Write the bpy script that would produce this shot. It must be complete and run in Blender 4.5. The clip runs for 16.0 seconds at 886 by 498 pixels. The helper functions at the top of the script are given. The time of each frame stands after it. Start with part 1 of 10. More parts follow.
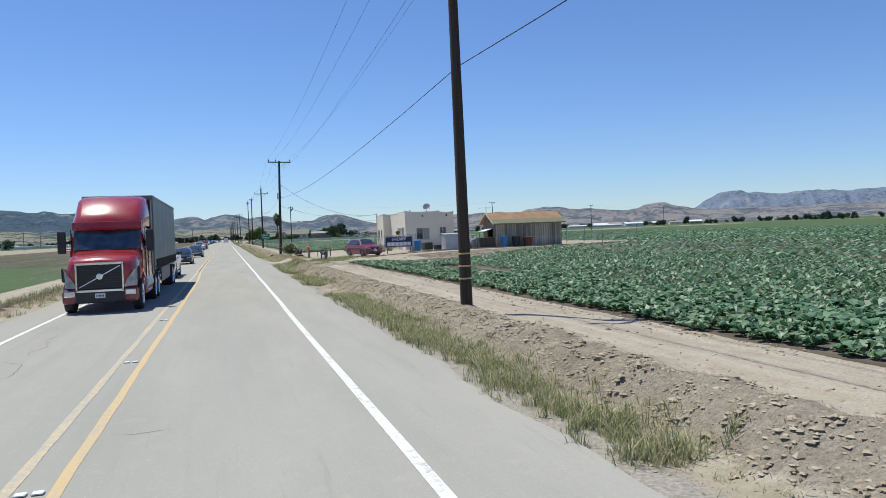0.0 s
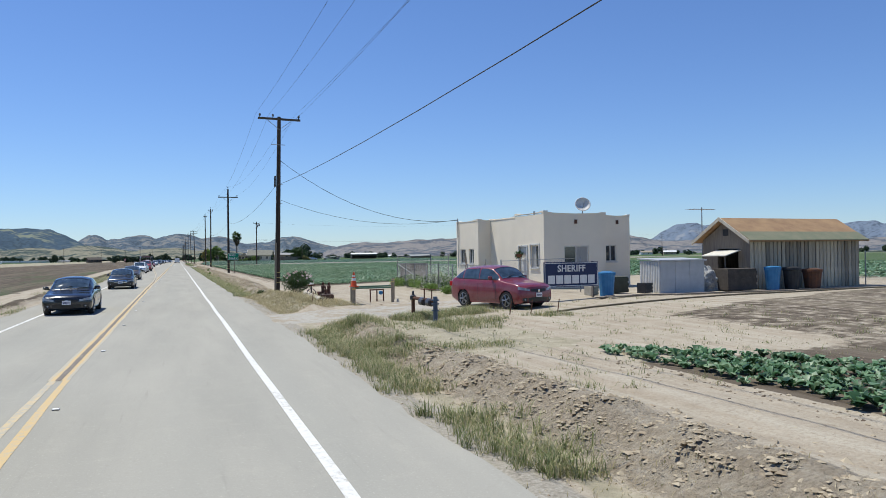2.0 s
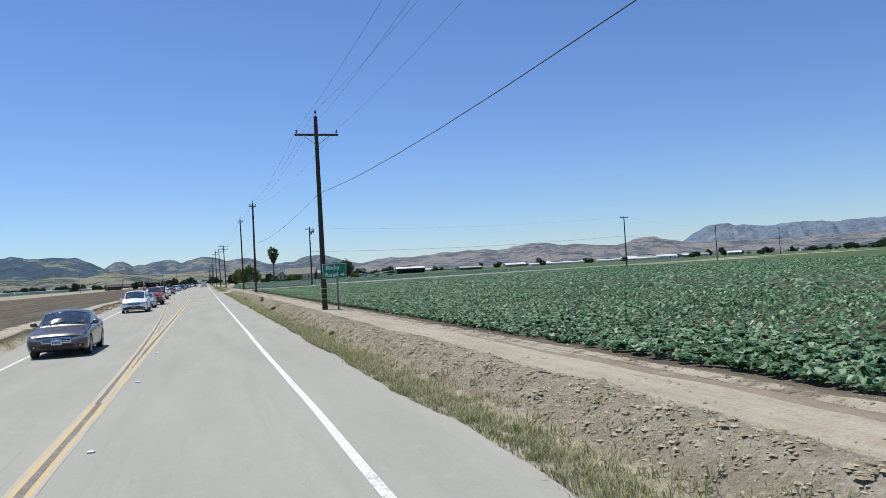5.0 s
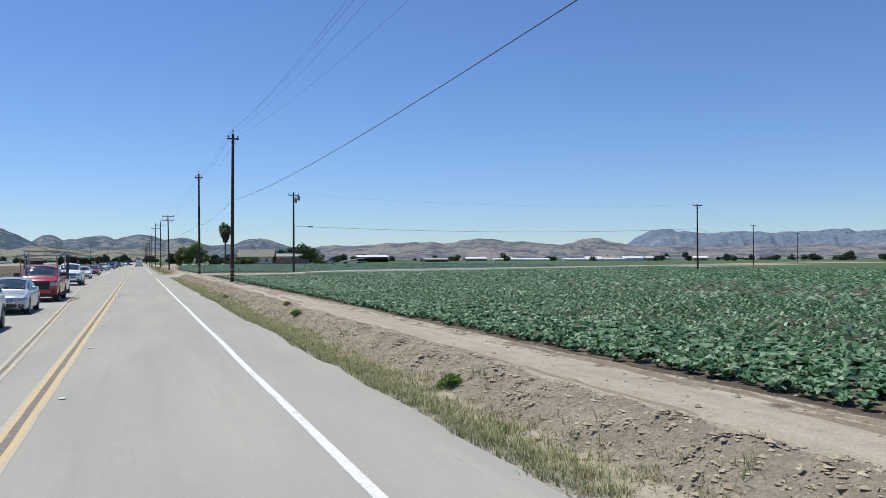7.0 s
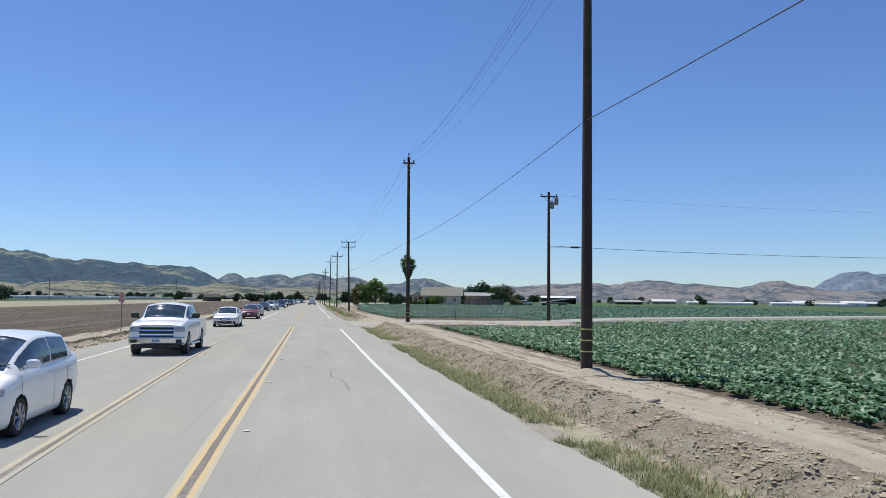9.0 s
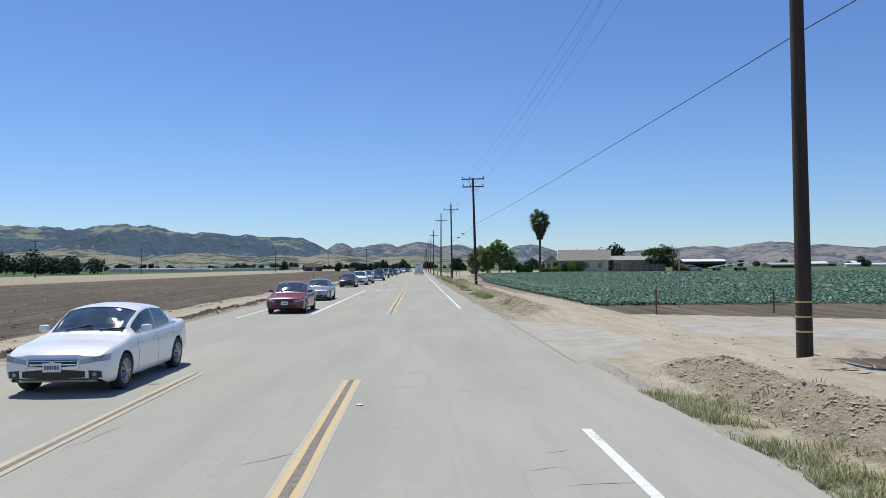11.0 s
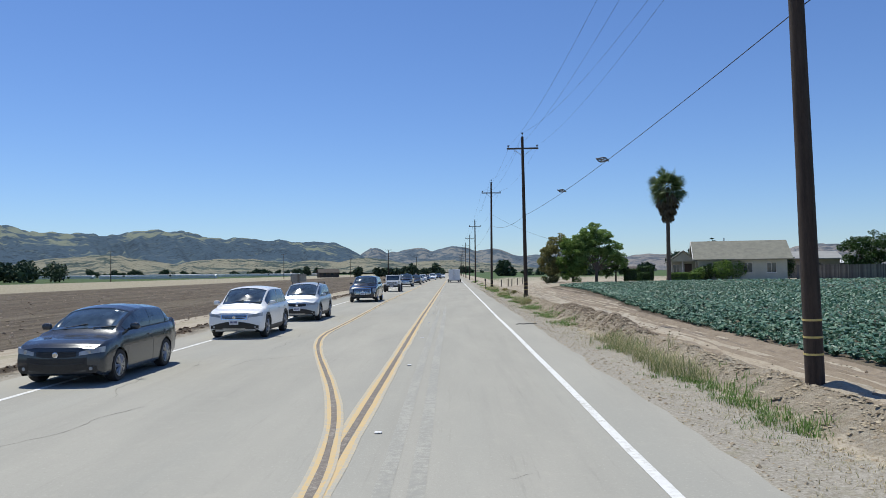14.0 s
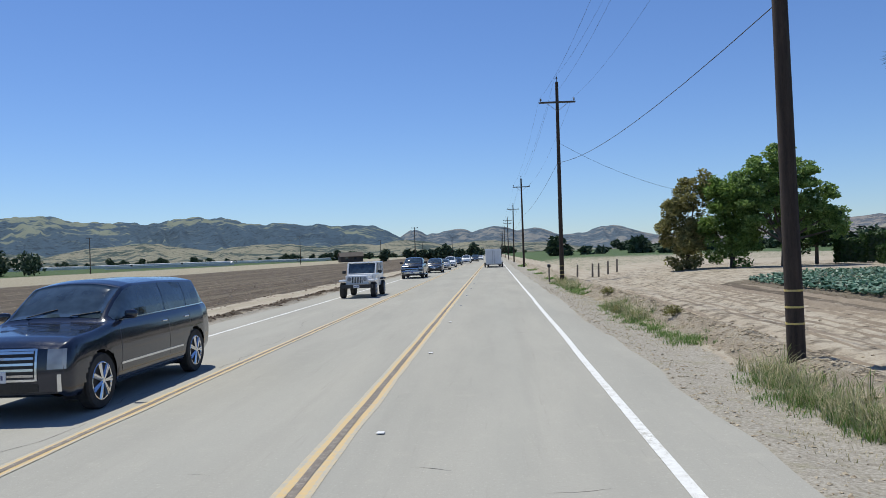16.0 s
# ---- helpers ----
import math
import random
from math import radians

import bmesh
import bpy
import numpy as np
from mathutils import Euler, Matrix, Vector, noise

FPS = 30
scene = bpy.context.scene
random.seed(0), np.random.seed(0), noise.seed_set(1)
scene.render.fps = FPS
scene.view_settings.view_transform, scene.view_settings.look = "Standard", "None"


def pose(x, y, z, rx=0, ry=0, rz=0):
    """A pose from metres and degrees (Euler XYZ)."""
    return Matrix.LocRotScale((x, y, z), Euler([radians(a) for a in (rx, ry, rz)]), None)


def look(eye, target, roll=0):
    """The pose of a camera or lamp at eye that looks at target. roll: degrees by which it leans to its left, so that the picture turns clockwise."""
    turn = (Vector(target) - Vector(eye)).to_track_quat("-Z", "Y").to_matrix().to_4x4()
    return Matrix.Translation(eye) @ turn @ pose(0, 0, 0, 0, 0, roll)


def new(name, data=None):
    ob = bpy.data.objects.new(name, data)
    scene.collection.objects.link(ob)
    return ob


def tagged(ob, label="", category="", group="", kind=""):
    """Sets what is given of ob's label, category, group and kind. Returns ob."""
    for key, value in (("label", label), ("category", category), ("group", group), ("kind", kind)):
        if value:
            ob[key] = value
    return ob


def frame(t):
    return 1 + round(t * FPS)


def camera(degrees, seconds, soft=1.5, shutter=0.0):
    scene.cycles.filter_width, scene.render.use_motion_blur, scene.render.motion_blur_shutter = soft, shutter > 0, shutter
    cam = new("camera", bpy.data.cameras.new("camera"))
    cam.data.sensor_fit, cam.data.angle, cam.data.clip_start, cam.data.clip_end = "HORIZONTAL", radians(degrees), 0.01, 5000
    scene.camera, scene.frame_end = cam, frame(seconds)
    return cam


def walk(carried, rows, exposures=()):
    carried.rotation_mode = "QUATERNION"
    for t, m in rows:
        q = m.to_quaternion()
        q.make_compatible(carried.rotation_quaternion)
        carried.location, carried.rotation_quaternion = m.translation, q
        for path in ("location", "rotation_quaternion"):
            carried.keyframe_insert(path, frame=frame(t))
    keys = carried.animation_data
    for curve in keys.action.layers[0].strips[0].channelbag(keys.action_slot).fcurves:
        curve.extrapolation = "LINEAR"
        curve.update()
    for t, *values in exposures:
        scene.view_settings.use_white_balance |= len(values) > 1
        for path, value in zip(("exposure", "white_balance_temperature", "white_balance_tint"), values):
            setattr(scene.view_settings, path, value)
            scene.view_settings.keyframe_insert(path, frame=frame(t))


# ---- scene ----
cam = camera(60.74, 16.0, soft=0.75)
ROWS = [
    (0, -1.624, 4.065, 2.15, 88.644, 2.098, -16.016),
    (0.5, -1.560, 13.801, 2.15, 89.138, 3.623, -16.170),
    (1, -1.522, 23.532, 2.15, 90.400, 1.061, -16.576),
    (1.5, -1.413, 33.265, 2.15, 89.682, 0.775, -18.439),
    (2, -1.444, 42.971, 2.15, 90.499, 0.737, -19.333),
    (2.5, -1.512, 52.716, 2.15, 90.441, 0.542, -21.027),
    (3, -1.542, 62.493, 2.15, 90.846, -0.376, -21.193),
    (3.5, -1.556, 72.342, 2.15, 90.717, -0.753, -21.260),
    (4, -1.566, 82.306, 2.15, 90.461, 0.164, -20.684),
    (4.5, -1.580, 92.382, 2.15, 90.024, 1.031, -17.857),
    (5, -1.608, 102.539, 2.15, 91.526, 3.167, -17.559),
    (5.2, -1.670, 106.613, 2.15, 90.882, 3.549, -17.810),
    (7.3, -2.046, 150.650, 2.15, 90.842, 0.206, -22.347),
    (7.5, -2.058, 155.046, 2.15, 91.294, 0.741, -22.335),
    (8, -2.079, 166.084, 2.15, 91.165, 0.986, -16.202),
    (8.5, -2.089, 177.207, 2.15, 90.533, 0.192, -13.525),
    (9, -2.143, 188.366, 2.15, 93.861, -0.598, -9.888),
    (9.5, -2.182, 199.512, 2.15, 91.370, 0.917, -9.528),
    (10, -2.263, 210.646, 2.15, 90.773, 0.560, -7.224),
    (10.2, -2.259, 215.102, 2.15, 91.021, -1.127, -3.857),
    (12.3, -2.109, 262.302, 2.15, 91.607, 0.816, -1.345),
    (12.5, -2.101, 266.788, 2.15, 91.085, 0.923, -1.405),
    (13, -2.096, 278.002, 2.15, 92.319, 1.354, -0.914),
    (13.5, -2.099, 289.217, 2.15, 88.910, 0.011, -2.596),
    (14, -2.102, 300.421, 2.15, 91.739, 0.621, 0.715),
    (14.5, -1.990, 311.624, 2.15, 91.416, -0.477, 2.729),
    (15, -1.875, 322.831, 2.15, 91.051, 0.517, 3.871),
    (15.5, -1.753, 334.053, 2.15, 90.101, 1.035, 4.884),
    (16, -1.679, 345.311, 2.15, 90.378, 1.978, 3.842),
]
walk(cam, [(t, pose(x, y, z, rx, ry, rz)) for t, x, y, z, rx, ry, rz in ROWS],
     [(0.0, -0.07), (2.5, -0.09), (5.0, -0.12), (8.5, -0.14), (12.5, -0.17), (16.0, -0.22)])

# ---------------------------------------------------------------- light
SUN_EL, SUN_AZ = radians(66.5), math.atan2(-0.60, 0.80)      # azimuth from +y towards +x
to_sun = Vector((math.cos(SUN_EL) * math.sin(SUN_AZ), math.cos(SUN_EL) * math.cos(SUN_AZ), math.sin(SUN_EL)))
world = bpy.data.worlds.new("world")
scene.world = world
world.use_nodes = True
wn = world.node_tree
sky = wn.nodes.new("ShaderNodeTexSky")
sky.sky_type = 'NISHITA'
sky.sun_disc = False
sky.sun_elevation = SUN_EL
sky.sun_rotation = SUN_AZ
sky.altitude = 20
sky.air_density = 1.0
sky.dust_density = 0.0
sky.ozone_density = 1.2
bg = wn.nodes["Background"]
bg.inputs[1].default_value = 0.097
tint = wn.nodes.new("ShaderNodeMix")
tint.data_type, tint.blend_type = 'RGBA', 'MULTIPLY'
tint.inputs[0].default_value = 1.0
tint.inputs[7].default_value = (0.725, 0.945, 1.35, 1)
wn.links.new(sky.outputs[0], tint.inputs[6])
wn.links.new(tint.outputs[2], bg.inputs[0])
sun = new("sun", bpy.data.lights.new("sun", 'SUN'))
sun.data.energy = 5.0
sun.data.angle = radians(0.53)
sun.data.color = (0.985, 0.965, 0.88)
sun.matrix_world = look(tuple(to_sun * 100), (0, 0, 0))

# ---------------------------------------------------------------- helpers and materials
rng = np.random.default_rng(7)


def mesh_ob(name, verts, faces, material, smooth=False):
    """An object from arrays of corners and faces of one size."""
    me = bpy.data.meshes.new(name)
    verts = np.asarray(verts, dtype=np.float32).reshape(-1, 3)
    faces = np.asarray(faces, dtype=np.int32)
    n, k = faces.shape
    me.vertices.add(len(verts))
    me.vertices.foreach_set("co", verts.ravel())
    me.loops.add(n * k)
    me.loops.foreach_set("vertex_index", faces.ravel())
    me.polygons.add(n)
    me.polygons.foreach_set("loop_start", np.arange(n, dtype=np.int32) * k)
    me.polygons.foreach_set("loop_total", np.full(n, k, dtype=np.int32))
    me.polygons.foreach_set("use_smooth", np.full(n, smooth, dtype=bool))
    me.update(calc_edges=True)
    me.validate()
    ob = new(name, me)
    me.materials.append(material)
    return ob


def part(name, bm, material, parent=None, label="", smooth=False):
    """Links a bmesh as one mesh object under a thing or a part."""
    me = bpy.data.meshes.new(name)
    bmesh.ops.recalc_face_normals(bm, faces=bm.faces)
    if smooth:
        for f in bm.faces:
            f.smooth = True
    bm.to_mesh(me)
    bm.free()
    me.materials.append(material)
    ob = new(name, me)
    if parent is not None:
        ob.parent = parent
    if label:
        ob["label"] = label
    return ob


def thing(name, m, label, category, group="", kind=""):
    ob = new(name)
    ob.matrix_world = m
    ob.empty_display_size = 0.2
    return tagged(ob, label, category, group, kind)


def box(bm, x0, x1, y0, y1, z0, z1, bevel=0.0):
    r = bmesh.ops.create_cube(bm, size=1)
    vs = r["verts"]
    bmesh.ops.scale(bm, vec=(x1 - x0, y1 - y0, z1 - z0), verts=vs)
    bmesh.ops.translate(bm, vec=((x0 + x1) / 2, (y0 + y1) / 2, (z0 + z1) / 2), verts=vs)
    if bevel:
        es = list({e for v in vs for e in v.link_edges})
        bmesh.ops.bevel(bm, geom=es, offset=bevel, segments=2, profile=0.5, affect='EDGES')
    return vs


def rod(bm, a, b, r0, r1=None, sides=8):
    """A tapered round bar from a to b."""
    a, b = Vector(a), Vector(b)
    r1 = r0 if r1 is None else r1
    d = b - a
    q = d.to_track_quat('Z', 'Y').to_matrix()
    rings = []
    for p, r in ((a, r0), (b, r1)):
        rings.append([bm.verts.new(p + q @ Vector((math.cos(2 * math.pi * i / sides) * r, math.sin(2 * math.pi * i / sides) * r, 0))) for i in range(sides)])
    for i in range(sides):
        j = (i + 1) % sides
        bm.faces.new((rings[0][i], rings[0][j], rings[1][j], rings[1][i]))
    bm.faces.new(rings[0][::-1])
    bm.faces.new(rings[1])


def disc_ring(bm, c, axis, rings, sides=20):
    """A turned shape: rings of (distance along the axis, radius) about c."""
    axis = Vector(axis).normalized()
    q = axis.to_track_quat('Z', 'Y').to_matrix()
    loops = []
    for h, r in rings:
        loops.append([bm.verts.new(Vector(c) + axis * h + q @ Vector((math.cos(2 * math.pi * i / sides) * r, math.sin(2 * math.pi * i / sides) * r, 0))) for i in range(sides)])
    for a, b in zip(loops, loops[1:]):
        for i in range(sides):
            j = (i + 1) % sides
            bm.faces.new((a[i], a[j], b[j], b[i]))
    bm.faces.new(loops[0][::-1])
    bm.faces.new(loops[-1])


def poly(bm, pts):
    return bm.faces.new([bm.verts.new(p) for p in pts])


def prism(bm, outline, a, b, axis='x'):
    """An outline of (u, v) pushed along an axis from a to b."""
    def at(u, v, w):
        return {'x': (w, u, v), 'y': (u, w, v), 'z': (u, v, w)}[axis]
    lo = [bm.verts.new(at(u, v, a)) for u, v in outline]
    hi = [bm.verts.new(at(u, v, b)) for u, v in outline]
    n = len(outline)
    for i in range(n):
        j = (i + 1) % n
        bm.faces.new((lo[i], lo[j], hi[j], hi[i]))
    bm.faces.new(lo[::-1])
    bm.faces.new(hi)


class Nodes:
    """Small wrapper to string nodes together."""

    def __init__(self, name):
        self.mat = bpy.data.materials.new(name)
        self.mat.use_nodes = True
        self.t = self.mat.node_tree
        self.bsdf = self.t.nodes["Principled BSDF"]
        self.co = self.t.nodes.new("ShaderNodeTexCoord")

    def node(self, kind, **sets):
        n = self.t.nodes.new(kind)
        for k, v in sets.items():
            n.inputs[k.replace("_", " ")].default_value = v
        return n

    def link(self, a, b):
        self.t.links.new(a, b)

    def noise(self, scale, detail=4.0, rough=0.55, stretch=None, world=True):
        n = self.node("ShaderNodeTexNoise", Scale=scale, Detail=detail, Roughness=rough)
        src = self.co.outputs["Object"]
        if stretch:
            mp = self.node("ShaderNodeMapping", Scale=stretch)
            self.link(src, mp.inputs[0])
            src = mp.outputs[0]
        self.link(src, n.inputs["Vector"])
        return n.outputs[0]

    def ramp(self, fac, stops):
        n = self.t.nodes.new("ShaderNodeValToRGB")
        e = n.color_ramp.elements
        while len(e) < len(stops):
            e.new(0.5)
        for el, (p, c) in zip(e, stops):
            el.position = p
            el.color = (*c, 1) if len(c) == 3 else c
        self.link(fac, n.inputs[0])
        return n.outputs[0]

    def val(self, fac, lo, hi, a=0.0, b=1.0):
        n = self.t.nodes.new("ShaderNodeMapRange")
        for i, v in enumerate((lo, hi, a, b)):
            n.inputs[1 + i].default_value = v
        self.link(fac, n.inputs[0])
        return n.outputs[0]

    def mix(self, fac, a, b, mode='MIX'):
        n = self.t.nodes.new("ShaderNodeMix")
        n.data_type, n.blend_type = 'RGBA', mode
        for sock, v in ((n.inputs[0], fac), (n.inputs[6], a), (n.inputs[7], b)):
            if isinstance(v, (int, float)):
                sock.default_value = v
            elif isinstance(v, tuple):
                sock.default_value = (*v, 1)
            else:
                self.link(v, sock)
        return n.outputs[2]

    def math(self, op, a, b=0.0):
        n = self.t.nodes.new("ShaderNodeMath")
        n.operation = op
        for sock, v in ((n.inputs[0], a), (n.inputs[1], b)):
            if isinstance(v, (int, float)):
                sock.default_value = v
            else:
                self.link(v, sock)
        return n.outputs[0]

    def bump(self, height, strength=0.4, distance=0.02):
        n = self.t.nodes.new("ShaderNodeBump")
        n.inputs["Strength"].default_value = strength
        n.inputs["Distance"].default_value = distance
        self.link(height, n.inputs["Height"])
        self.link(n.outputs[0], self.bsdf.inputs["Normal"])

    def done(self, color, rough=0.8, metal=0.0, spec=0.5):
        if isinstance(color, tuple):
            self.bsdf.inputs["Base Color"].default_value = (*color, 1)
        else:
            self.link(color, self.bsdf.inputs["Base Color"])
        if isinstance(rough, (int, float)):
            self.bsdf.inputs["Roughness"].default_value = rough
        else:
            self.link(rough, self.bsdf.inputs["Roughness"])
        self.bsdf.inputs["Metallic"].default_value = metal
        self.bsdf.inputs["Specular IOR Level"].default_value = spec
        return self.mat


def worn(name, a, b, scale=3.0, fine=40.0, rough=0.8, metal=0.0, bump=0.3, dist=0.01, stretch=None, spec=0.4):
    """Two tones mixed at a large and a small scale, with a fine relief."""
    n = Nodes(name)
    big = n.noise(scale, 5, 0.6, stretch)
    small = n.noise(fine, 3, 0.6, stretch)
    m = n.math('ADD', n.math('MULTIPLY', big, 0.65), n.math('MULTIPLY', small, 0.35))
    col = n.mix(n.val(m, 0.36, 0.64), a, b)
    if bump:
        n.bump(small, bump, dist)
    return n.done(col, rough, metal, spec)


def island(name, stops, rough=0.6, spec=0.4, noise_scale=0.0, through_=0.0):
    """Colour by loose piece of a joined mesh, varied over the ground by a wide noise."""
    n = Nodes(name)
    g = n.t.nodes.new("ShaderNodeNewGeometry")
    col = n.ramp(g.outputs["Random Per Island"], stops)
    if noise_scale:
        w = n.noise(noise_scale, 3, 0.5)
        col = n.mix(n.val(w, 0.35, 0.65, 0.0, 0.55), col, n.mix(0.5, col, (0.5, 0.5, 0.3), 'MULTIPLY'))
    if through_:
        tr = n.t.nodes.new("ShaderNodeBsdfTranslucent")
        n.link(col, tr.inputs[0])
        mx = n.t.nodes.new("ShaderNodeMixShader")
        mx.inputs[0].default_value = through_
        n.link(n.bsdf.outputs[0], mx.inputs[1])
        n.link(tr.outputs[0], mx.inputs[2])
        n.link(mx.outputs[0], n.t.nodes["Material Output"].inputs[0])
    return n.done(col, rough, 0.0, spec)


def paint(name, base, rough=0.25, dust=0.15, metal=0.0):
    """Car paint with a thin film of road dust."""
    n = Nodes(name)
    d = n.noise(1.6, 4, 0.6)
    f = n.noise(60, 2, 0.5)
    col = n.mix(n.val(d, 0.35, 0.75, 0.0, dust), base, (0.42, 0.38, 0.31))
    n.bsdf.inputs["Coat Weight"].default_value = 0.6
    n.bsdf.inputs["Coat Roughness"].default_value = 0.06
    return n.done(col, n.val(f, 0.3, 0.7, rough, rough + 0.12), metal, 0.5)


def plain_glass(name, tint=(0.02, 0.024, 0.026), rough=0.03):
    """Dark car or house glass seen from outside: glossy over a dark inside."""
    n = Nodes(name)
    s = n.noise(4.0, 2, 0.5)
    return n.done(n.mix(n.val(s, 0.3, 0.7), tint, tuple(c * 2.2 for c in tint)), n.val(s, 0.3, 0.7, rough, rough + 0.05), 0.0, 0.9)


M = {}


def line_paint(name, a, b, bare, wear):
    """Road paint rubbed down to the asphalt in patches and specks."""
    n = Nodes(name)
    big, mid, fine = n.noise(0.9, 4, 0.6, (3.0, 0.5, 1)), n.noise(9, 4, 0.7), n.noise(55, 3, 0.7)
    col = n.mix(n.val(mid, 0.35, 0.65), a, b)
    m = n.math('ADD', n.math('ADD', n.math('MULTIPLY', big, 0.3), n.math('MULTIPLY', mid, 0.35)), n.math('MULTIPLY', fine, 0.35))
    col = n.mix(n.val(m, wear, wear + 0.07), col, bare)
    n.bump(fine, 0.25, 0.004)
    return n.done(col, 0.8, 0.0, 0.2)


ASPHALT = (0.40, 0.385, 0.33)
M["white_paint"] = line_paint("road_white", (0.74, 0.74, 0.71), (0.62, 0.61, 0.57), ASPHALT, 0.53)
M["yellow_paint"] = line_paint("road_yellow", (0.60, 0.43, 0.20), (0.53, 0.42, 0.26), ASPHALT, 0.53)
M["faint_yellow"] = line_paint("rubbed_yellow", (0.60, 0.46, 0.25), (0.52, 0.44, 0.31), ASPHALT, 0.46)
M["overspray"] = line_paint("yellow_overspray", (0.52, 0.43, 0.28), (0.46, 0.40, 0.30), ASPHALT, 0.47)
M["seam"] = line_paint("tar_seam", (0.175, 0.150, 0.125), (0.24, 0.21, 0.175), (0.34, 0.31, 0.26), 0.53)
M["streak"] = line_paint("tyre_streak", (0.30, 0.292, 0.258), (0.34, 0.33, 0.285), ASPHALT, 0.49)
M["pole"] = worn("creosoted_wood", (0.030, 0.021, 0.016), (0.080, 0.056, 0.041), 2.0, 30, 0.85, 0, 0.5, 0.01, (6, 6, 0.5))
M["arm"] = worn("crossarm_wood", (0.06, 0.05, 0.042), (0.13, 0.11, 0.09), 3, 30, 0.85)
M["insulator"] = worn("dark_porcelain", (0.03, 0.028, 0.028), (0.07, 0.06, 0.055), 6, 40, 0.3)
M["band"] = worn("yellow_band", (0.72, 0.55, 0.16), (0.55, 0.42, 0.18), 8, 40, 0.6)
M["wire"] = worn("dark_wire", (0.035, 0.035, 0.038), (0.06, 0.06, 0.062), 5, 40, 0.6)
M["steel"] = worn("galvanised_steel", (0.38, 0.39, 0.40), (0.24, 0.24, 0.24), 8, 50, 0.45, 0.8)
M["rust"] = worn("rusty_iron", (0.17, 0.07, 0.035), (0.09, 0.05, 0.035), 6, 50, 0.85)
M["black"] = worn("black_plastic", (0.022, 0.022, 0.023), (0.045, 0.045, 0.045), 5, 60, 0.55)
M["rubber"] = worn("tyre_rubber", (0.02, 0.02, 0.02), (0.05, 0.048, 0.045), 6, 60, 0.85)
M["chrome"] = worn("chrome", (0.75, 0.76, 0.78), (0.62, 0.63, 0.65), 6, 60, 0.15, 1.0, 0.0)
M["alloy"] = worn("alloy_rim", (0.40, 0.41, 0.42), (0.26, 0.26, 0.27), 6, 60, 0.3, 0.9, 0.1)
# the blue in this glass colour stands for reflected sky
M["glass"] = plain_glass("sky_tinted_glass", (0.024, 0.037, 0.050), 0.02)
M["house_glass"] = plain_glass("house_glass", (0.03, 0.034, 0.038))
M["leaf_dark"] = island("tree_leaves", [(0.0, (0.018, 0.045, 0.010)), (0.5, (0.04, 0.09, 0.018)), (1.0, (0.075, 0.13, 0.03))], 0.5, 0.4, 0, 0.3)

# ---------------------------------------------------------------- ground and road
def smooth(a, b, x):
    t = np.clip((np.asarray(x, dtype=float) - a) / (b - a), 0, 1)
    return t * t * (3 - 2 * t)


_lat = np.random.default_rng(3).random((256, 256))


def vnoise(x, y, s):
    """Smooth value noise in 0..1 with cells of s metres."""
    x, y = np.asarray(x, dtype=float) / s, np.asarray(y, dtype=float) / s
    i, j = np.floor(x).astype(int), np.floor(y).astype(int)
    u, v = x - i, y - j
    u, v = u * u * (3 - 2 * u), v * v * (3 - 2 * v)
    g = lambda a, b: _lat[a % 256, b % 256]
    return (g(i, j) * (1 - u) + g(i + 1, j) * u) * (1 - v) + (g(i, j + 1) * (1 - u) + g(i + 1, j + 1) * u) * v


def right_edge(y):
    """The pavement's ragged right edge."""
    y = np.asarray(y, dtype=float)
    e = 1.62 - 0.55 * smooth(240, 285, y)
    late = smooth(255, 285, y)
    return e + (0.22 - 0.06 * late) * (vnoise(y, y * 0 + 5, 2.3) - 0.5) + 0.12 * (vnoise(y, y * 0 + 9, 0.8) - 0.5)


def left_edge(y):
    y = np.asarray(y, dtype=float)
    return -7.75 - 3.65 * smooth(85, 240, y) + 0.2 * (vnoise(y, y * 0 + 15, 2.5) - 0.5)


def left_white(y):
    return -6.55 - 3.45 * smooth(85, 240, np.asarray(y, dtype=float))


def left_yellow(y):
    """The left one of the two double yellow lines, round the turn lane."""
    y = np.asarray(y, dtype=float)
    a = -3.58 - 3.14 * smooth(112, 250, y)
    b = -3.50 - 3.15 * smooth(307, 328.5, y) - 0.40 * smooth(328, 362, y) + 3.4 * smooth(470, 560, y)
    return np.where(y < 280, a, b)


def side_road(x):
    """Middle of the side road, by its x."""
    x = np.asarray(x, dtype=float)
    return 256.5 - 4.5 * smooth(4, 16, x) + np.maximum(x - 16, 0) * 0.46


def gap(y):
    """1 where the verge bank is cut by the drive or the side road."""
    y = np.asarray(y, dtype=float)
    drive = smooth(66.0, 68.6, y) * (1 - smooth(72.2, 74, y))
    side = smooth(247.5, 251, y) * (1 - smooth(264, 268, y))
    return np.maximum(drive, side)


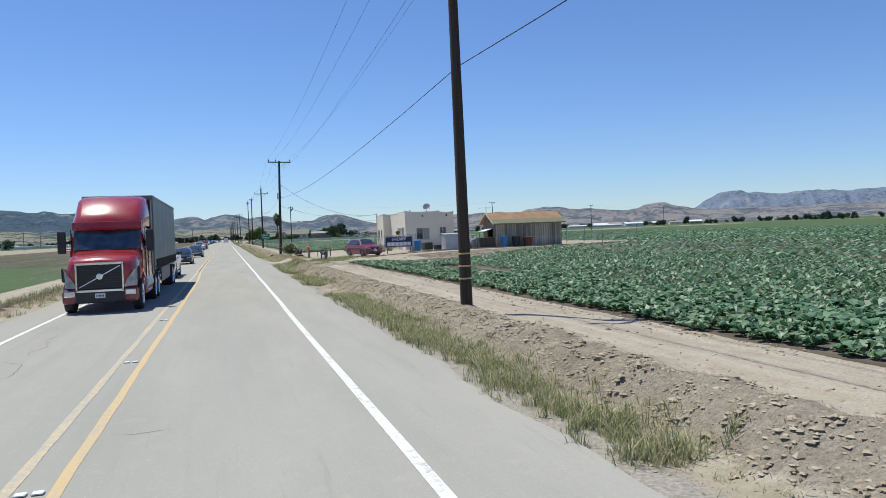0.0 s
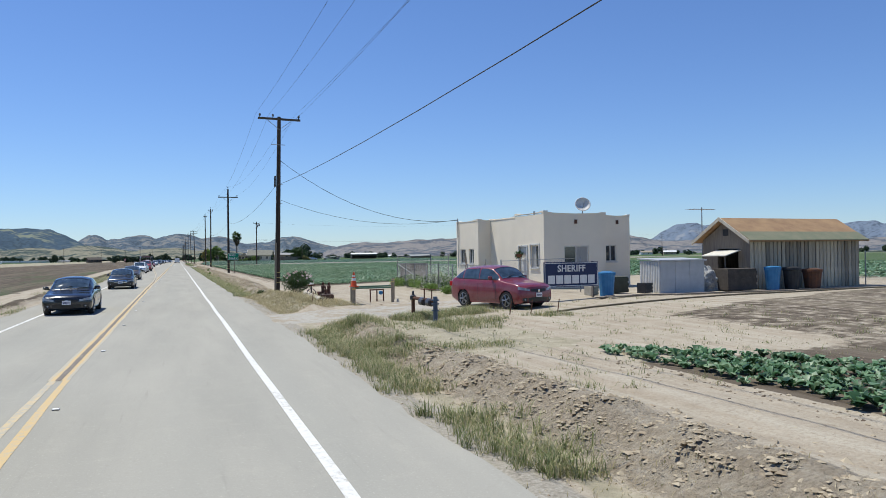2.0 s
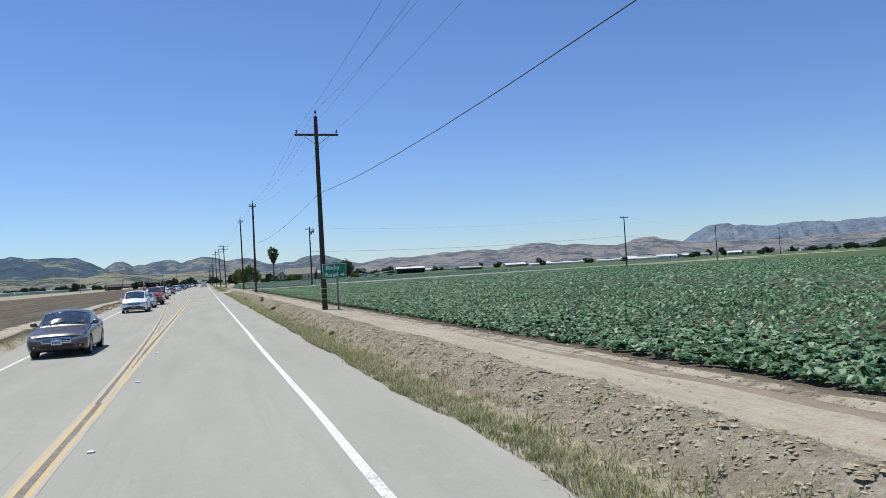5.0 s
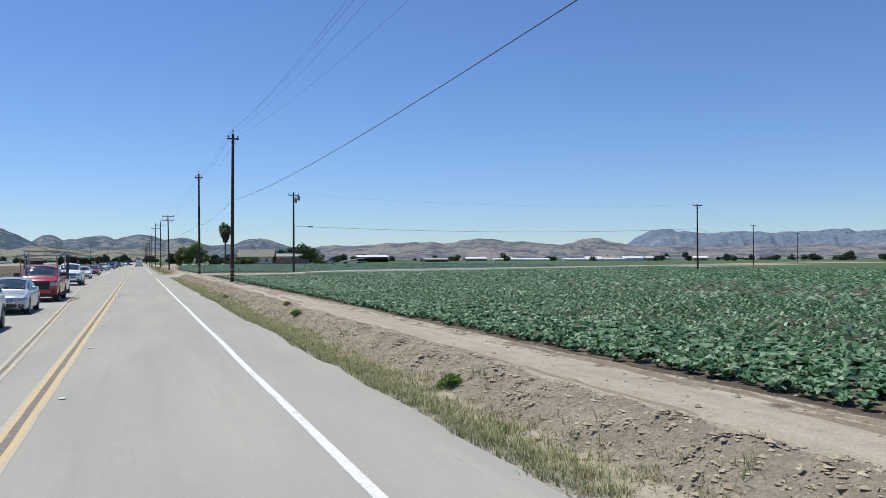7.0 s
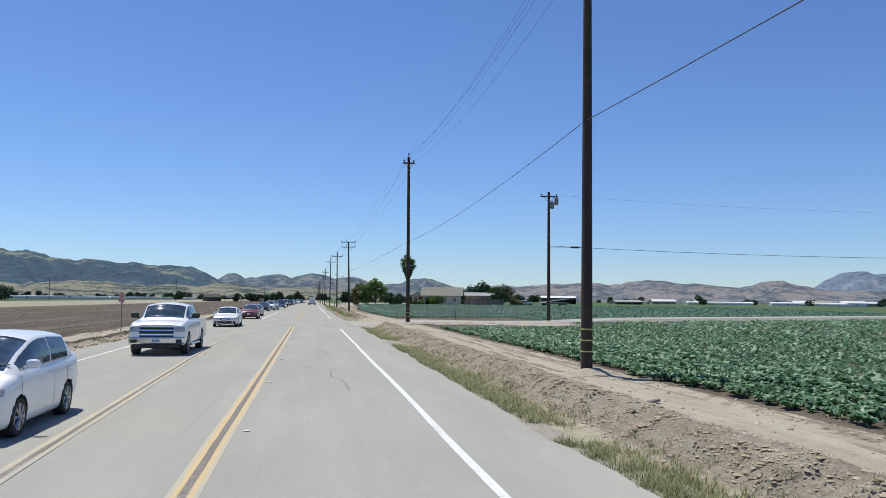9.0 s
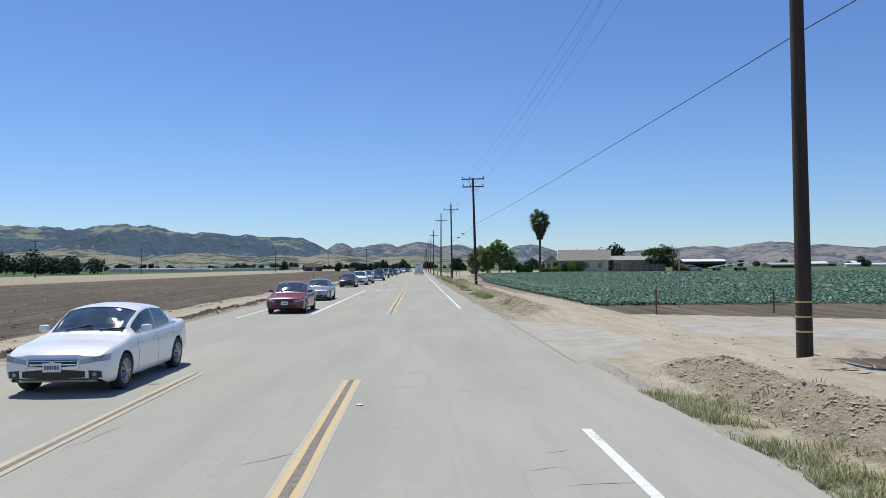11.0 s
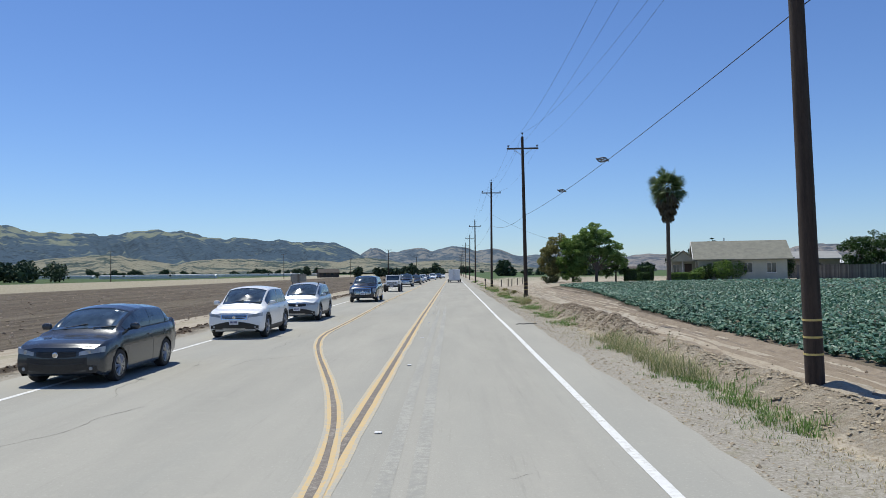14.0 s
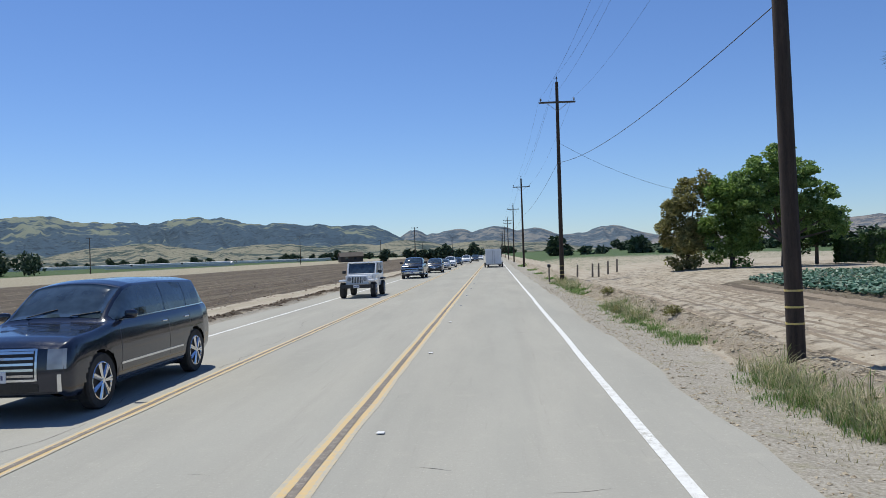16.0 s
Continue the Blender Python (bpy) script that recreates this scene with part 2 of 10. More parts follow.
def gz(x, y):
    """Height of the open ground."""
    x, y = np.asarray(x, dtype=float), np.asarray(y, dtype=float)
    e = right_edge(y)
    d = x - e
    in_yard = smooth(50, 62, y) * (1 - smooth(92, 100, y))
    lvl = 0.24 - 0.10 * smooth(262, 300, y) * (1 - smooth(6, 9, x)) + 0.55 * smooth(300, 385, y) * smooth(3.5, 12, x) + in_yard * (-0.14 + 0.40 * smooth(4, 17, x))
    open_ = gap(y)
    ditch = -0.05 - 0.07 * smooth(0.2, 0.8, d)
    late = smooth(262, 290, y)
    bank = smooth(1.0 + 0.7 * late, 1.9 + 0.8 * late, d)
    crest = 0.10 * np.exp(-((d - 2.1 - 0.45 * late) / 0.35) ** 2) + 0.26 * np.exp(-((d - 2.65) / 0.55) ** 2) * smooth(322, 328, y) * (1 - smooth(338, 343, y))
    rough = (vnoise(x, y, 0.55) - 0.5) * 0.19 + (vnoise(x + 40, y, 0.3) - 0.5) * 0.14
    rough = rough * np.exp(-((d - 1.7 - 0.7 * late) / 0.75) ** 2)
    rut = -(0.04 + 0.04 * late) * (np.exp(-((x - 4.35) / 0.22) ** 2) + np.exp(-((x - 5.75) / 0.25) ** 2)) + 0.03 * (vnoise(x, y, 0.9) - 0.5)
    far = smooth(2.3, 3.0, d)
    z = ditch * (1 - bank) + lvl * bank + (crest + rough) * (1 - open_) + rut * far * (1 - smooth(5, 6.5, d))
    ramp = -0.04 + (lvl + 0.02) * smooth(0.3, 5.5, d)
    right = z * (1 - open_) + ramp * open_
    dl = left_edge(y) - x
    mb = 1.5 - 0.7 * smooth(240, 262, y)
    left = -0.05 - 0.05 * smooth(0.1, 0.6, dl) + 0.20 * np.exp(-((dl - mb) / 0.5) ** 2) * (0.6 + 0.8 * vnoise(x, y, 1.1))
    left = left + (vnoise(x, y, 0.35) - 0.5) * 0.10 * np.exp(-((dl - mb) / 0.6) ** 2) + 0.06 * smooth(4, 6, dl) * (vnoise(x, y, 1.4) - 0.3)
    out = np.where(d > 0, right, np.where(dl > 0, left, -0.06))
    return np.where(np.abs(x) > 400, lvl * 0 + 0.2, out)


def ground_material():
    n = Nodes("open_ground")
    at = n.t.nodes.new("ShaderNodeVertexColor")
    at.layer_name = "zone"
    sep = n.t.nodes.new("ShaderNodeSeparateColor")
    n.link(at.outputs[0], sep.inputs[0])
    big, mid, fine = n.noise(0.35, 5, 0.6), n.noise(2.2, 5, 0.65), n.noise(22, 4, 0.65)
    streak = n.noise(1.0, 4, 0.6, (3.0, 0.18, 1.0))
    dirt = n.mix(n.val(mid, 0.32, 0.68), (0.425, 0.370, 0.285), (0.335, 0.282, 0.210))
    dirt = n.mix(n.val(streak, 0.42, 0.72), dirt, (0.465, 0.420, 0.335))
    dirt = n.mix(n.val(fine, 0.45, 0.75, 0, 0.6), dirt, (0.25, 0.200, 0.140))
    bits = n.noise(7, 6, 0.8)
    dirt = n.mix(n.val(bits, 0.57, 0.66, 0, 0.55), dirt, (0.20, 0.158, 0.108))
    gravel = n.mix(n.val(fine, 0.35, 0.65), (0.41, 0.38, 0.32), (0.25, 0.225, 0.18))
    gravel = n.mix(n.val(bits, 0.55, 0.62, 0, 0.6), gravel, (0.19, 0.165, 0.125))
    gravel = n.mix(n.val(mid, 0.54, 0.66, 0, 0.45), gravel, (0.25, 0.235, 0.145))
    soil = n.mix(n.val(streak, 0.35, 0.65), (0.078, 0.062, 0.045), (0.165, 0.136, 0.102))
    soil = n.mix(n.val(fine, 0.4, 0.8, 0, 0.5), soil, (0.09, 0.065, 0.045))
    furrow = n.noise(0.6, 4, 0.65, (1.0, 0.03, 1.0))
    soil = n.mix(n.val(furrow, 0.50, 0.60, 0, 0.55), soil, (0.21, 0.18, 0.13))
    straw = n.mix(n.val(mid, 0.35, 0.65), (0.40, 0.36, 0.265), (0.29, 0.262, 0.185))
    green = n.mix(n.val(big, 0.35, 0.65), (0.055, 0.10, 0.035), (0.085, 0.125, 0.05))
    green = n.mix(n.val(mid, 0.45, 0.7), green, (0.10, 0.13, 0.07))
    wob = n.math('MULTIPLY', n.math('SUBTRACT', mid, 0.5), 0.9)

    def mask(v):
        return n.val(n.math('ADD', v, wob), 0.42, 0.58)
    col = n.mix(mask(sep.outputs[0]), dirt, gravel)
    col = n.mix(mask(sep.outputs[1]), col, soil)
    col = n.mix(mask(sep.outputs[2]), col, straw)
    col = n.mix(mask(at.outputs[1]), col, green)
    lump = n.t.nodes.new("ShaderNodeVertexColor")
    lump.layer_name = "lump"
    lm = n.val(n.math('ADD', n.t_red(lump), wob), 0.35, 0.65)
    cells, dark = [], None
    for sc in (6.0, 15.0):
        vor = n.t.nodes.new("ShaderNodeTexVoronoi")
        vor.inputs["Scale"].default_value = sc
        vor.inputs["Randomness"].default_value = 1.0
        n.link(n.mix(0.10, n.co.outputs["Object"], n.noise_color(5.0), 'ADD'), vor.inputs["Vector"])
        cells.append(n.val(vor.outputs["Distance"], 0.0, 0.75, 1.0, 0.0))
        # shade in the gaps between clods is multiplied into the colour
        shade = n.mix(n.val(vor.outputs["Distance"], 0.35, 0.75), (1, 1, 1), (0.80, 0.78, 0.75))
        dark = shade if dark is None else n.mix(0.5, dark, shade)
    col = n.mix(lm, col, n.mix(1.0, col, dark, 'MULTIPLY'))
    clod = n.math('MULTIPLY', n.math('ADD', n.math('MULTIPLY', bits, 1.6), n.math('MULTIPLY', cells[1], 0.35)), lm)
    h = n.math('ADD', n.math('ADD', n.math('MULTIPLY', mid, 0.5), n.math('MULTIPLY', fine, 0.35)), clod)
    n.bump(h, 0.9, 0.06)
    return n.done(col, 0.95, 0.0, 0.15)


def noise_color(self, scale):
    n = self.node("ShaderNodeTexNoise", Scale=scale, Detail=3.0)
    self.link(self.co.outputs["Object"], n.inputs["Vector"])
    return n.outputs["Color"]


def t_red(self, layer):
    sep = self.t.nodes.new("ShaderNodeSeparateColor")
    self.link(layer.outputs[0], sep.inputs[0])
    return sep.outputs[0]


Nodes.noise_color, Nodes.t_red = noise_color, t_red
M["ground"] = ground_material()


def build_ground():
    xs = np.concatenate([[-4700, -2600, -1500, -900, -500, -300, -200, -140, -100, -70, -52, -40, -32, -26, -22], np.arange(-20, -7.2, 0.4),
                         [-6.5, -4, -1.5, 0.5], np.arange(1.0, 6.2, 0.15), np.arange(6.3, 7.2, 0.4), np.arange(7.3, 30, 1.2),
                         [32, 36, 42, 50, 62, 80, 110, 150, 210, 300, 420, 600, 900, 1500, 2600, 4700]])
    ys = np.concatenate([[-900, -400, -200, -100, -60, -30], np.arange(-12, 440, 0.42), np.arange(442, 640, 4), [660, 700, 760, 840, 960, 1100, 1300, 1600, 2200, 3000, 4700]])
    X, Y = np.meshgrid(xs, ys)
    Z = gz(X, Y)
    v = np.stack([X, Y, Z], -1).reshape(-1, 3)
    nx, ny = len(xs), len(ys)
    a = (np.arange(ny - 1)[:, None] * nx + np.arange(nx - 1)[None, :]).ravel()
    f = np.stack([a, a + 1, a + 1 + nx, a + nx], -1)
    ob = mesh_ob("ground", v, f, M["ground"], smooth=True)
    tagged(ob, "flat farmland of pale dirt tracks, brown soil and dry verges", "ground", kind="structure")
    x, y = v[:, 0], v[:, 1]
    d, dl = x - right_edge(y), left_edge(y) - x
    yard = smooth(53, 56, y) * (1 - smooth(92, 96, y)) * (x > 3) * (x < 40)
    late = smooth(262, 290, y)
    gravel = np.where(d > 0, 1 - smooth(0.25 + 1.1 * late, 0.9 + 1.1 * late, d), 0) + np.where(dl > 0, 1 - smooth(0.2, 0.6, dl), 0)
    side = (np.abs(y - side_road(x)) < 7) & (x > 1)
    soil = np.where(dl > 4.2, 1.0, 0) * (1 - smooth(43, 46, dl) * (y > 150)) * smooth(40, 80, y)
    soil = np.maximum(soil, np.where(dl > 0, np.exp(-((dl - 1.5 + 0.7 * smooth(240, 262, y)) / 0.5) ** 2) * 0.75, 0))
    soil = np.maximum(soil, 0.95 * (x > 6.2 + 2.2 * smooth(325, 362, y)) * (1 - yard) * (~side) * (y < 378))
    soil = np.maximum(soil, 0.5 * (d > 2.2) * (d < 3.4) * smooth(322, 326, y) * (1 - smooth(339, 342, y)))
    soil = np.maximum(soil, 0.44 * smooth(285, 300, y) * (1 - smooth(398, 408, y)) * (x > 3.6) * (x < 26) * np.where(y > 350, 1.0, smooth(5.0, 5.6, x)))
    soil = np.maximum(soil, 0.42 * smooth(96, 110, y) * (1 - smooth(236, 246, y)) * smooth(5.2, 5.7, x) * (x < 8))
    soil = np.maximum(soil, 0.56 * (x > 11) * (y > 52) * (y < 55 + 0.42 * (x - 8) + 5) * (x < 40))
    straw = np.where(d > 0, (0.62 - 0.27 * late) * np.exp(-((d - 0.9 - 1.0 * late) / 0.4) ** 2), 0) + 0.9 * ((dl > 46) & (dl < 95) & (y > 150))
    straw = straw + 0.55 * np.exp(-((dl - 2.0) / 0.6) ** 2) * (y < 130) * (dl > 0) + 0.55 * (dl > 2.9) * (dl < 3.6) * (y > 250)
    straw = np.maximum(straw, 0.78 * smooth(74, 75, y) * (1 - smooth(87, 90, y)) * (d > 1.2) * (d < 4.3))
    straw = np.maximum(straw, 0.66 * smooth(56, 58, y) * (1 - smooth(66, 67, y)) * (d > 1.8) * (d < 5.5))
    green = np.where((d > 5.2) & (yard < 0.5) & ~side & ((x > 45) | (y > 409 + 0.25 * x) | (y < 0)), np.where(x > 45, 1.0, 0.44 + 0.30 * smooth(440, 520, y)), 0) + 0.9 * (dl > 95) * (y > 100)
    green = np.maximum(green, (0.58 + 0.30 * (1 - smooth(70, 110, y))) * (dl > 4.5) * (y < 190 + 40 * vnoise(x, y, 30)) * (vnoise(x, y * 0.25, 5) * 0.6 + 0.42))
    straw = np.where(green > 0.8, 0, straw)
    soil = np.where(green > 0.8, 0, soil)
    col = np.stack([np.clip(gravel, 0, 1), np.clip(soil, 0, 1), np.clip(straw, 0, 1), np.clip(green, 0, 1)], -1).astype(np.float32)
    lay = ob.data.color_attributes.new("zone", 'FLOAT_COLOR', 'POINT')
    lay.data.foreach_set("color", col.ravel())
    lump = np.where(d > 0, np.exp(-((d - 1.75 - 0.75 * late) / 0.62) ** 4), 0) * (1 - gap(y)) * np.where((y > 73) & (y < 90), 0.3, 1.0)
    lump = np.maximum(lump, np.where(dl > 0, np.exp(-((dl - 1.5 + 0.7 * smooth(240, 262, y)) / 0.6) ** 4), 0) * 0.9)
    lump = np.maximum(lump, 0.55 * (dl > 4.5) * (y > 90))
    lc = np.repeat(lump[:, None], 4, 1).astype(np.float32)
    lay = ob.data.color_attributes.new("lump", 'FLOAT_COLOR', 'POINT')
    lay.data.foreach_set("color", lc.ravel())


build_ground()


def strip(name, ys, x0, x1, z, material, label, category, thick=0.0, kind="structure"):
    """A ribbon along the road between two edges."""
    ys = np.asarray(ys, dtype=float)
    n = len(ys)
    v = np.concatenate([np.stack([x0, ys, np.full(n, z)], -1), np.stack([x1, ys, np.full(n, z)], -1)])
    i = np.arange(n - 1)
    f = np.stack([i, i + n, i + n + 1, i + 1], -1)
    if thick:
        v = np.concatenate([v, v - np.array([0, 0, thick])])
        f = np.concatenate([f, np.stack([i, i + 1, i + 1 + 2 * n, i + 2 * n], -1), np.stack([i + n, i + 3 * n, i + 3 * n + 1, i + n + 1], -1)])
    ob = mesh_ob(name, v, f, material)
    return tagged(ob, label, category, kind=kind)


def road_material():
    n = Nodes("bleached_asphalt")
    big = n.noise(0.5, 4, 0.6, (1.5, 0.25, 1))
    mid, fine = n.noise(3.0, 4, 0.6), n.noise(70, 3, 0.7)
    col = n.mix(n.val(big, 0.30, 0.70), (0.405, 0.390, 0.340), (0.338, 0.329, 0.291))
    col = n.mix(n.val(mid, 0.55, 0.75, 0, 0.45), col, (0.435, 0.412, 0.354))
    spot = n.noise(9, 3, 0.7)
    col = n.mix(n.val(spot, 0.60, 0.72, 0, 0.35), col, (0.32, 0.305, 0.262))
    col = n.mix(n.val(fine, 0.35, 0.7, 0, 0.35), col, (0.26, 0.25, 0.215))
    # worn wheel tracks, faint and patchy
    patch = n.noise(0.7, 3, 0.6, (3.0, 0.12, 1))
    col = n.mix(n.val(patch, 0.55, 0.68, 0, 0.30), col, (0.30, 0.292, 0.258))
    smear = n.noise(4.0, 4, 0.7, (2.5, 0.10, 1))
    col = n.mix(n.val(smear, 0.60, 0.70, 0, 0.35), col, (0.27, 0.262, 0.23))

    xyz = n.t.nodes.new("ShaderNodeSeparateXYZ")
    n.link(n.co.outputs["Object"], xyz.inputs[0])
    # two darker wheel paths in each lane, broken by a long noise
    path = n.math('MULTIPLY', n.math('ADD', n.math('SINE', n.math('MULTIPLY', n.math('ADD', xyz.outputs[0], 0.35), 3.49)), 1.0), 0.5)
    col = n.mix(n.math('MULTIPLY', n.math('MULTIPLY', path, n.val(n.noise(0.25, 3, 0.6, (2.0, 0.10, 1)), 0.42, 0.66)), 0.40), col, (0.335, 0.335, 0.300))
    grit = n.noise(26, 4, 0.75)
    col = n.mix(n.val(grit, 0.56, 0.70, 0, 0.5), col, (0.30, 0.29, 0.255))
    col = n.mix(n.val(grit, 0.30, 0.42, 0.4, 0), col, (0.60, 0.57, 0.49))
    return n.done(col, 1.0, 0.0, 0.0)


M["road"] = road_material()
ys = np.concatenate([[-300, -120, -60], np.arange(-30, 480, 0.4), np.arange(482, 900, 6), [950, 1100, 1400]])
strip("road", ys, left_edge(ys), right_edge(ys), 0.0, M["road"], "sun-bleached grey two-lane asphalt road with a turn lane", "road", 0.12)
# side road with a flared mouth
sx = np.concatenate([np.arange(1.3, 12, 0.6), np.arange(12, 240, 6)])
half = 2.6 + 4.2 * np.exp(-(sx - 1.3) / 2.2)
mid = side_road(sx)
mz = 0.012 + 0.26 * smooth(2.5, 8, sx) + 0.30 * smooth(15, 28, sx)
ns = len(sx)
v = np.concatenate([np.stack([sx, mid - half - 1.0, np.full(ns, -0.12)], -1), np.stack([sx, mid - half, mz], -1), np.stack([sx, mid + half, mz], -1), np.stack([sx, mid + half + 1.0, np.full(ns, -0.12)], -1)])
i = np.arange(ns - 1)
ob = mesh_ob("side_road", v, np.concatenate([np.stack([i, i + 1, i + 1 + ns, i + ns], -1) + k * ns for k in range(3)]), worn("side_road", (0.42, 0.39, 0.33), (0.30, 0.275, 0.23), 1.2, 30, 0.9))
tagged(ob, "narrow pale paved side road running between the fields", "road", kind="structure")

# painted lines
a = np.arange(-30, 900, 1.0)
wob = 0.03 * (vnoise(a, a * 0, 6) - 0.5)
for y0, y1 in ((-30, 243), (272, 900)):
    s = a[(a >= y0) & (a <= y1)]
    w = 0.03 * (vnoise(s, s * 0, 5) - 0.5)
    strip("edge_line", s, w - 0.065, w + 0.065, 0.004, M["white_paint"], "solid white painted edge line on the asphalt", "road line")
lw = left_white(a)
for y0, y1 in ((-30, 246), (266, 900)):
    k = (a >= y0) & (a <= y1)
    strip("edge_line", a[k], lw[k] - 0.06, lw[k] + 0.06, 0.004, M["white_paint"], "solid white painted edge line beside the field", "road line")


def ragged(s, seed, amount=0.02):
    """The uneven edge of a sprayed line."""
    return amount * (vnoise(s, s * 0 + seed, 2.3) - 0.5) + amount * (vnoise(s, s * 0 + seed + 3, 0.8) - 0.5)


def seam_line(s, mid, half, wide, material, z=0.004):
    """A dark tar seam with yellow sprayed along both sides of it, thinning outwards."""
    for sgn in (-1, 1):
        inner, outer = mid + sgn * half, mid + sgn * (half + wide + ragged(s, 20 + sgn))
        far = outer + sgn * wide * 0.75
        strip("yellow_line", s, np.minimum(inner, outer), np.maximum(inner, outer), z, material, "worn yellow line of the double centre line", "road line")
        strip("yellow_overspray", s, np.minimum(outer, far), np.maximum(outer, far), z, M["overspray"], "thin speckled yellow paint beside the line", "road line")
    strip("tar_seam", s, mid - half + ragged(s, 31), mid + half + ragged(s, 37), z + 0.001, M["seam"], "dark worn seam between the yellow lines", "road line")


s = np.arange(-30, 58.3, 0.4)
join = smooth(44, 59, s)
for sgn, mat in ((-1, M["faint_yellow"]), (1, M["yellow_paint"])):
    mid = -3.35 - 0.10 * join + sgn * (0.21 - 0.10 * join)
    strip("yellow_line", s, mid - 0.06 + ragged(s, 3 + sgn, 0.02), mid + 0.06 + ragged(s, 8 + sgn, 0.02), 0.004, mat, "worn yellow line of the double centre line", "road line")
for y0, y1 in ((58, 248), (268, 480)):
    s = np.arange(y0, y1, 0.4)
    seam_line(s, -3.47 - 0.10 * np.exp(-((s - 108) / 30) ** 2) - 0.12 * smooth(300, 340, s), 0.050, 0.075, M["yellow_paint"])
s = np.arange(479.6, 900, 4)
seam_line(s, np.full(len(s), -3.59), 0.050, 0.075, M["yellow_paint"])
for y0, y1, mat in ((118, 249, M["faint_yellow"]), (307.6, 555, M["yellow_paint"])):
    s = np.arange(y0, y1, 0.4)
    seam_line(s, left_yellow(s), 0.042, 0.055, mat, 0.008)
for x_, y0, y1 in ((-2.86, 296, 347), (-2.52, 294, 352)):
    s = np.arange(y0, y1, 0.5)
    w_ = 0.09 * smooth(y0, y0 + 8, s) * (1 - smooth(y1 - 12, y1, s))
    mid = x_ + 0.10 * (vnoise(s, s * 0 + 50, 14) - 0.5)
    strip("tyre_streak", s, mid - w_, mid + w_, 0.0025, M["streak"], "faint dark tyre streak along the lane", "skid mark")
s = np.arange(268, 306, 1.0)
strip("turn_lane_line", s, np.full(len(s), -7.15), np.full(len(s), -7.0), 0.004, M["white_paint"], "solid white line beside the turn lane", "road line")
# turn arrow, painted flat
bm = bmesh.new()
ring = [(0.95 * math.cos(t), 0.95 * math.sin(t)) for t in np.linspace(math.pi, math.pi / 2, 8)]
ring2 = [(0.62 * math.cos(t), 0.62 * math.sin(t)) for t in np.linspace(math.pi / 2, math.pi, 8)]
poly(bm, [(x, y * 2.2, 0) for x, y in ring + ring2])
poly(bm, [(0, 0.45 * 2.2, 0), (0.75, 0.78 * 2.2, 0), (0, 1.12 * 2.2, 0)])
ob = part("turn_arrow", bm, M["white_paint"])
ob.matrix_world = pose(-5.15, 302.6, 0.0045)
tagged(ob, "white painted turn arrow in the turn lane", "road marking", kind="structure")


# fine cracks: a few long wandering ones and many short ones across the lane
def cracks():
    v, f = [], []

    def run(x, y, ang, length, width, wander):
        pts, aim = [], ang
        while length > 0:
            pts.append((x, y, ang))
            st = 0.10 + 0.12 * rng.random()
            ang += rng.normal(0, wander) - 0.30 * (ang - aim)
            x, y, length = x + st * math.cos(ang), y + st * math.sin(ang), length - st
        for k, (px, py, pa) in enumerate(pts):
            w = width * (0.35 + 0.65 * rng.random()) * min(1, k / 3, (len(pts) - 1 - k) / 3)
            i = len(v)
            v.extend([(px - math.sin(pa) * w, py + math.cos(pa) * w, 0.0028), (px + math.sin(pa) * w, py - math.cos(pa) * w, 0.0028)])
            if k:
                f.append((i - 2, i - 1, i + 1, i))
    for x, y, ln in ((-7.3, 318, 30), (-8.2, 296, 24), (-5.4, 2, 34), (-7.6, 352, 26), (-6.5, 226, 18)):
        while ln > 0:
            seg = min(ln, 1.2 + 3.5 * rng.random())
            run(x + rng.normal(0, 0.05), y, math.pi / 2 + rng.normal(0, 0.05), seg, 0.008, 0.22)
            y, ln = y + seg + 0.1 + 0.7 * rng.random(), ln - seg - 0.4
    for k in range(190):
        y = rng.random() * 400
        y = y if rng.random() < 0.4 else 212 + 50 * rng.random()
        run(-3.0 + 2.6 * rng.random() if rng.random() < 0.75 else -9 + 5 * rng.random(), y, rng.normal(0, 0.25), 0.3 + 0.9 * rng.random() ** 2, 0.012, 0.35)
    # the broken patch in the wheel track
    kept = rng.bit_generator.state
    for x, y, turn, ln, w in ((-1.2, 206.2, 1.60, 6.8, 0.024), (-1.5, 218.0, 1.50, 4.2, 0.022), (-1.2, 209.8, 0.05, 1.1, 0.024), (-1.2, 211.6, 0.02, 1.0, 0.030), (-1.1, 213.1, -0.05, 0.9, 0.045), (-1.0, 212.4, 0.3, 0.6, 0.022),
                              (-1.4, 219.6, 0.05, 1.1, 0.03), (-1.0, 207.6, 0.1, 0.8, 0.02), (-0.5, 206.9, 1.3, 0.9, 0.018), (-0.9, 208.5, 0.0, 0.5, 0.016), (-0.7, 210.6, -0.1, 0.7, 0.018)):
        run(x, y, turn, ln, w * 0.8, 0.11)
    rng.bit_generator.state = kept
    ob = mesh_ob("road_cracks", v, f, worn("crack_fill", (0.13, 0.12, 0.10), (0.22, 0.205, 0.175), 4, 30, 0.95))
    tagged(ob, "fine wandering cracks in the bleached asphalt", "crack", kind="stuff")


cracks()

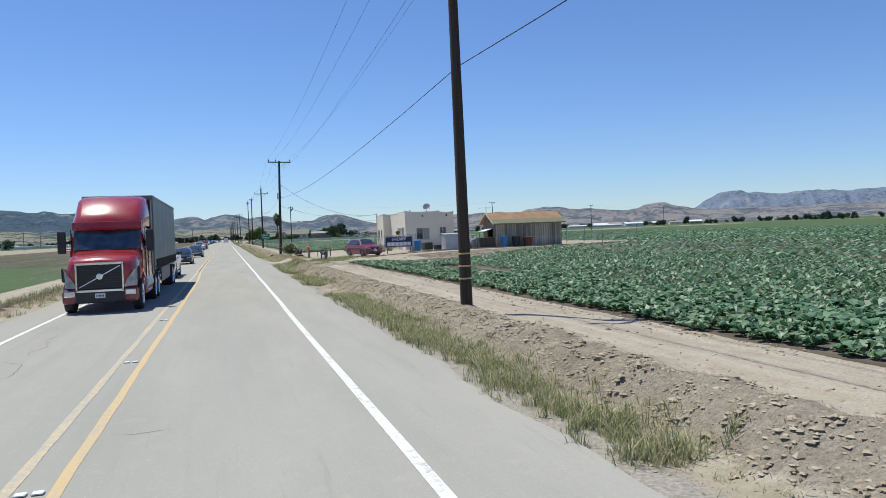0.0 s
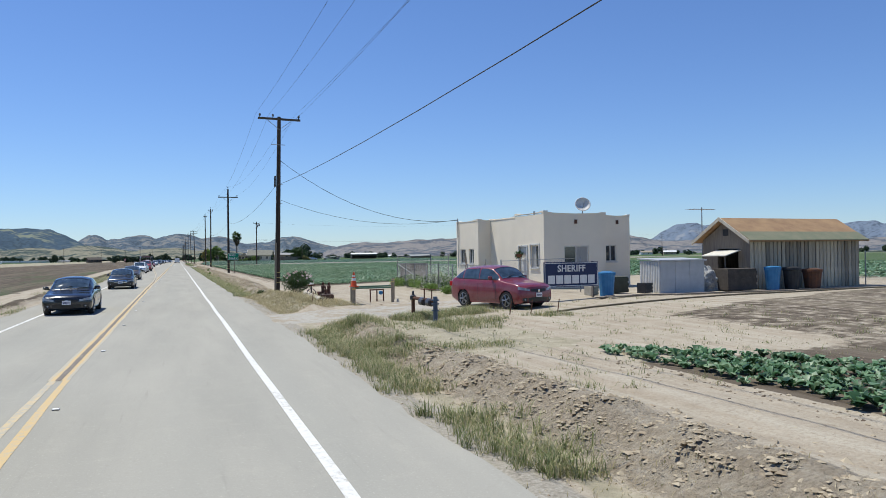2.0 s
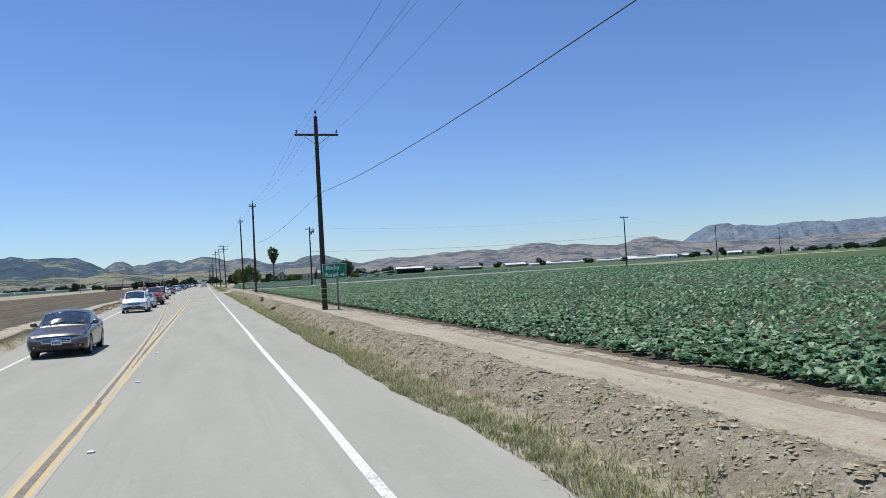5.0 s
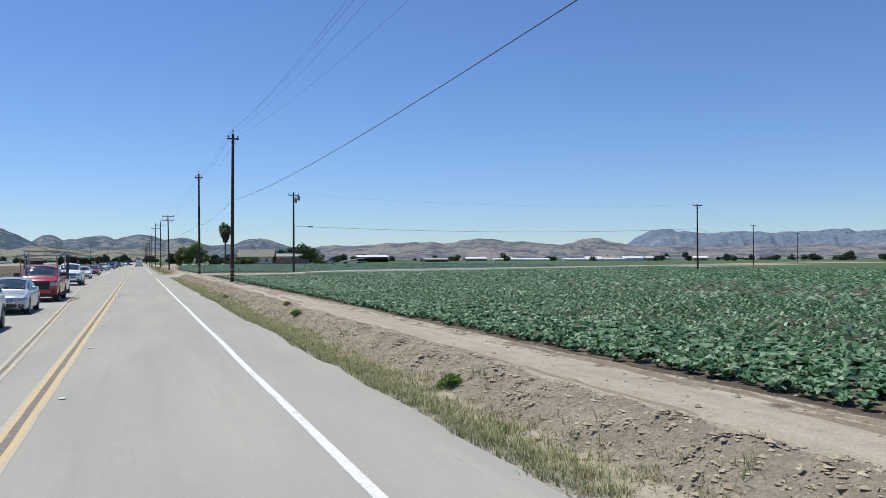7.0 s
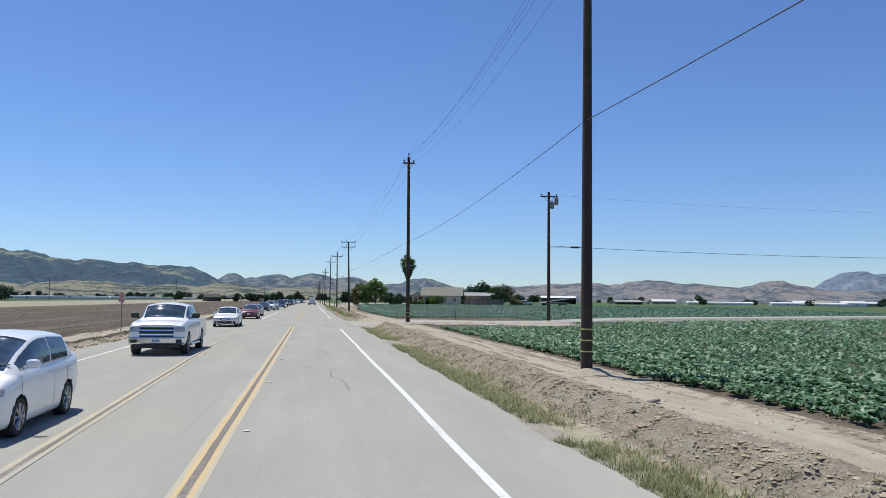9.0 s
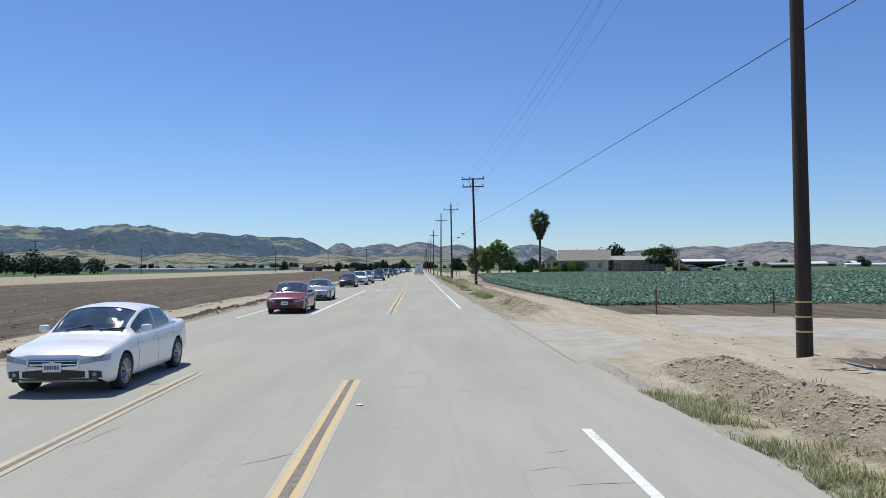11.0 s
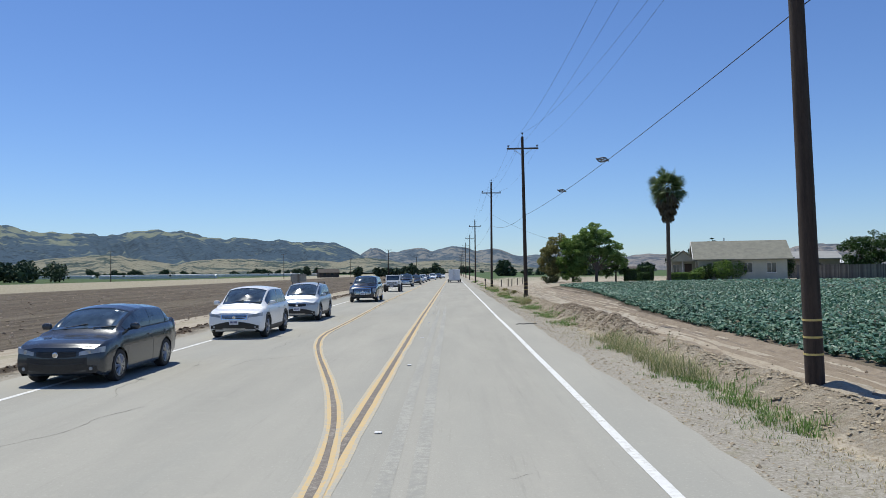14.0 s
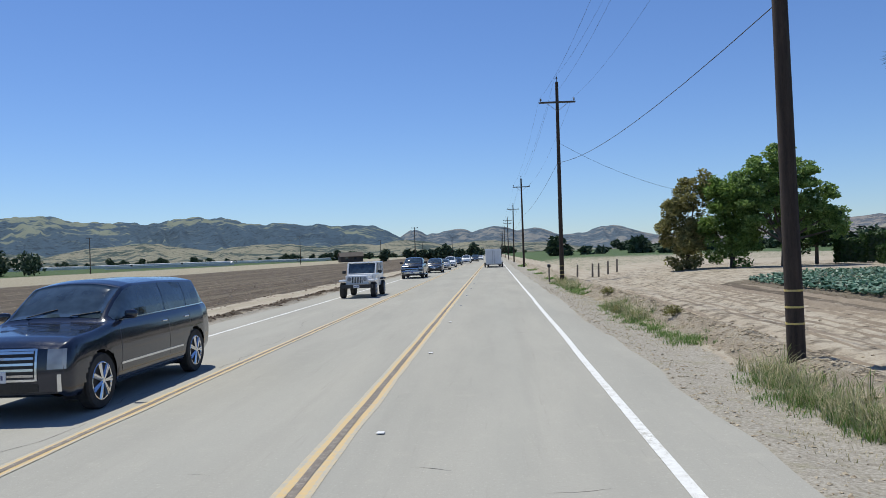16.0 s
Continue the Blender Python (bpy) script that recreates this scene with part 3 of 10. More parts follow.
# ---------------------------------------------------------------- hills
def hill_material(name, wood, grass, cut, scale, crest=1e6):
    n = Nodes(name)
    big, mid, fine = n.noise(scale, 5, 0.62), n.noise(scale * 4, 4, 0.65), n.noise(scale * 22, 3, 0.7)
    m = n.math('ADD', n.math('MULTIPLY', big, 0.55), n.math('MULTIPLY', mid, 0.45))
    xyz = n.t.nodes.new("ShaderNodeSeparateXYZ")
    n.link(n.co.outputs["Object"], xyz.inputs[0])
    m = n.math('ADD', m, n.val(xyz.outputs[2], crest * 0.62, crest, 0.0, 0.12))
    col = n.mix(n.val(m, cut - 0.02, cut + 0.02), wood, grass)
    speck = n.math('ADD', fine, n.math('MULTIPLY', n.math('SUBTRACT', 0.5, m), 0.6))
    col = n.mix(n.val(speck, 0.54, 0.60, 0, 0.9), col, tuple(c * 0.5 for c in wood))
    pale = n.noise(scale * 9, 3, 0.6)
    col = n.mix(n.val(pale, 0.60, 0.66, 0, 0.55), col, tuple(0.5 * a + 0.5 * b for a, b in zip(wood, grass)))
    n.bump(fine, 1.0, 1.6)
    return n.done(col, 0.95, 0.0, 0.1)


def hills(name, label, peaks, base, a0, a1, dist, depth, material, seed, wander):
    """A range of hills as a sheet of ground: peaks by bearing, rise in degrees and width."""
    az = np.radians(np.arange(a0, a1, 0.15))
    r = np.linspace(dist - depth, dist + depth, 56)
    A, R = np.meshgrid(az, r)
    deg = np.degrees(A)
    u = (R - dist) / depth
    sway = (vnoise(deg, R * 0 + seed, 3.0) - 0.5) * 0.5
    el = np.full(A.shape, base)
    for c, p, w in peaks:
        el = np.maximum(el, base + (p - base) * np.exp(-np.abs((deg - c) / w) ** 2.2))
    el = el + wander * (vnoise(deg + seed, deg * 0, 1.3) - 0.5) + wander * 0.5 * (vnoise(deg, deg * 0 + seed, 0.5) - 0.5)
    el = el * smooth(0, 5, deg - a0) * smooth(0, 6, a1 - deg)
    shape = np.clip(1 - np.abs(u + sway * 0.4) ** 1.7, 0, 1)
    gully = 1 - 0.30 * vnoise(deg, R / 260 + seed, 1.1) * (1 - shape) - 0.10 * vnoise(deg + 50, R / 120, 0.5)
    wx, wy = deg * 0.9 + (R - dist) / 420 + 1.6 * vnoise(deg + seed, R / 300, 2.0), R / 520 + deg * 0.12
    spur = np.abs(2 * vnoise(wx, wy, 1.0) - 1) * 0.36 + np.abs(2 * vnoise(wx * 2.7 + 9, wy * 2.3, 1.0) - 1) * 0.20
    gully = gully * (1 - spur * (1 - shape ** 4))
    H = R * np.tan(np.radians(np.maximum(el, 0))) * shape * gully + 1.0 - 14 * (shape <= 0.0)
    H = np.where(u < 0, H, np.minimum(H, dist * np.tan(np.radians(el))))
    X, Y = R * np.sin(A), 180 + R * np.cos(A)
    v = np.stack([X, Y, H], -1).reshape(-1, 3)
    nx, ny = len(az), len(r)
    a = (np.arange(ny - 1)[:, None] * nx + np.arange(nx - 1)[None, :]).ravel()
    ob = mesh_ob(name, v, np.stack([a, a + 1, a + 1 + nx, a + nx], -1), material, smooth=True)
    tagged(ob, label, "hills", kind="structure")


# wooded, tan and far hills carry distance haze as blue-grey base colour
wooded = hill_material("hazed_wooded_hill", (0.052, 0.086, 0.118), (0.175, 0.198, 0.150), 0.590, 0.0035, 150.0)
hazed_tan_hill = hill_material("hazed_tan_hill", (0.105, 0.125, 0.150), (0.225, 0.212, 0.200), 0.485, 0.006)
hazed_far_hill = hill_material("hazed_far_ridge", (0.150, 0.192, 0.250), (0.215, 0.240, 0.270), 0.58, 0.003)
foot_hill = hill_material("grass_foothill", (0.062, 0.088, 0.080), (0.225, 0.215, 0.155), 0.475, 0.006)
hills("hills_wooded", "dark oak-wooded coastal hills with grassy tops, coloured hazy blue", [(-60, 3.4, 9), (-46, 3.6, 7), (-38, 3.3, 6), (-31, 3.4, 4.5), (-26.5, 2.95, 4), (-20.6, 3.2, 4), (-16, 2.7, 3.2), (-11.4, 2.45, 2.6), (-8.5, 1.9, 2)],
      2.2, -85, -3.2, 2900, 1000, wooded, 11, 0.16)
# the middle ridge has haze mixed into its colours too
hills("hills_middle", "brown ridge coloured hazy blue behind the road's end", [(-9, 1.9, 2.0), (-5.8, 1.95, 1.0), (-2.8, 1.85, 2.2), (0, 1.95, 2.4), (2.6, 1.72, 2.0), (8.4, 1.72, 1.7), (6.2, 1.3, 2.0), (12, 1.0, 3)],
      1.05, -12, 16, 3500, 700, hill_material("hazed_middle_ridge", (0.085, 0.118, 0.150), (0.195, 0.200, 0.192), 0.52, 0.005), 23, 0.10)
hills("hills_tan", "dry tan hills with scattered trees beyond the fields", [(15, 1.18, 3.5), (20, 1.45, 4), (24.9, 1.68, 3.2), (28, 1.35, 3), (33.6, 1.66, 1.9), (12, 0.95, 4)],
      0.95, 8, 60, 3400, 800, hazed_tan_hill, 37, 0.10)
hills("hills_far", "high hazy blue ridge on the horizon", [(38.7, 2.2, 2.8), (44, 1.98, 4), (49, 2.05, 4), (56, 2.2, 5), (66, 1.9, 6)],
      1.75, 33, 88, 4250, 400, hazed_far_hill, 41, 0.10)
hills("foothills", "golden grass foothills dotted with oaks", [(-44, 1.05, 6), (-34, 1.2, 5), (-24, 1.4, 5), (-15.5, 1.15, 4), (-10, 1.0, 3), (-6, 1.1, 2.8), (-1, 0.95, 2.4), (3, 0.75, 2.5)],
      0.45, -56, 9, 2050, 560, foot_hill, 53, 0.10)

# ---------------------------------------------------------------- utility poles and lines
def utility_pole(x, y, arm_z, top_z, arms, label, insul=3, bands=True, lean=0.0, rad=0.165, base=None, arm_len=2.44, riser=False):
    z0 = float(gz(x, y)) if base is None else base
    e = thing("utility_pole", pose(x, y, z0, 0, lean, 0), label, "utility pole", "utility poles along the road")
    bm = bmesh.new()
    h = top_z - z0
    rings = [(-0.3, rad), (0.4, rad), (h * 0.5, rad * 0.84), (h, rad * 0.66)]
    disc_ring(bm, (0, 0, 0), (0, 0, 1), rings, 28)
    part("shaft", bm, M["pole"], e, smooth=False)
    if bands:
        for k in range(3):
            bm = bmesh.new()
            disc_ring(bm, (0, 0, 0.58 + 0.29 * k), (0, 0, 1), [(0, rad + 0.004), (0.035, rad + 0.004)], 28)
            part("marker_band", bm, M["band"], e)
    for az, length in arms:
        bm = bmesh.new()
        box(bm, -length / 2, length / 2, -0.05 - rad * 0.6, 0.05 - rad * 0.6, az - z0 - 0.06, az - z0 + 0.06, 0.008)
        arm = part("crossarm", bm, M["arm"], e)
        for sx in (-1, 1):
            bm = bmesh.new()
            rod(bm, (sx * min(0.75, length * 0.3), -rad * 0.9, az - z0 - 0.05), (0, -rad * 0.9, az - z0 - 0.62), 0.016, sides=6)
            part("brace", bm, M["steel"], e)
        spots = [-length / 2 + 0.1, length / 2 - 0.1] + ([-length / 2 + 0.85] if insul == 3 else [])
        for sx in spots:
            bm = bmesh.new()
            disc_ring(bm, (sx, -rad * 0.6, az - z0 + 0.05), (0, 0, 1), [(0, 0.018), (0.08, 0.018), (0.09, 0.06), (0.13, 0.07), (0.16, 0.045), (0.19, 0.06), (0.23, 0.03)], 10)
            part("insulator", bm, M["insulator"], arm)
    if insul == 2:
        bm = bmesh.new()
        disc_ring(bm, (0, 0, h), (0, 0, 1), [(0, 0.02), (0.18, 0.02), (0.2, 0.06), (0.25, 0.07), (0.3, 0.05), (0.36, 0.03)], 10)
        part("top_pin", bm, M["insulator"], e)
    if riser:
        bm = bmesh.new()
        rod(bm, (-0.13, -0.16, 0), (-0.13, -0.155, 2.9), 0.062, 0.058, sides=12)
        part("conduit", bm, worn("pale_conduit", (0.30, 0.25, 0.18), (0.20, 0.165, 0.12), 3, 30, 0.8), e, "pale weathered cable guard")
        bm = bmesh.new()
        rod(bm, (-0.12, -0.14, 2.85), (-0.03, -rad * 0.8 - 0.02, h - 1.7), 0.016, sides=6)
        part("riser_cable", bm, M["black"], e)
        for k in range(5):
            bm = bmesh.new()
            rod(bm, (rad * 0.8, 0, 3.0 + 1.1 * k), (rad * 0.8 + 0.12, 0, 3.02 + 1.1 * k), 0.012, sides=6)
            part("pole_step", bm, M["steel"], e)
        bm = bmesh.new()
        box(bm, -rad - 0.10, -rad - 0.0, -0.12, 0.02, h * 0.60, h * 0.66, 0.01)
        part("junction_box", bm, M["black"], e)
        bm = bmesh.new()
        rod(bm, (-0.45, -0.1, h - 1.65), (0.35, -0.1, h - 1.65), 0.02, sides=6)
        part("bracket", bm, M["steel"], e)
    return e


dark = "tall dark wooden utility pole "
# x, y, crossarm height, top, arms, insulators, lean
POLES = [
    (3.9, -36.0, 10.2, 10.4, 1, 3, 0.0), (3.72, 20.9, 10.2, 10.4, 1, 3, -0.6), (4.02, 87.85, 10.25, 10.4, 1, 3, 1.2), (4.80, 145.1, 10.10, 11.15, 1, 2, 0.0),
    (5.05, 207.5, 12.05, 12.45, 0, 2, 0.3), (5.40, 247.7, 13.0, 13.5, 0, 2, -0.4), (4.04, 313.4, 11.50, 11.6, 2, 3, -1.4), (3.57, 359.0, 11.66, 12.6, 1, 2, -0.6),
    (2.90, 397.2, 12.2, 13.6, 1, 2, 0.4), (2.55, 453.4, 11.3, 12.5, 1, 2, 0.0), (2.6, 508, 11.2, 12.2, 1, 2, 0.8), (2.6, 566, 11.2, 12.2, 2, 2, 0.0), (2.7, 640, 11.2, 12.2, 1, 2, 0.0),
    (2.8, 715, 11.2, 12.2, 1, 2, 0.0), (3.0, 800, 11.2, 12.2, 1, 2, 0.0)]
for k, (x, y, az, top, na, ins, lean) in enumerate(POLES):
    arms = [(az, 2.44)] if na >= 1 else [(az, 0.95)]
    if na == 2:
        arms.append((az - 0.82, 2.3))
    text = dark + {0: "with short top brackets", 1: "with a single crossarm", 2: "with two stacked crossarms"}[na]
    utility_pole(x, y, az, top, arms, text, ins, k < 9, lean, 0.142 if k == 1 else 0.155, riser=(k == 2))
# pole with a transformer bank at the side road, and others along it
pt = utility_pole(18.8, 253.5, 11.6, 12.0, [(11.55, 1.6)], "dark wooden pole with transformer gear at the side road", 3, False, 0.0, 0.16)
for sx, zz in ((0.34, 10.25), (0.75, 10.6)):
    bm = bmesh.new()
    disc_ring(bm, (sx, 0.1, zz), (0, 0, 1), [(0, 0.12), (0.05, 0.19), (0.62, 0.19), (0.68, 0.10), (0.80, 0.04)], 14)
    part("transformer", bm, worn("transformer_grey", (0.30, 0.31, 0.31), (0.2, 0.2, 0.2), 5, 40, 0.5), pt)
for x, y, top in ((85.7, 246.6, 11.3), (150, 300, 11.0), (214, 345, 11.0)):
    utility_pole(x, y, top - 0.15, top, [(top - 0.15, 2.0)], "far wooden utility pole in the crop field", 3, False, 0, 0.15)
for x, y, top in ((-78, 640, 11), (-64, 760, 11), (-52, 880, 11), (-24, 560, 10), (-21, 700, 10), (-120, 560, 10.5), (-100, 430, 9.5)):
    utility_pole(x, y, top - 0.15, top, [(top - 0.15, 2.0)], "far wooden utility pole beyond the brown field", 3, False, 0, 0.15, base=0.0)


def hang(name, pts, sag, r, label, material=None):
    """A hanging line through points, one sagging span after another."""
    cu = bpy.data.curves.new(name, 'CURVE')
    cu.dimensions, cu.bevel_depth, cu.bevel_resolution = '3D', r, 0
    out = []
    sags = sag if isinstance(sag, tuple) else (sag,) * len(pts)
    for a, b, drop in zip(pts, pts[1:], sags):
        for k in range(13):
            u = k / 12
            p = Vector(a).lerp(Vector(b), u)
            p.z -= drop * 4 * u * (1 - u)
            out.append(p)
    sp = cu.splines.new('POLY')
    sp.points.add(len(out) - 1)
    for q, p in zip(sp.points, out):
        q.co = (*p, 1)
    cu.materials.append(material or M["wire"])
    ob = new(name, cu)
    return tagged(ob, label, "cable")


hang("telephone_cable", [(x - 0.02, y, h) for (x, y, *_r), h in zip(POLES, (6.0, 5.95, 6.35, 6.8, 7.0, 6.75, 6.7, 6.45, 8.1, 7.2, 7, 7, 7, 7, 7))], (0.6, 0.66, 0.80, 0.60, 0.35, 0.14, 0.30, 0.6, 0.6, 0.6, 0.6, 0.6, 0.6, 0.6), 0.012, "thick black telephone cable sagging between the poles")
for off in (-1.12, -0.37, 1.12):
    hang("power_line", [(x + off * (1 if na else 0.4), y, az + 0.28) for x, y, az, top, na, ins, lean in POLES], 0.9, 0.0055, "thin bare power line strung between the crossarms")
hang("power_line", [(x, y, top + (0.36 if ins == 2 else -1.2)) for x, y, az, top, na, ins, lean in POLES], 0.9, 0.0055, "thin bare power line strung along the pole tops")
hang("service_drop", [(4.05, 87.85, 8.0), (14.1, 84.5, 4.2)], 1.2, 0.012, "twisted black service drop from pole to house")
hang("service_drop", [(4.05, 87.85, 5.6), (14.1, 84.5, 4.25)], 0.75, 0.009, "thin black service wire from pole to house")
hang("power_line", [(18.8, 253.5, 11.75), (85.7, 246.6, 11.3), (150, 300, 11.0), (214, 345, 11)], 0.9, 0.0055, "thin line along the side road's poles")
hang("telephone_cable", [(18.8, 253.5, 7.1), (85.7, 246.6, 7.2), (150, 300, 7.0), (214, 345, 7)], 0.7, 0.018, "black telephone cable along the side road's poles")
hang("service_drop", [(2.9, 397.2, 9.5), (16.0, 402.0, 5.5)], 0.8, 0.010, "thin wire from the pole into the trees")
bm = bmesh.new()
disc_ring(bm, (21.2 - pt.location.x, -0.25, 7.0 - pt.location.z), (1, -0.1, 0), [(-0.42, 0.03), (-0.38, 0.09), (0.38, 0.09), (0.42, 0.03)], 10)
disc_ring(bm, (21.2 - pt.location.x, -0.25, 7.0 - pt.location.z), (-1, 0.104, -0.01), [(0.3, 0.012), (2.4, 0.012)], 6)
part("splice_case", bm, M["black"], pt, "black cable splice case")
# slack-cable loops hanging flat on the line
for y, z in ((329.0, 6.33), (339.6, 6.29)):
    bm = bmesh.new()
    pts = [(0.22 * math.cos(t), 0.36 * math.sin(t), 0.03 * math.sin(3 * t)) for t in np.linspace(0, 2 * math.pi, 22)]
    for a_, b_ in zip(pts, pts[1:]):
        rod(bm, a_, b_, 0.026, sides=6)
    rod(bm, (0, -0.36, 0), (0, 0.36, 0), 0.024, sides=6)
    rod(bm, (-0.21, 0.08, 0), (0.21, -0.08, 0), 0.02, sides=6)
    ob = part("cable_loop", bm, M["black"])
    ob.matrix_world = pose(3.62, y, z, 0, 12, 0)
    tagged(ob, "black slack-cable storage loop hanging on the line", "cable loop", "cable loops")

# ---------------------------------------------------------------- vehicles
M["headlamp"] = plain_glass("headlamp_lens", (0.20, 0.21, 0.22), 0.05)
M["taillamp"] = plain_glass("tail_lamp", (0.25, 0.01, 0.01), 0.1)
M["plate"] = worn("number_plate", (0.75, 0.76, 0.78), (0.62, 0.63, 0.66), 20, 60, 0.4)
M["plate_bar"] = worn("plate_bars", (0.06, 0.07, 0.16), (0.10, 0.10, 0.2), 20, 60, 0.5)
M["grille"] = worn("grille_black", (0.012, 0.012, 0.013), (0.03, 0.03, 0.03), 20, 60, 0.4)


def loft(bm, secs):
    """Skins a row of rings of equal count, closed at both ends."""
    rings = [[bm.verts.new(p) for p in s] for s in secs]
    n = len(rings[0])
    for a, b in zip(rings, rings[1:]):
        for i in range(n):
            j = (i + 1) % n
            bm.faces.new((a[i], a[j], b[j], b[i]))
    bm.faces.new(rings[0][::-1])
    bm.faces.new(rings[-1])


def mirror_ring(half, y):
    """Half outline of (x, z) from bottom middle to top middle, made whole at y."""
    return [(x, y, z) for x, z in half] + [(-x, y, z) for x, z in half[::-1][1:-1]]


def wheel(parent, x, y, r, w, spokes, rim="alloy", rim_label=""):
    """A wheel that faces outwards at +x or -x."""
    s = 1 if x > 0 else -1
    e = new("wheel")
    e.parent = parent
    e.matrix_basis = pose(x, y, r)
    bm = bmesh.new()
    disc_ring(bm, (-s * w, 0, 0), (s, 0, 0), [(0, r * 0.66), (0.0, r * 0.93), (w * 0.15, r), (w * 0.85, r), (w, r * 0.95), (w, r * 0.70), (w * 0.93, r * 0.67)], 26)
    part("tyre", bm, M["rubber"], e, smooth=False)
    bm = bmesh.new()
    disc_ring(bm, (-s * 0.05, 0, 0), (s, 0, 0), [(0, r * 0.66), (0.02, r * 0.66), (0.022, r * 0.2)], 24)
    part("hub_disc", bm, M["grille"], e)
    bm = bmesh.new()
    disc_ring(bm, (-s * 0.035, 0, 0), (s, 0, 0), [(0, r * 0.15), (0.045, r * 0.15), (0.06, r * 0.09)], 12)
    for k in range(spokes):
        a = 2 * math.pi * k / spokes
        c, d = math.cos(a), math.sin(a)
        for off in (-0.09, 0.09):
            c2, d2 = math.cos(a + off), math.sin(a + off)
            rod(bm, (s * 0.005, c * r * 0.10, d * r * 0.10), (-s * 0.005, c2 * r * 0.66, d2 * r * 0.66), r * 0.065, r * 0.055, 5)
    seg = 24
    for k in range(seg):
        a0, a1 = 2 * math.pi * k / seg, 2 * math.pi * (k + 1) / seg
        rod(bm, (-s * 0.01, math.cos(a0) * r * 0.665, math.sin(a0) * r * 0.665), (-s * 0.01, math.cos(a1) * r * 0.665, math.sin(a1) * r * 0.665), 0.014, sides=5)
    part("rim", bm, M[rim], e, rim_label)
    return e


def number_plate(parent, y, z, x=0.0):
    bm = bmesh.new()
    box(bm, x - 0.155, x + 0.155, y - 0.012, y, z - 0.078, z + 0.078, 0.006)
    p = part("number_plate", bm, M["plate"], parent)
    for k in range(6):
        bm = bmesh.new()
        box(bm, x - 0.12 + k * 0.041, x - 0.12 + k * 0.041 + 0.028, y - 0.015, y - 0.011, z - 0.035, z + 0.03)
        part("plate_bar", bm, M["plate_bar"], p)



def sheet(parent, name, grid, toward, material, off=0.006, thick=0.02, label="", soft=False):
    """A curved plate over a grid of points, off proud of it and thick towards the inside."""
    g = np.asarray(grid, dtype=float)
    n, m = g.shape[:2]
    du, dv = np.gradient(g, axis=0), np.gradient(g, axis=1)
    nr = np.cross(du, dv)
    nr /= np.maximum(np.linalg.norm(nr, axis=-1, keepdims=True), 1e-9)
    nr *= np.sign((nr * np.asarray(toward, dtype=float)).sum(-1, keepdims=True) + 1e-9)
    v = np.concatenate([(g + nr * off).reshape(-1, 3), (g + nr * (off - thick)).reshape(-1, 3)])
    a = (np.arange(n - 1)[:, None] * m + np.arange(m - 1)[None, :]).ravel()
    f = np.stack([a, a + 1, a + 1 + m, a + m], -1)
    k = n * m
    edge = np.concatenate([np.arange(m), np.arange(1, n) * m + m - 1, (n - 1) * m + np.arange(m - 2, -1, -1), np.arange(n - 2, 0, -1) * m])
    nxt = np.roll(edge, -1)
    f = np.concatenate([f, f[:, ::-1] + k, np.stack([edge, nxt, nxt + k, edge + k], -1)])
    ob = mesh_ob(name, v, f, material, smooth=soft)
    ob.parent = parent
    if label:
        ob["label"] = label
    return ob


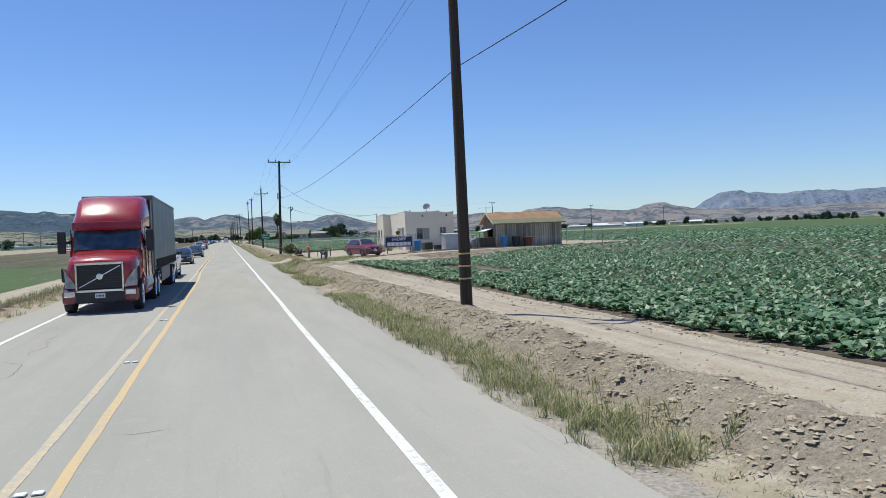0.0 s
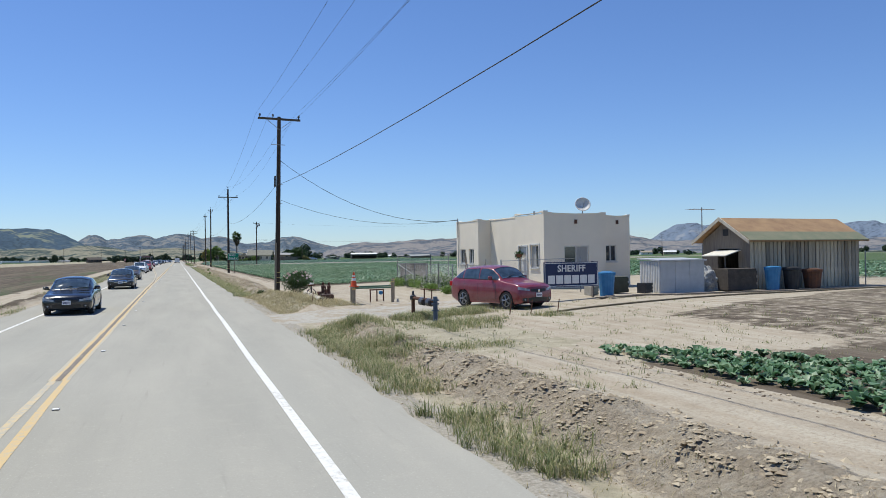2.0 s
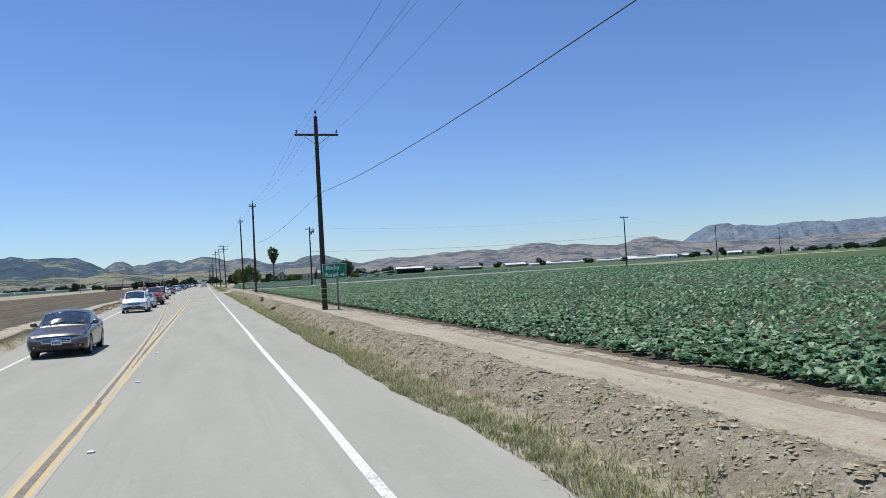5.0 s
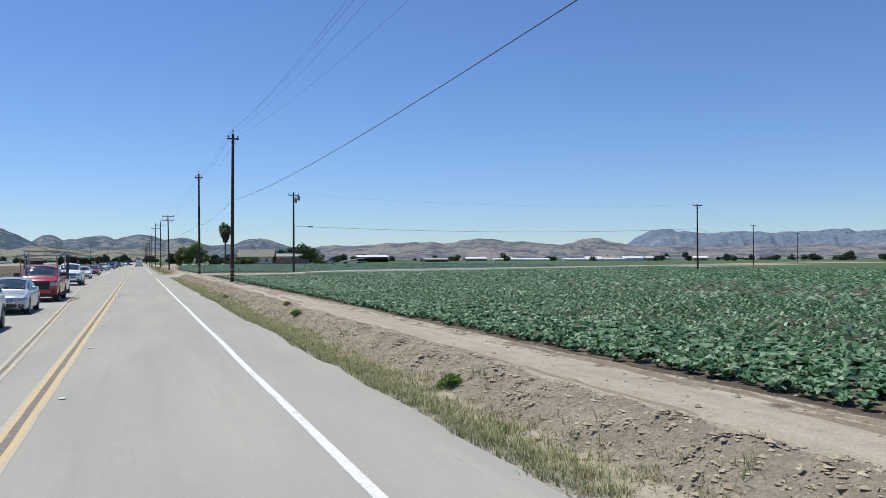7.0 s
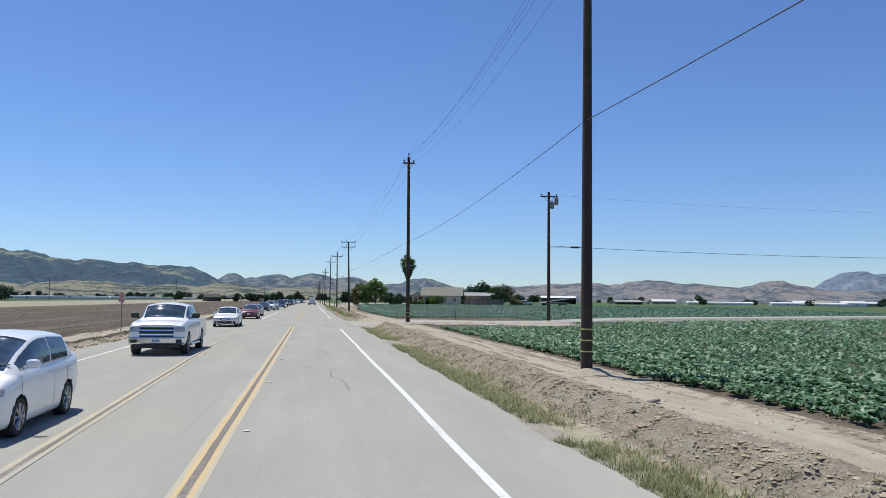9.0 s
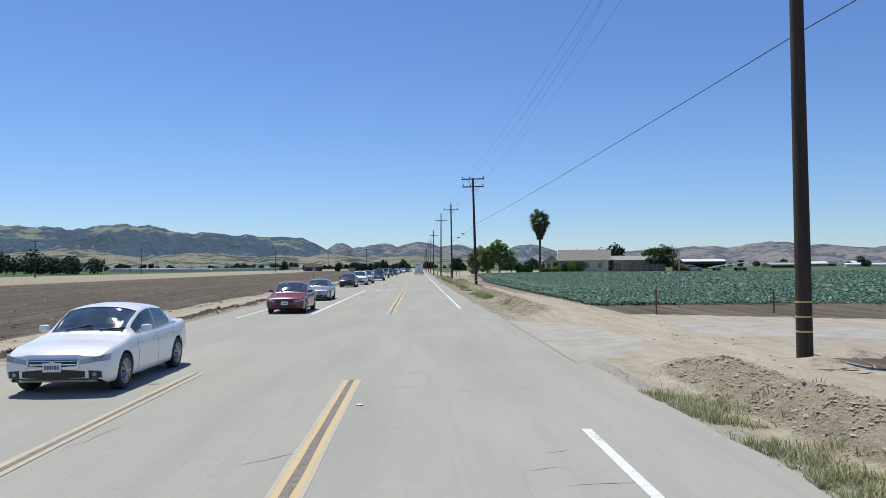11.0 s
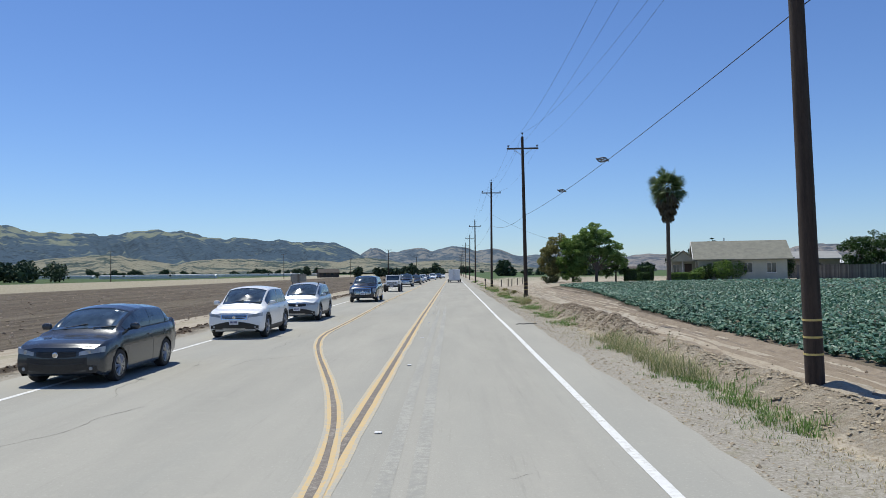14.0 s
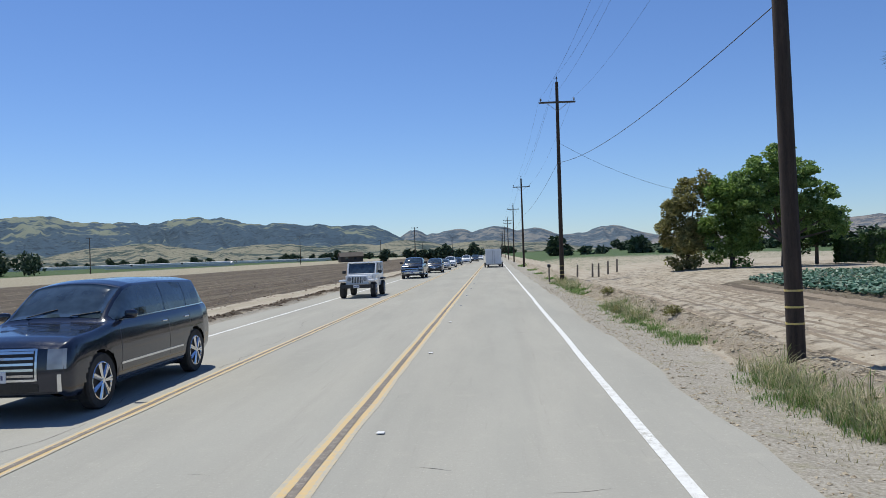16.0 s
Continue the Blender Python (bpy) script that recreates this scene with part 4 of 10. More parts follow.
class Shell:
    """The skin of a car, nose at y = 0: sections along its length with bonnet, shoulder, side glass and roof."""

    SIDE = ((0.0, 0.905), (0.05, 0.945), (0.12, 0.972), (0.20, 0.985), (0.28, 0.992), (0.36, 0.997), (0.44, 1.0), (0.52, 1.0), (0.60, 0.998), (0.68, 0.993), (0.76, 0.985), (0.83, 0.975), (0.90, 0.962), (0.96, 0.94))

    def __init__(self, kind, end=None, plan=0.22, crown=0.03):
        self.L, W, self.H, self.hood, self.belt, self.cowl, self.r0, self.r1, self.tail, self.boot, self.wr, self.ride = kind
        self.w, self.plan, self.crown = W / 2, plan, crown
        self.end = end or self.L
        L, H, hood, belt, cowl, r0, r1, tail, boot, ride = self.L, self.H, self.hood, self.belt, self.cowl, self.r0, self.r1, self.tail, self.boot, self.ride
        self.wb_f, self.wb_r = self.wr + 0.55, L - self.wr - 0.62
        self.wt = self.w * 0.745

        def curve(keys):
            ks = np.array(keys)
            t = np.linspace(0, L, 400)
            z = np.interp(t, ks[:, 0], ks[:, 1])
            ker = np.hanning(13)
            z = np.convolve(np.pad(z, 6, mode="edge"), ker / ker.sum(), mode="valid")
            return lambda y: np.interp(y, t, z)
        if end:
            zs = curve([(0, hood - 0.16), (0.10, hood - 0.06), (0.3, hood - 0.02), (cowl, belt - 0.02), (L, belt)])
        else:
            zs = curve([(0, hood - 0.20), (0.08, hood - 0.12), (0.3, hood - 0.06), (self.wb_f, hood - 0.01), (cowl, belt - 0.02), (tail - 0.2, belt + 0.03), (L - 0.25, max(boot, belt + 0.03)), (L, boot - 0.10)])
        roof = [(0, 0), (cowl - 0.02, belt - 0.02), ((cowl + r0) / 2, belt + (H - belt) * 0.55), (r0, H - 0.055), (r0 + 0.3, H - 0.008), ((r0 + r1) / 2, H), (r1, H - 0.04), ((r1 + tail) / 2, H - 0.04 - (H - belt) * 0.38), (tail, belt), (L, 0)]
        zr = curve(roof)
        self.zs, self.zr = zs, lambda y: np.maximum(zr(y), zs(y) + 0.002)
        self.zb = curve([(0, ride + 0.10), (0.10, ride + 0.02), (0.4, ride), (L - 0.5, ride), (L, ride + 0.14)])
        self.ws = curve([(0, 0.90), (0.03, 0.94), (0.08, 0.972), (0.16, 0.988), (0.5, 1.0), (L - 0.6, 1.0), (L - 0.12, 0.955), (L, 0.88)])

    def ring(self, y):
        """Half a section, from the sill to the roof's middle."""
        w, zs, zr, zb = self.w * float(self.ws(y)), float(self.zs(y)), float(self.zr(y)), float(self.zb(y))
        f = min(1.0, max(0.0, (zr - zs) / 0.35))
        h = zs - zb
        wt = (0.76 * self.w * (1 - f) + self.wt * f) * float(self.ws(y))
        drop = 0.065 * f
        p = [(w * k, zb + h * t) for t, k in self.SIDE]
        for t in (0.0, 0.18, 0.36, 0.54, 0.72, 0.88, 1.0):
            p.append((0.905 * w + (wt - 0.905 * w) * t + 0.03 * f * math.sin(math.pi * t), zs + (zr - drop - zs) * t))
        for t in (0.94, 0.84, 0.66, 0.44, 0.22, 0.0):
            p.append((wt * t, zr - drop + (drop + self.crown) * (1 - t ** 2.4)))
        return np.array(p), len(self.SIDE), wt, drop

    def warp(self, p):
        """Rounds the nose and the tail in plan and in profile."""
        x, y, z = p[..., 0], p[..., 1], p[..., 2]
        u = np.abs(x) / self.w
        zb = self.ride + 0.30
        t = (z - zb) / (self.hood - zb)
        nose = np.where(t > 0, 0.10 * np.clip(t, 0, 1.3) ** 2, 0.09 * np.clip(t, -1.3, 0) ** 2)
        a = 1 - smooth(0.0, 0.9, y)
        b = smooth(self.L - 0.8, self.L, y) if self.end == self.L else 0 * y
        q = np.array(p, dtype=float)
        q[..., 1] = y + a * (self.plan * u ** 2.4 + nose) - b * 0.13 * u ** 2.6
        return q

    def side(self, y, z):
        r, n, _, _ = self.ring(y)
        return float(np.interp(z, r[:n + 7, 1], r[:n + 7, 0]))

    def top(self, y, x):
        r, n, wt, drop = self.ring(y)
        t = r[n + 6:][::-1]
        return float(np.interp(abs(x), t[:, 0], t[:, 1]))

    def skin(self, parent, coat, wheels):
        ys = np.concatenate([[0, 0.02, 0.05, 0.08, 0.12, 0.17], np.arange(0.22, self.end - 0.15, 0.05), [self.end - 0.12, self.end - 0.07, self.end - 0.03, self.end]])
        half = np.array([np.column_stack([r[:, 0], np.full(len(r), y), r[:, 1]]) for y in ys for r in (self.ring(y)[0],)])
        ra = self.wr * 1.13
        for wy in wheels:
            lateral = half[..., 0] > self.w * 0.8
            dy, dz = half[..., 1] - wy, half[..., 2] - self.wr
            d = np.hypot(dy, dz)
            near = lateral & (np.abs(d - ra) < 0.034)
            half[..., 1] = np.where(near, wy + dy * ra / np.maximum(d, 1e-6), half[..., 1])
            half[..., 2] = np.where(near, self.wr + dz * ra / np.maximum(d, 1e-6), half[..., 2])
        half = self.warp(half)
        n, m = half.shape[:2]
        other = half[:, -2::-1] * np.array([-1, 1, 1])
        full = np.concatenate([half, other], 1)
        k = full.shape[1]
        a = (np.arange(n - 1)[:, None] * k + np.arange(k - 1)[None, :]).ravel()
        f = np.stack([a, a + 1, a + 1 + k, a + k], -1)
        flat = full.reshape(-1, 3)
        mid = flat[f].mean(1)
        keep = np.ones(len(f), dtype=bool)
        for wy in wheels:
            keep &= ~((np.abs(mid[:, 0]) > self.w * 0.8) & (np.hypot(mid[:, 1] - wy, mid[:, 2] - self.wr) < ra - 0.004))
        f = f[keep]
        # flat ends and the floor
        verts, faces = [flat], [f]
        at = len(flat)
        for i, y in ((0, 0.0), (n - 1, self.end)):
            r = self.ring(y)[0]
            zz = np.linspace(r[0, 1], r[-1, 1], 14)
            s = np.linspace(-1, 1, 17)
            xe = np.interp(zz, r[:, 1], r[:, 0])
            xe[-1] = r[-4, 0]
            g = np.stack([s[None, :] * xe[:, None], np.full((14, 17), y), np.repeat(zz[:, None], 17, 1)], -1)
            g[..., 2] = np.minimum(g[..., 2], r[-1, 1])
            g = self.warp(g).reshape(-1, 3)
            b = (np.arange(13)[:, None] * 17 + np.arange(16)[None, :]).ravel()
            verts.append(g)
            faces.append(np.stack([b, b + 1, b + 18, b + 17], -1) + at)
            at += len(g)
        lo = np.stack([full[:, 0] * np.array([0.84, 1, 1]), full[:, -1] * np.array([0.84, 1, 1])], 1).reshape(-1, 3)
        b = np.arange(n - 1) * 2
        verts.append(lo)
        faces.append(np.stack([b, b + 1, b + 3, b + 2], -1) + at)
        ob = mesh_ob("body", np.concatenate(verts), np.concatenate(faces), coat, smooth=True)
        ob.parent = parent
        return ob

    def front(self, x, z):
        return self.warp(np.array([x, 0.0, z]))[1] + 0.12 * max(0.0, (abs(x) / self.w - 0.88) / 0.10) ** 2

    def front_patch(self, parent, name, x0, x1, low, high, material, off=0.008, thick=0.05, label="", n=10, m=5):
        """A plate on the nose between two curves of x."""
        g = [[(x, self.front(x, z), z) for z in np.linspace(low(x), high(x), m)] for x in np.linspace(x0, x1, n)]
        return sheet(parent, name, g, (0, -1, 0.2), material, off, thick, label)

    def side_strip(self, parent, name, s, pts, material, off=0.004, thick=0.014, label=""):
        """A plate on the flank: rows of (y, z) points."""
        g = [[(s * self.side(y, z), y, z) for y, z in row] for row in pts]
        return sheet(parent, name, self.warp(np.array(g)), (s, 0, 0.1), material, off, thick, label)

    def windows(self, parent, splits):
        y = np.linspace(self.cowl + 0.05, self.r0 - 0.03, 9)
        g = []
        for yy in y:
            wt = self.ring(yy)[2] * 0.955
            g.append([(x, yy, self.top(yy, x)) for x in np.linspace(-wt, wt, 13)])
        sheet(parent, "windscreen", g, (0, -1, 1), M["glass"], 0.006, 0.02, "sloping glass with sky blue mixed into its colour", True)
        g = []
        for yy in np.linspace(self.r1 + 0.05, self.tail - 0.07, 8):
            wt = self.ring(yy)[2] * 0.9
            g.append([(x, yy, self.top(yy, x)) for x in np.linspace(-wt, wt, 9)])
        sheet(parent, "rear_window", g, (0, 1, 1), M["glass"], 0.006, 0.02, "sloping glass with sky blue mixed into its colour", True)
        for s in (-1, 1):
            for a, b in zip(splits, splits[1:]):
                rows = []
                for yy in np.linspace(a + 0.03, b - 0.03, 14):
                    _, _, _, drop = self.ring(yy)
                    lo, hi = float(self.zs(yy)) + 0.025, float(self.zr(yy)) - drop - 0.03
                    if hi - lo > 0.05:
                        rows.append([(yy, z) for z in np.linspace(lo, hi, 5)])
                if len(rows) > 2:
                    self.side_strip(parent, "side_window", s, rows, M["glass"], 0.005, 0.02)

    def arch(self, parent, s, wy, trim=None):
        """The dark wheel well, and a lip of trim round it."""
        ra = self.wr * 1.13 + 0.004
        bm = bmesh.new()
        xo = s * (self.w * 0.965)
        xi = s * (self.w - 0.36)
        an = np.linspace(radians(-25), radians(205), 26)
        outer = [bm.verts.new((xo, wy + ra * math.cos(t), self.wr + ra * math.sin(t))) for t in an]
        inner = [bm.verts.new((xi, wy + ra * math.cos(t), self.wr + ra * math.sin(t))) for t in an]
        for i in range(25):
            bm.faces.new((outer[i], outer[i + 1], inner[i + 1], inner[i]))
        bm.faces.new(inner)
        part("wheel_arch", bm, M["grille"], parent)
        if trim is not None:
            an = np.linspace(radians(2), radians(178), 20)
            rows = [[(wy + r * math.cos(t), self.wr + r * math.sin(t)) for r in (ra - 0.012, ra + 0.03, ra + 0.07)] for t in an]
            self.side_strip(parent, "arch_trim", s, rows, trim, 0.010, 0.03)


def mirror_pod(e, s, x, y, z, coat, big=1.0):
    """A rounded door mirror on its arm."""
    bm = bmesh.new()
    bmesh.ops.create_uvsphere(bm, u_segments=14, v_segments=8, radius=1.0)
    for v in bm.verts:
        fx, fy, fz = v.co
        k = lambda a: math.copysign(abs(a) ** 0.6, a)
        v.co = (s * x + s * 0.12 * big + k(fx) * 0.105 * big, y + (k(fy) * 0.055 if fy < 0 else fy * 0.03), z + 0.075 * big + k(fz) * 0.072 * big)
    rod(bm, (s * (x - 0.05), y + 0.02, z + 0.01), (s * (x + 0.10), y + 0.0, z + 0.04), 0.022, 0.03, 8)
    part("door_mirror", bm, coat, e, smooth=True)


def car(x, y, kind, coat, label, rim="alloy", spokes=5, turn=0.0, chrome_grille=True, dark_trim=False, rails=False, mouth=False):
    """An oncoming car with its nose at y. kind: length, width, height, bonnet, belt, cowl, roof from, roof to, tail glass foot, boot height, wheel radius, ride."""
    L, W, H, hood, belt, cowl, r0, r1, tail, boot, wr, ride = kind
    w = W / 2
    big = L > 5.3
    e = thing("car", pose(x, y, 0.0, 0, 0, turn), label, "car", "oncoming cars")
    sh = Shell(kind, plan=0.10 if big else 0.15)
    wheels = (sh.wb_f, sh.wb_r)
    sh.skin(e, coat, wheels)
    mid = r0 + (r1 - r0) * 0.42
    three = boot > 1.1 or L >= 5.0
    splits = (cowl + 0.12, mid, min(mid + 0.95, tail - 0.75), tail - 0.16) if three else (cowl + 0.12, mid, min(mid + 0.92, tail - 0.30))
    sh.windows(e, splits)
    shine = M["chrome"] if chrome_grille else M["black"]
    for s in (-1, 1):
        a, b = cowl + 0.25, tail - 0.25
        sh.side_strip(e, "belt_trim", s, [[(yy, float(sh.zs(yy)) + dz) for dz in (0.002, 0.020)] for yy in np.linspace(a, b, 14)], shine, 0.008)
        mirror_pod(e, s, w * 0.93, cowl + 0.42, belt + 0.0, coat)
        for hy in (mid - 0.16, mid + 0.80):
            bm = bmesh.new()
            xs = sh.side(hy, belt - 0.15)
            box(bm, s * xs - 0.012, s * xs + 0.028, hy - 0.09, hy + 0.09, belt - 0.165, belt - 0.135, 0.010)
            part("door_handle", bm, M["chrome"] if chrome_grille else coat, e)
        for dy in (cowl + 0.20, mid + 0.01, min(mid + 0.97, sh.wb_r - 0.05)):
            lo = ride + 0.10 if abs(dy - sh.wb_r) > wr * 1.25 else wr * 2.1
            zz = np.linspace(lo, float(sh.zs(dy)) - 0.01, 9)
            sh.side_strip(e, "door_gap", s, [[(dy - 0.005, z), (dy + 0.005, z)] for z in zz], M["grille"], 0.002, 0.006)
        ys = np.linspace(sh.wb_f + wr * 1.16, sh.wb_r - wr * 1.16, 12)
        top = 0.17 if dark_trim else 0.07
        sh.side_strip(e, "sill", s, [[(yy, z) for z in np.linspace(ride + 0.005, ride + top, 4)] for yy in ys], M["black"] if dark_trim else coat, 0.012, 0.04)
        for wy in wheels:
            sh.arch(e, s, wy, M["black"] if dark_trim else None)
            wheel(e, s * (w - 0.008), wy, wr, 0.21, spokes, rim)
        # lamps
        if big:
            sh.front_patch(e, "headlight", s * w * 0.70, s * w * 0.93, lambda q: hood - 0.47, lambda q: hood - 0.19, M["headlamp"], 0.012, 0.06, "tall upright headlight", 7)
            sh.front_patch(e, "running_light", s * w * 0.83, s * w * 0.885, lambda q: ride + 0.12, lambda q: ride + 0.36, M["chrome"], 0.012, 0.05, "", 4)
            sh.side_strip(e, "door_strip", s, [[(yy, ride + 0.28), (yy, ride + 0.315)] for yy in np.linspace(sh.wb_f + 0.6, sh.wb_r - 0.6, 10)], M["chrome"], 0.010)
        else:
            lamp = sh.front_patch(e, "headlight", s * w * 0.50, s * w * 0.965, lambda q: hood - 0.315 + 0.115 * (abs(q) / w - 0.5), lambda q: hood - 0.245 + 0.20 * (abs(q) / w - 0.5), M["headlamp"], 0.010, 0.06, "swept-back clear headlight", 12)
            bm = bmesh.new()
            q = w * 0.70
            disc_ring(bm, (s * q, sh.front(q, hood - 0.245) + 0.01, hood - 0.245), (0, -1, 0), [(0, 0.042), (0.026, 0.040), (0.028, 0.015)], 12)
            part("bulb", bm, M["alloy"], lamp)
            fog = sh.front_patch(e, "fog_lamp", s * w * 0.64, s * w * 0.86, lambda q: ride + 0.12, lambda q: ride + 0.25 - 0.10 * (abs(q) / w - 0.64), M["grille"], 0.008, 0.05, "", 6)
            bm = bmesh.new()
            q = w * 0.74
            disc_ring(bm, (s * q, sh.front(q, ride + 0.18) + 0.01, ride + 0.18), (0, -1, 0), [(0, 0.038), (0.026, 0.034), (0.028, 0.012)], 12)
            part("fog_lens", bm, M["headlamp"], fog)
        bm = bmesh.new()
        box(bm, s * w * 0.80 - 0.12, s * w * 0.80 + 0.06, L - 0.20, L - 0.03, boot - 0.34, boot - 0.14, 0.03)
        part("tail_light", bm, M["taillamp"], e)
        if rails:
            bm = bmesh.new()
            zz = H - 0.02
            rod(bm, (s * sh.wt * 0.90, r0 + 0.25, zz + 0.06), (s * sh.wt * 0.90, r1 - 0.1, zz + 0.05), 0.020, sides=8)
            for yy in (r0 + 0.25, r1 - 0.1):
                rod(bm, (s * sh.wt * 0.90, yy - 0.06, zz - 0.06), (s * sh.wt * 0.90, yy, zz + 0.06), 0.020, sides=8)
            part("roof_rail", bm, shine, e)
    gw = w * (0.54 if big else 0.44)
    g_lo, g_hi = (hood - 0.60, hood - 0.20) if big else (hood - 0.36, hood - 0.235)
    g = sh.front_patch(e, "grille", -gw, gw, lambda q: g_lo + 0.03 * (abs(q) / gw) ** 2, lambda q: g_hi, M["grille"], 0.004, 0.05, "", 13)
    for k in range(5 if big else 2):
        z0 = g_lo + 0.035 + k * ((g_hi - g_lo) / (5 if big else 2.2))
        sh.front_patch(g, "grille_bar", -gw * 0.96, gw * 0.96, lambda q: z0, lambda q: z0 + (0.034 if big else 0.018), shine, 0.016, 0.02, "", 9, 2)
    if chrome_grille:
        for z0, z1 in ((g_lo - 0.025, g_lo + 0.005), (g_hi - 0.005, g_hi + 0.025)):
            sh.front_patch(g, "grille_frame", -gw, gw, lambda q: z0, lambda q: z1, M["chrome"], 0.018, 0.03, "", 9, 2)
        for s in (-1, 1):
            sh.front_patch(g, "grille_frame", s * gw, s * (gw + 0.03), lambda q: g_lo - 0.02, lambda q: g_hi + 0.02, M["chrome"], 0.018, 0.03, "", 3, 6)
    bm = bmesh.new()
    disc_ring(bm, (0, sh.front(0, (g_lo + g_hi) / 2), (g_lo + g_hi) / 2), (0, -1, 0), [(0, 0.055), (0.022, 0.055), (0.026, 0.04)], 16)
    part("emblem", bm, M["chrome"], g)
    if mouth:
        sh.front_patch(e, "air_intake", -w * 0.66, w * 0.66, lambda q: ride + 0.10 + 0.16 * (q / w) ** 2, lambda q: hood - 0.375 + 0.05 * (q / w) ** 2, M["grille"], 0.006, 0.05, "wide smiling black air intake", 15)
        sh.front_patch(e, "intake_bar", -w * 0.60, w * 0.60, lambda q: ride + 0.245 + 0.10 * (q / w) ** 2, lambda q: ride + 0.265 + 0.10 * (q / w) ** 2, M["black"], 0.014, 0.02, "", 11, 2)
    elif dark_trim:
        sh.front_patch(e, "air_intake", -w * 0.76, w * 0.76, lambda q: ride + 0.10, lambda q: ride + 0.36 - 0.20 * (q / w) ** 2, M["grille"], 0.006, 0.05, "black lower bumper panel", 15)
        sh.front_patch(e, "skid_plate", -w * 0.40, w * 0.40, lambda q: ride + 0.085, lambda q: ride + 0.14, M["alloy"], 0.016, 0.04, "", 9, 2)
    else:
        sh.front_patch(e, "air_intake", -w * 0.58, w * 0.58, lambda q: ride + 0.115 + 0.05 * (q / w) ** 2, lambda q: ride + 0.27 - 0.10 * (q / w) ** 2, M["grille"], 0.006, 0.05, "", 13)
    if not dark_trim:
        sh.front_patch(e, "front_spoiler", -w * 0.80, w * 0.80, lambda q: ride + 0.09, lambda q: ride + 0.115, M["black"], 0.005, 0.06, "", 13, 3)
    if not mouth:
        number_plate(e, sh.front(0, ride + 0.33) - 0.012, ride + 0.34 if hood > 0.9 else ride + 0.31)
    for s in (-0.45, 0.25):
        bm = bmesh.new()
        ya, yb = cowl + 0.04, cowl + 0.16
        rod(bm, (s * w, ya, sh.top(ya, s * w) + 0.03), (s * w + 0.45, yb, sh.top(yb, s * w + 0.45) + 0.02), 0.010, sides=5)
        part("wiper", bm, M["black"], e)
    return e


# length, width, height, bonnet, belt, cowl, roof from, roof to, tail glass foot, boot, wheel radius, ride
SEDAN = (4.75, 1.80, 1.45, 0.86, 0.95, 1.30, 2.08, 3.25, 4.15, 1.02, 0.325, 0.19)
COUPE = (4.60, 1.79, 1.38, 0.80, 0.90, 1.38, 2.18, 3.10, 4.10, 0.98, 0.325, 0.17)
HATCH = (4.30, 1.77, 1.48, 0.92, 1.00, 1.04, 1.90, 3.50, 4.20, 1.12, 0.325, 0.17)
MINI = (4.08, 1.70, 1.53, 0.94, 1.00, 0.72, 1.72, 3.35, 4.00, 1.08, 0.30, 0.17)
SUV = (4.60, 1.84, 1.69, 1.02, 1.09, 0.90, 1.82, 3.85, 4.52, 1.16, 0.365, 0.22)
BIGSUV = (5.60, 2.04, 1.90, 1.20, 1.28, 1.40, 2.15, 5.05, 5.52, 1.32, 0.42, 0.30)
VAN = (5.10, 1.98, 1.75, 1.02, 1.12, 0.85, 1.85, 4.55, 5.02, 1.18, 0.34, 0.20)
PT = (4.29, 1.70, 1.60, 1.00, 1.08, 1.25, 1.80, 3.35, 4.20, 1.14, 0.33, 0.20)
PICKUP = (5.80, 2.02, 1.91, 1.24, 1.31, 1.35, 2.02, 3.55, 3.85, 1.31, 0.42, 0.36)


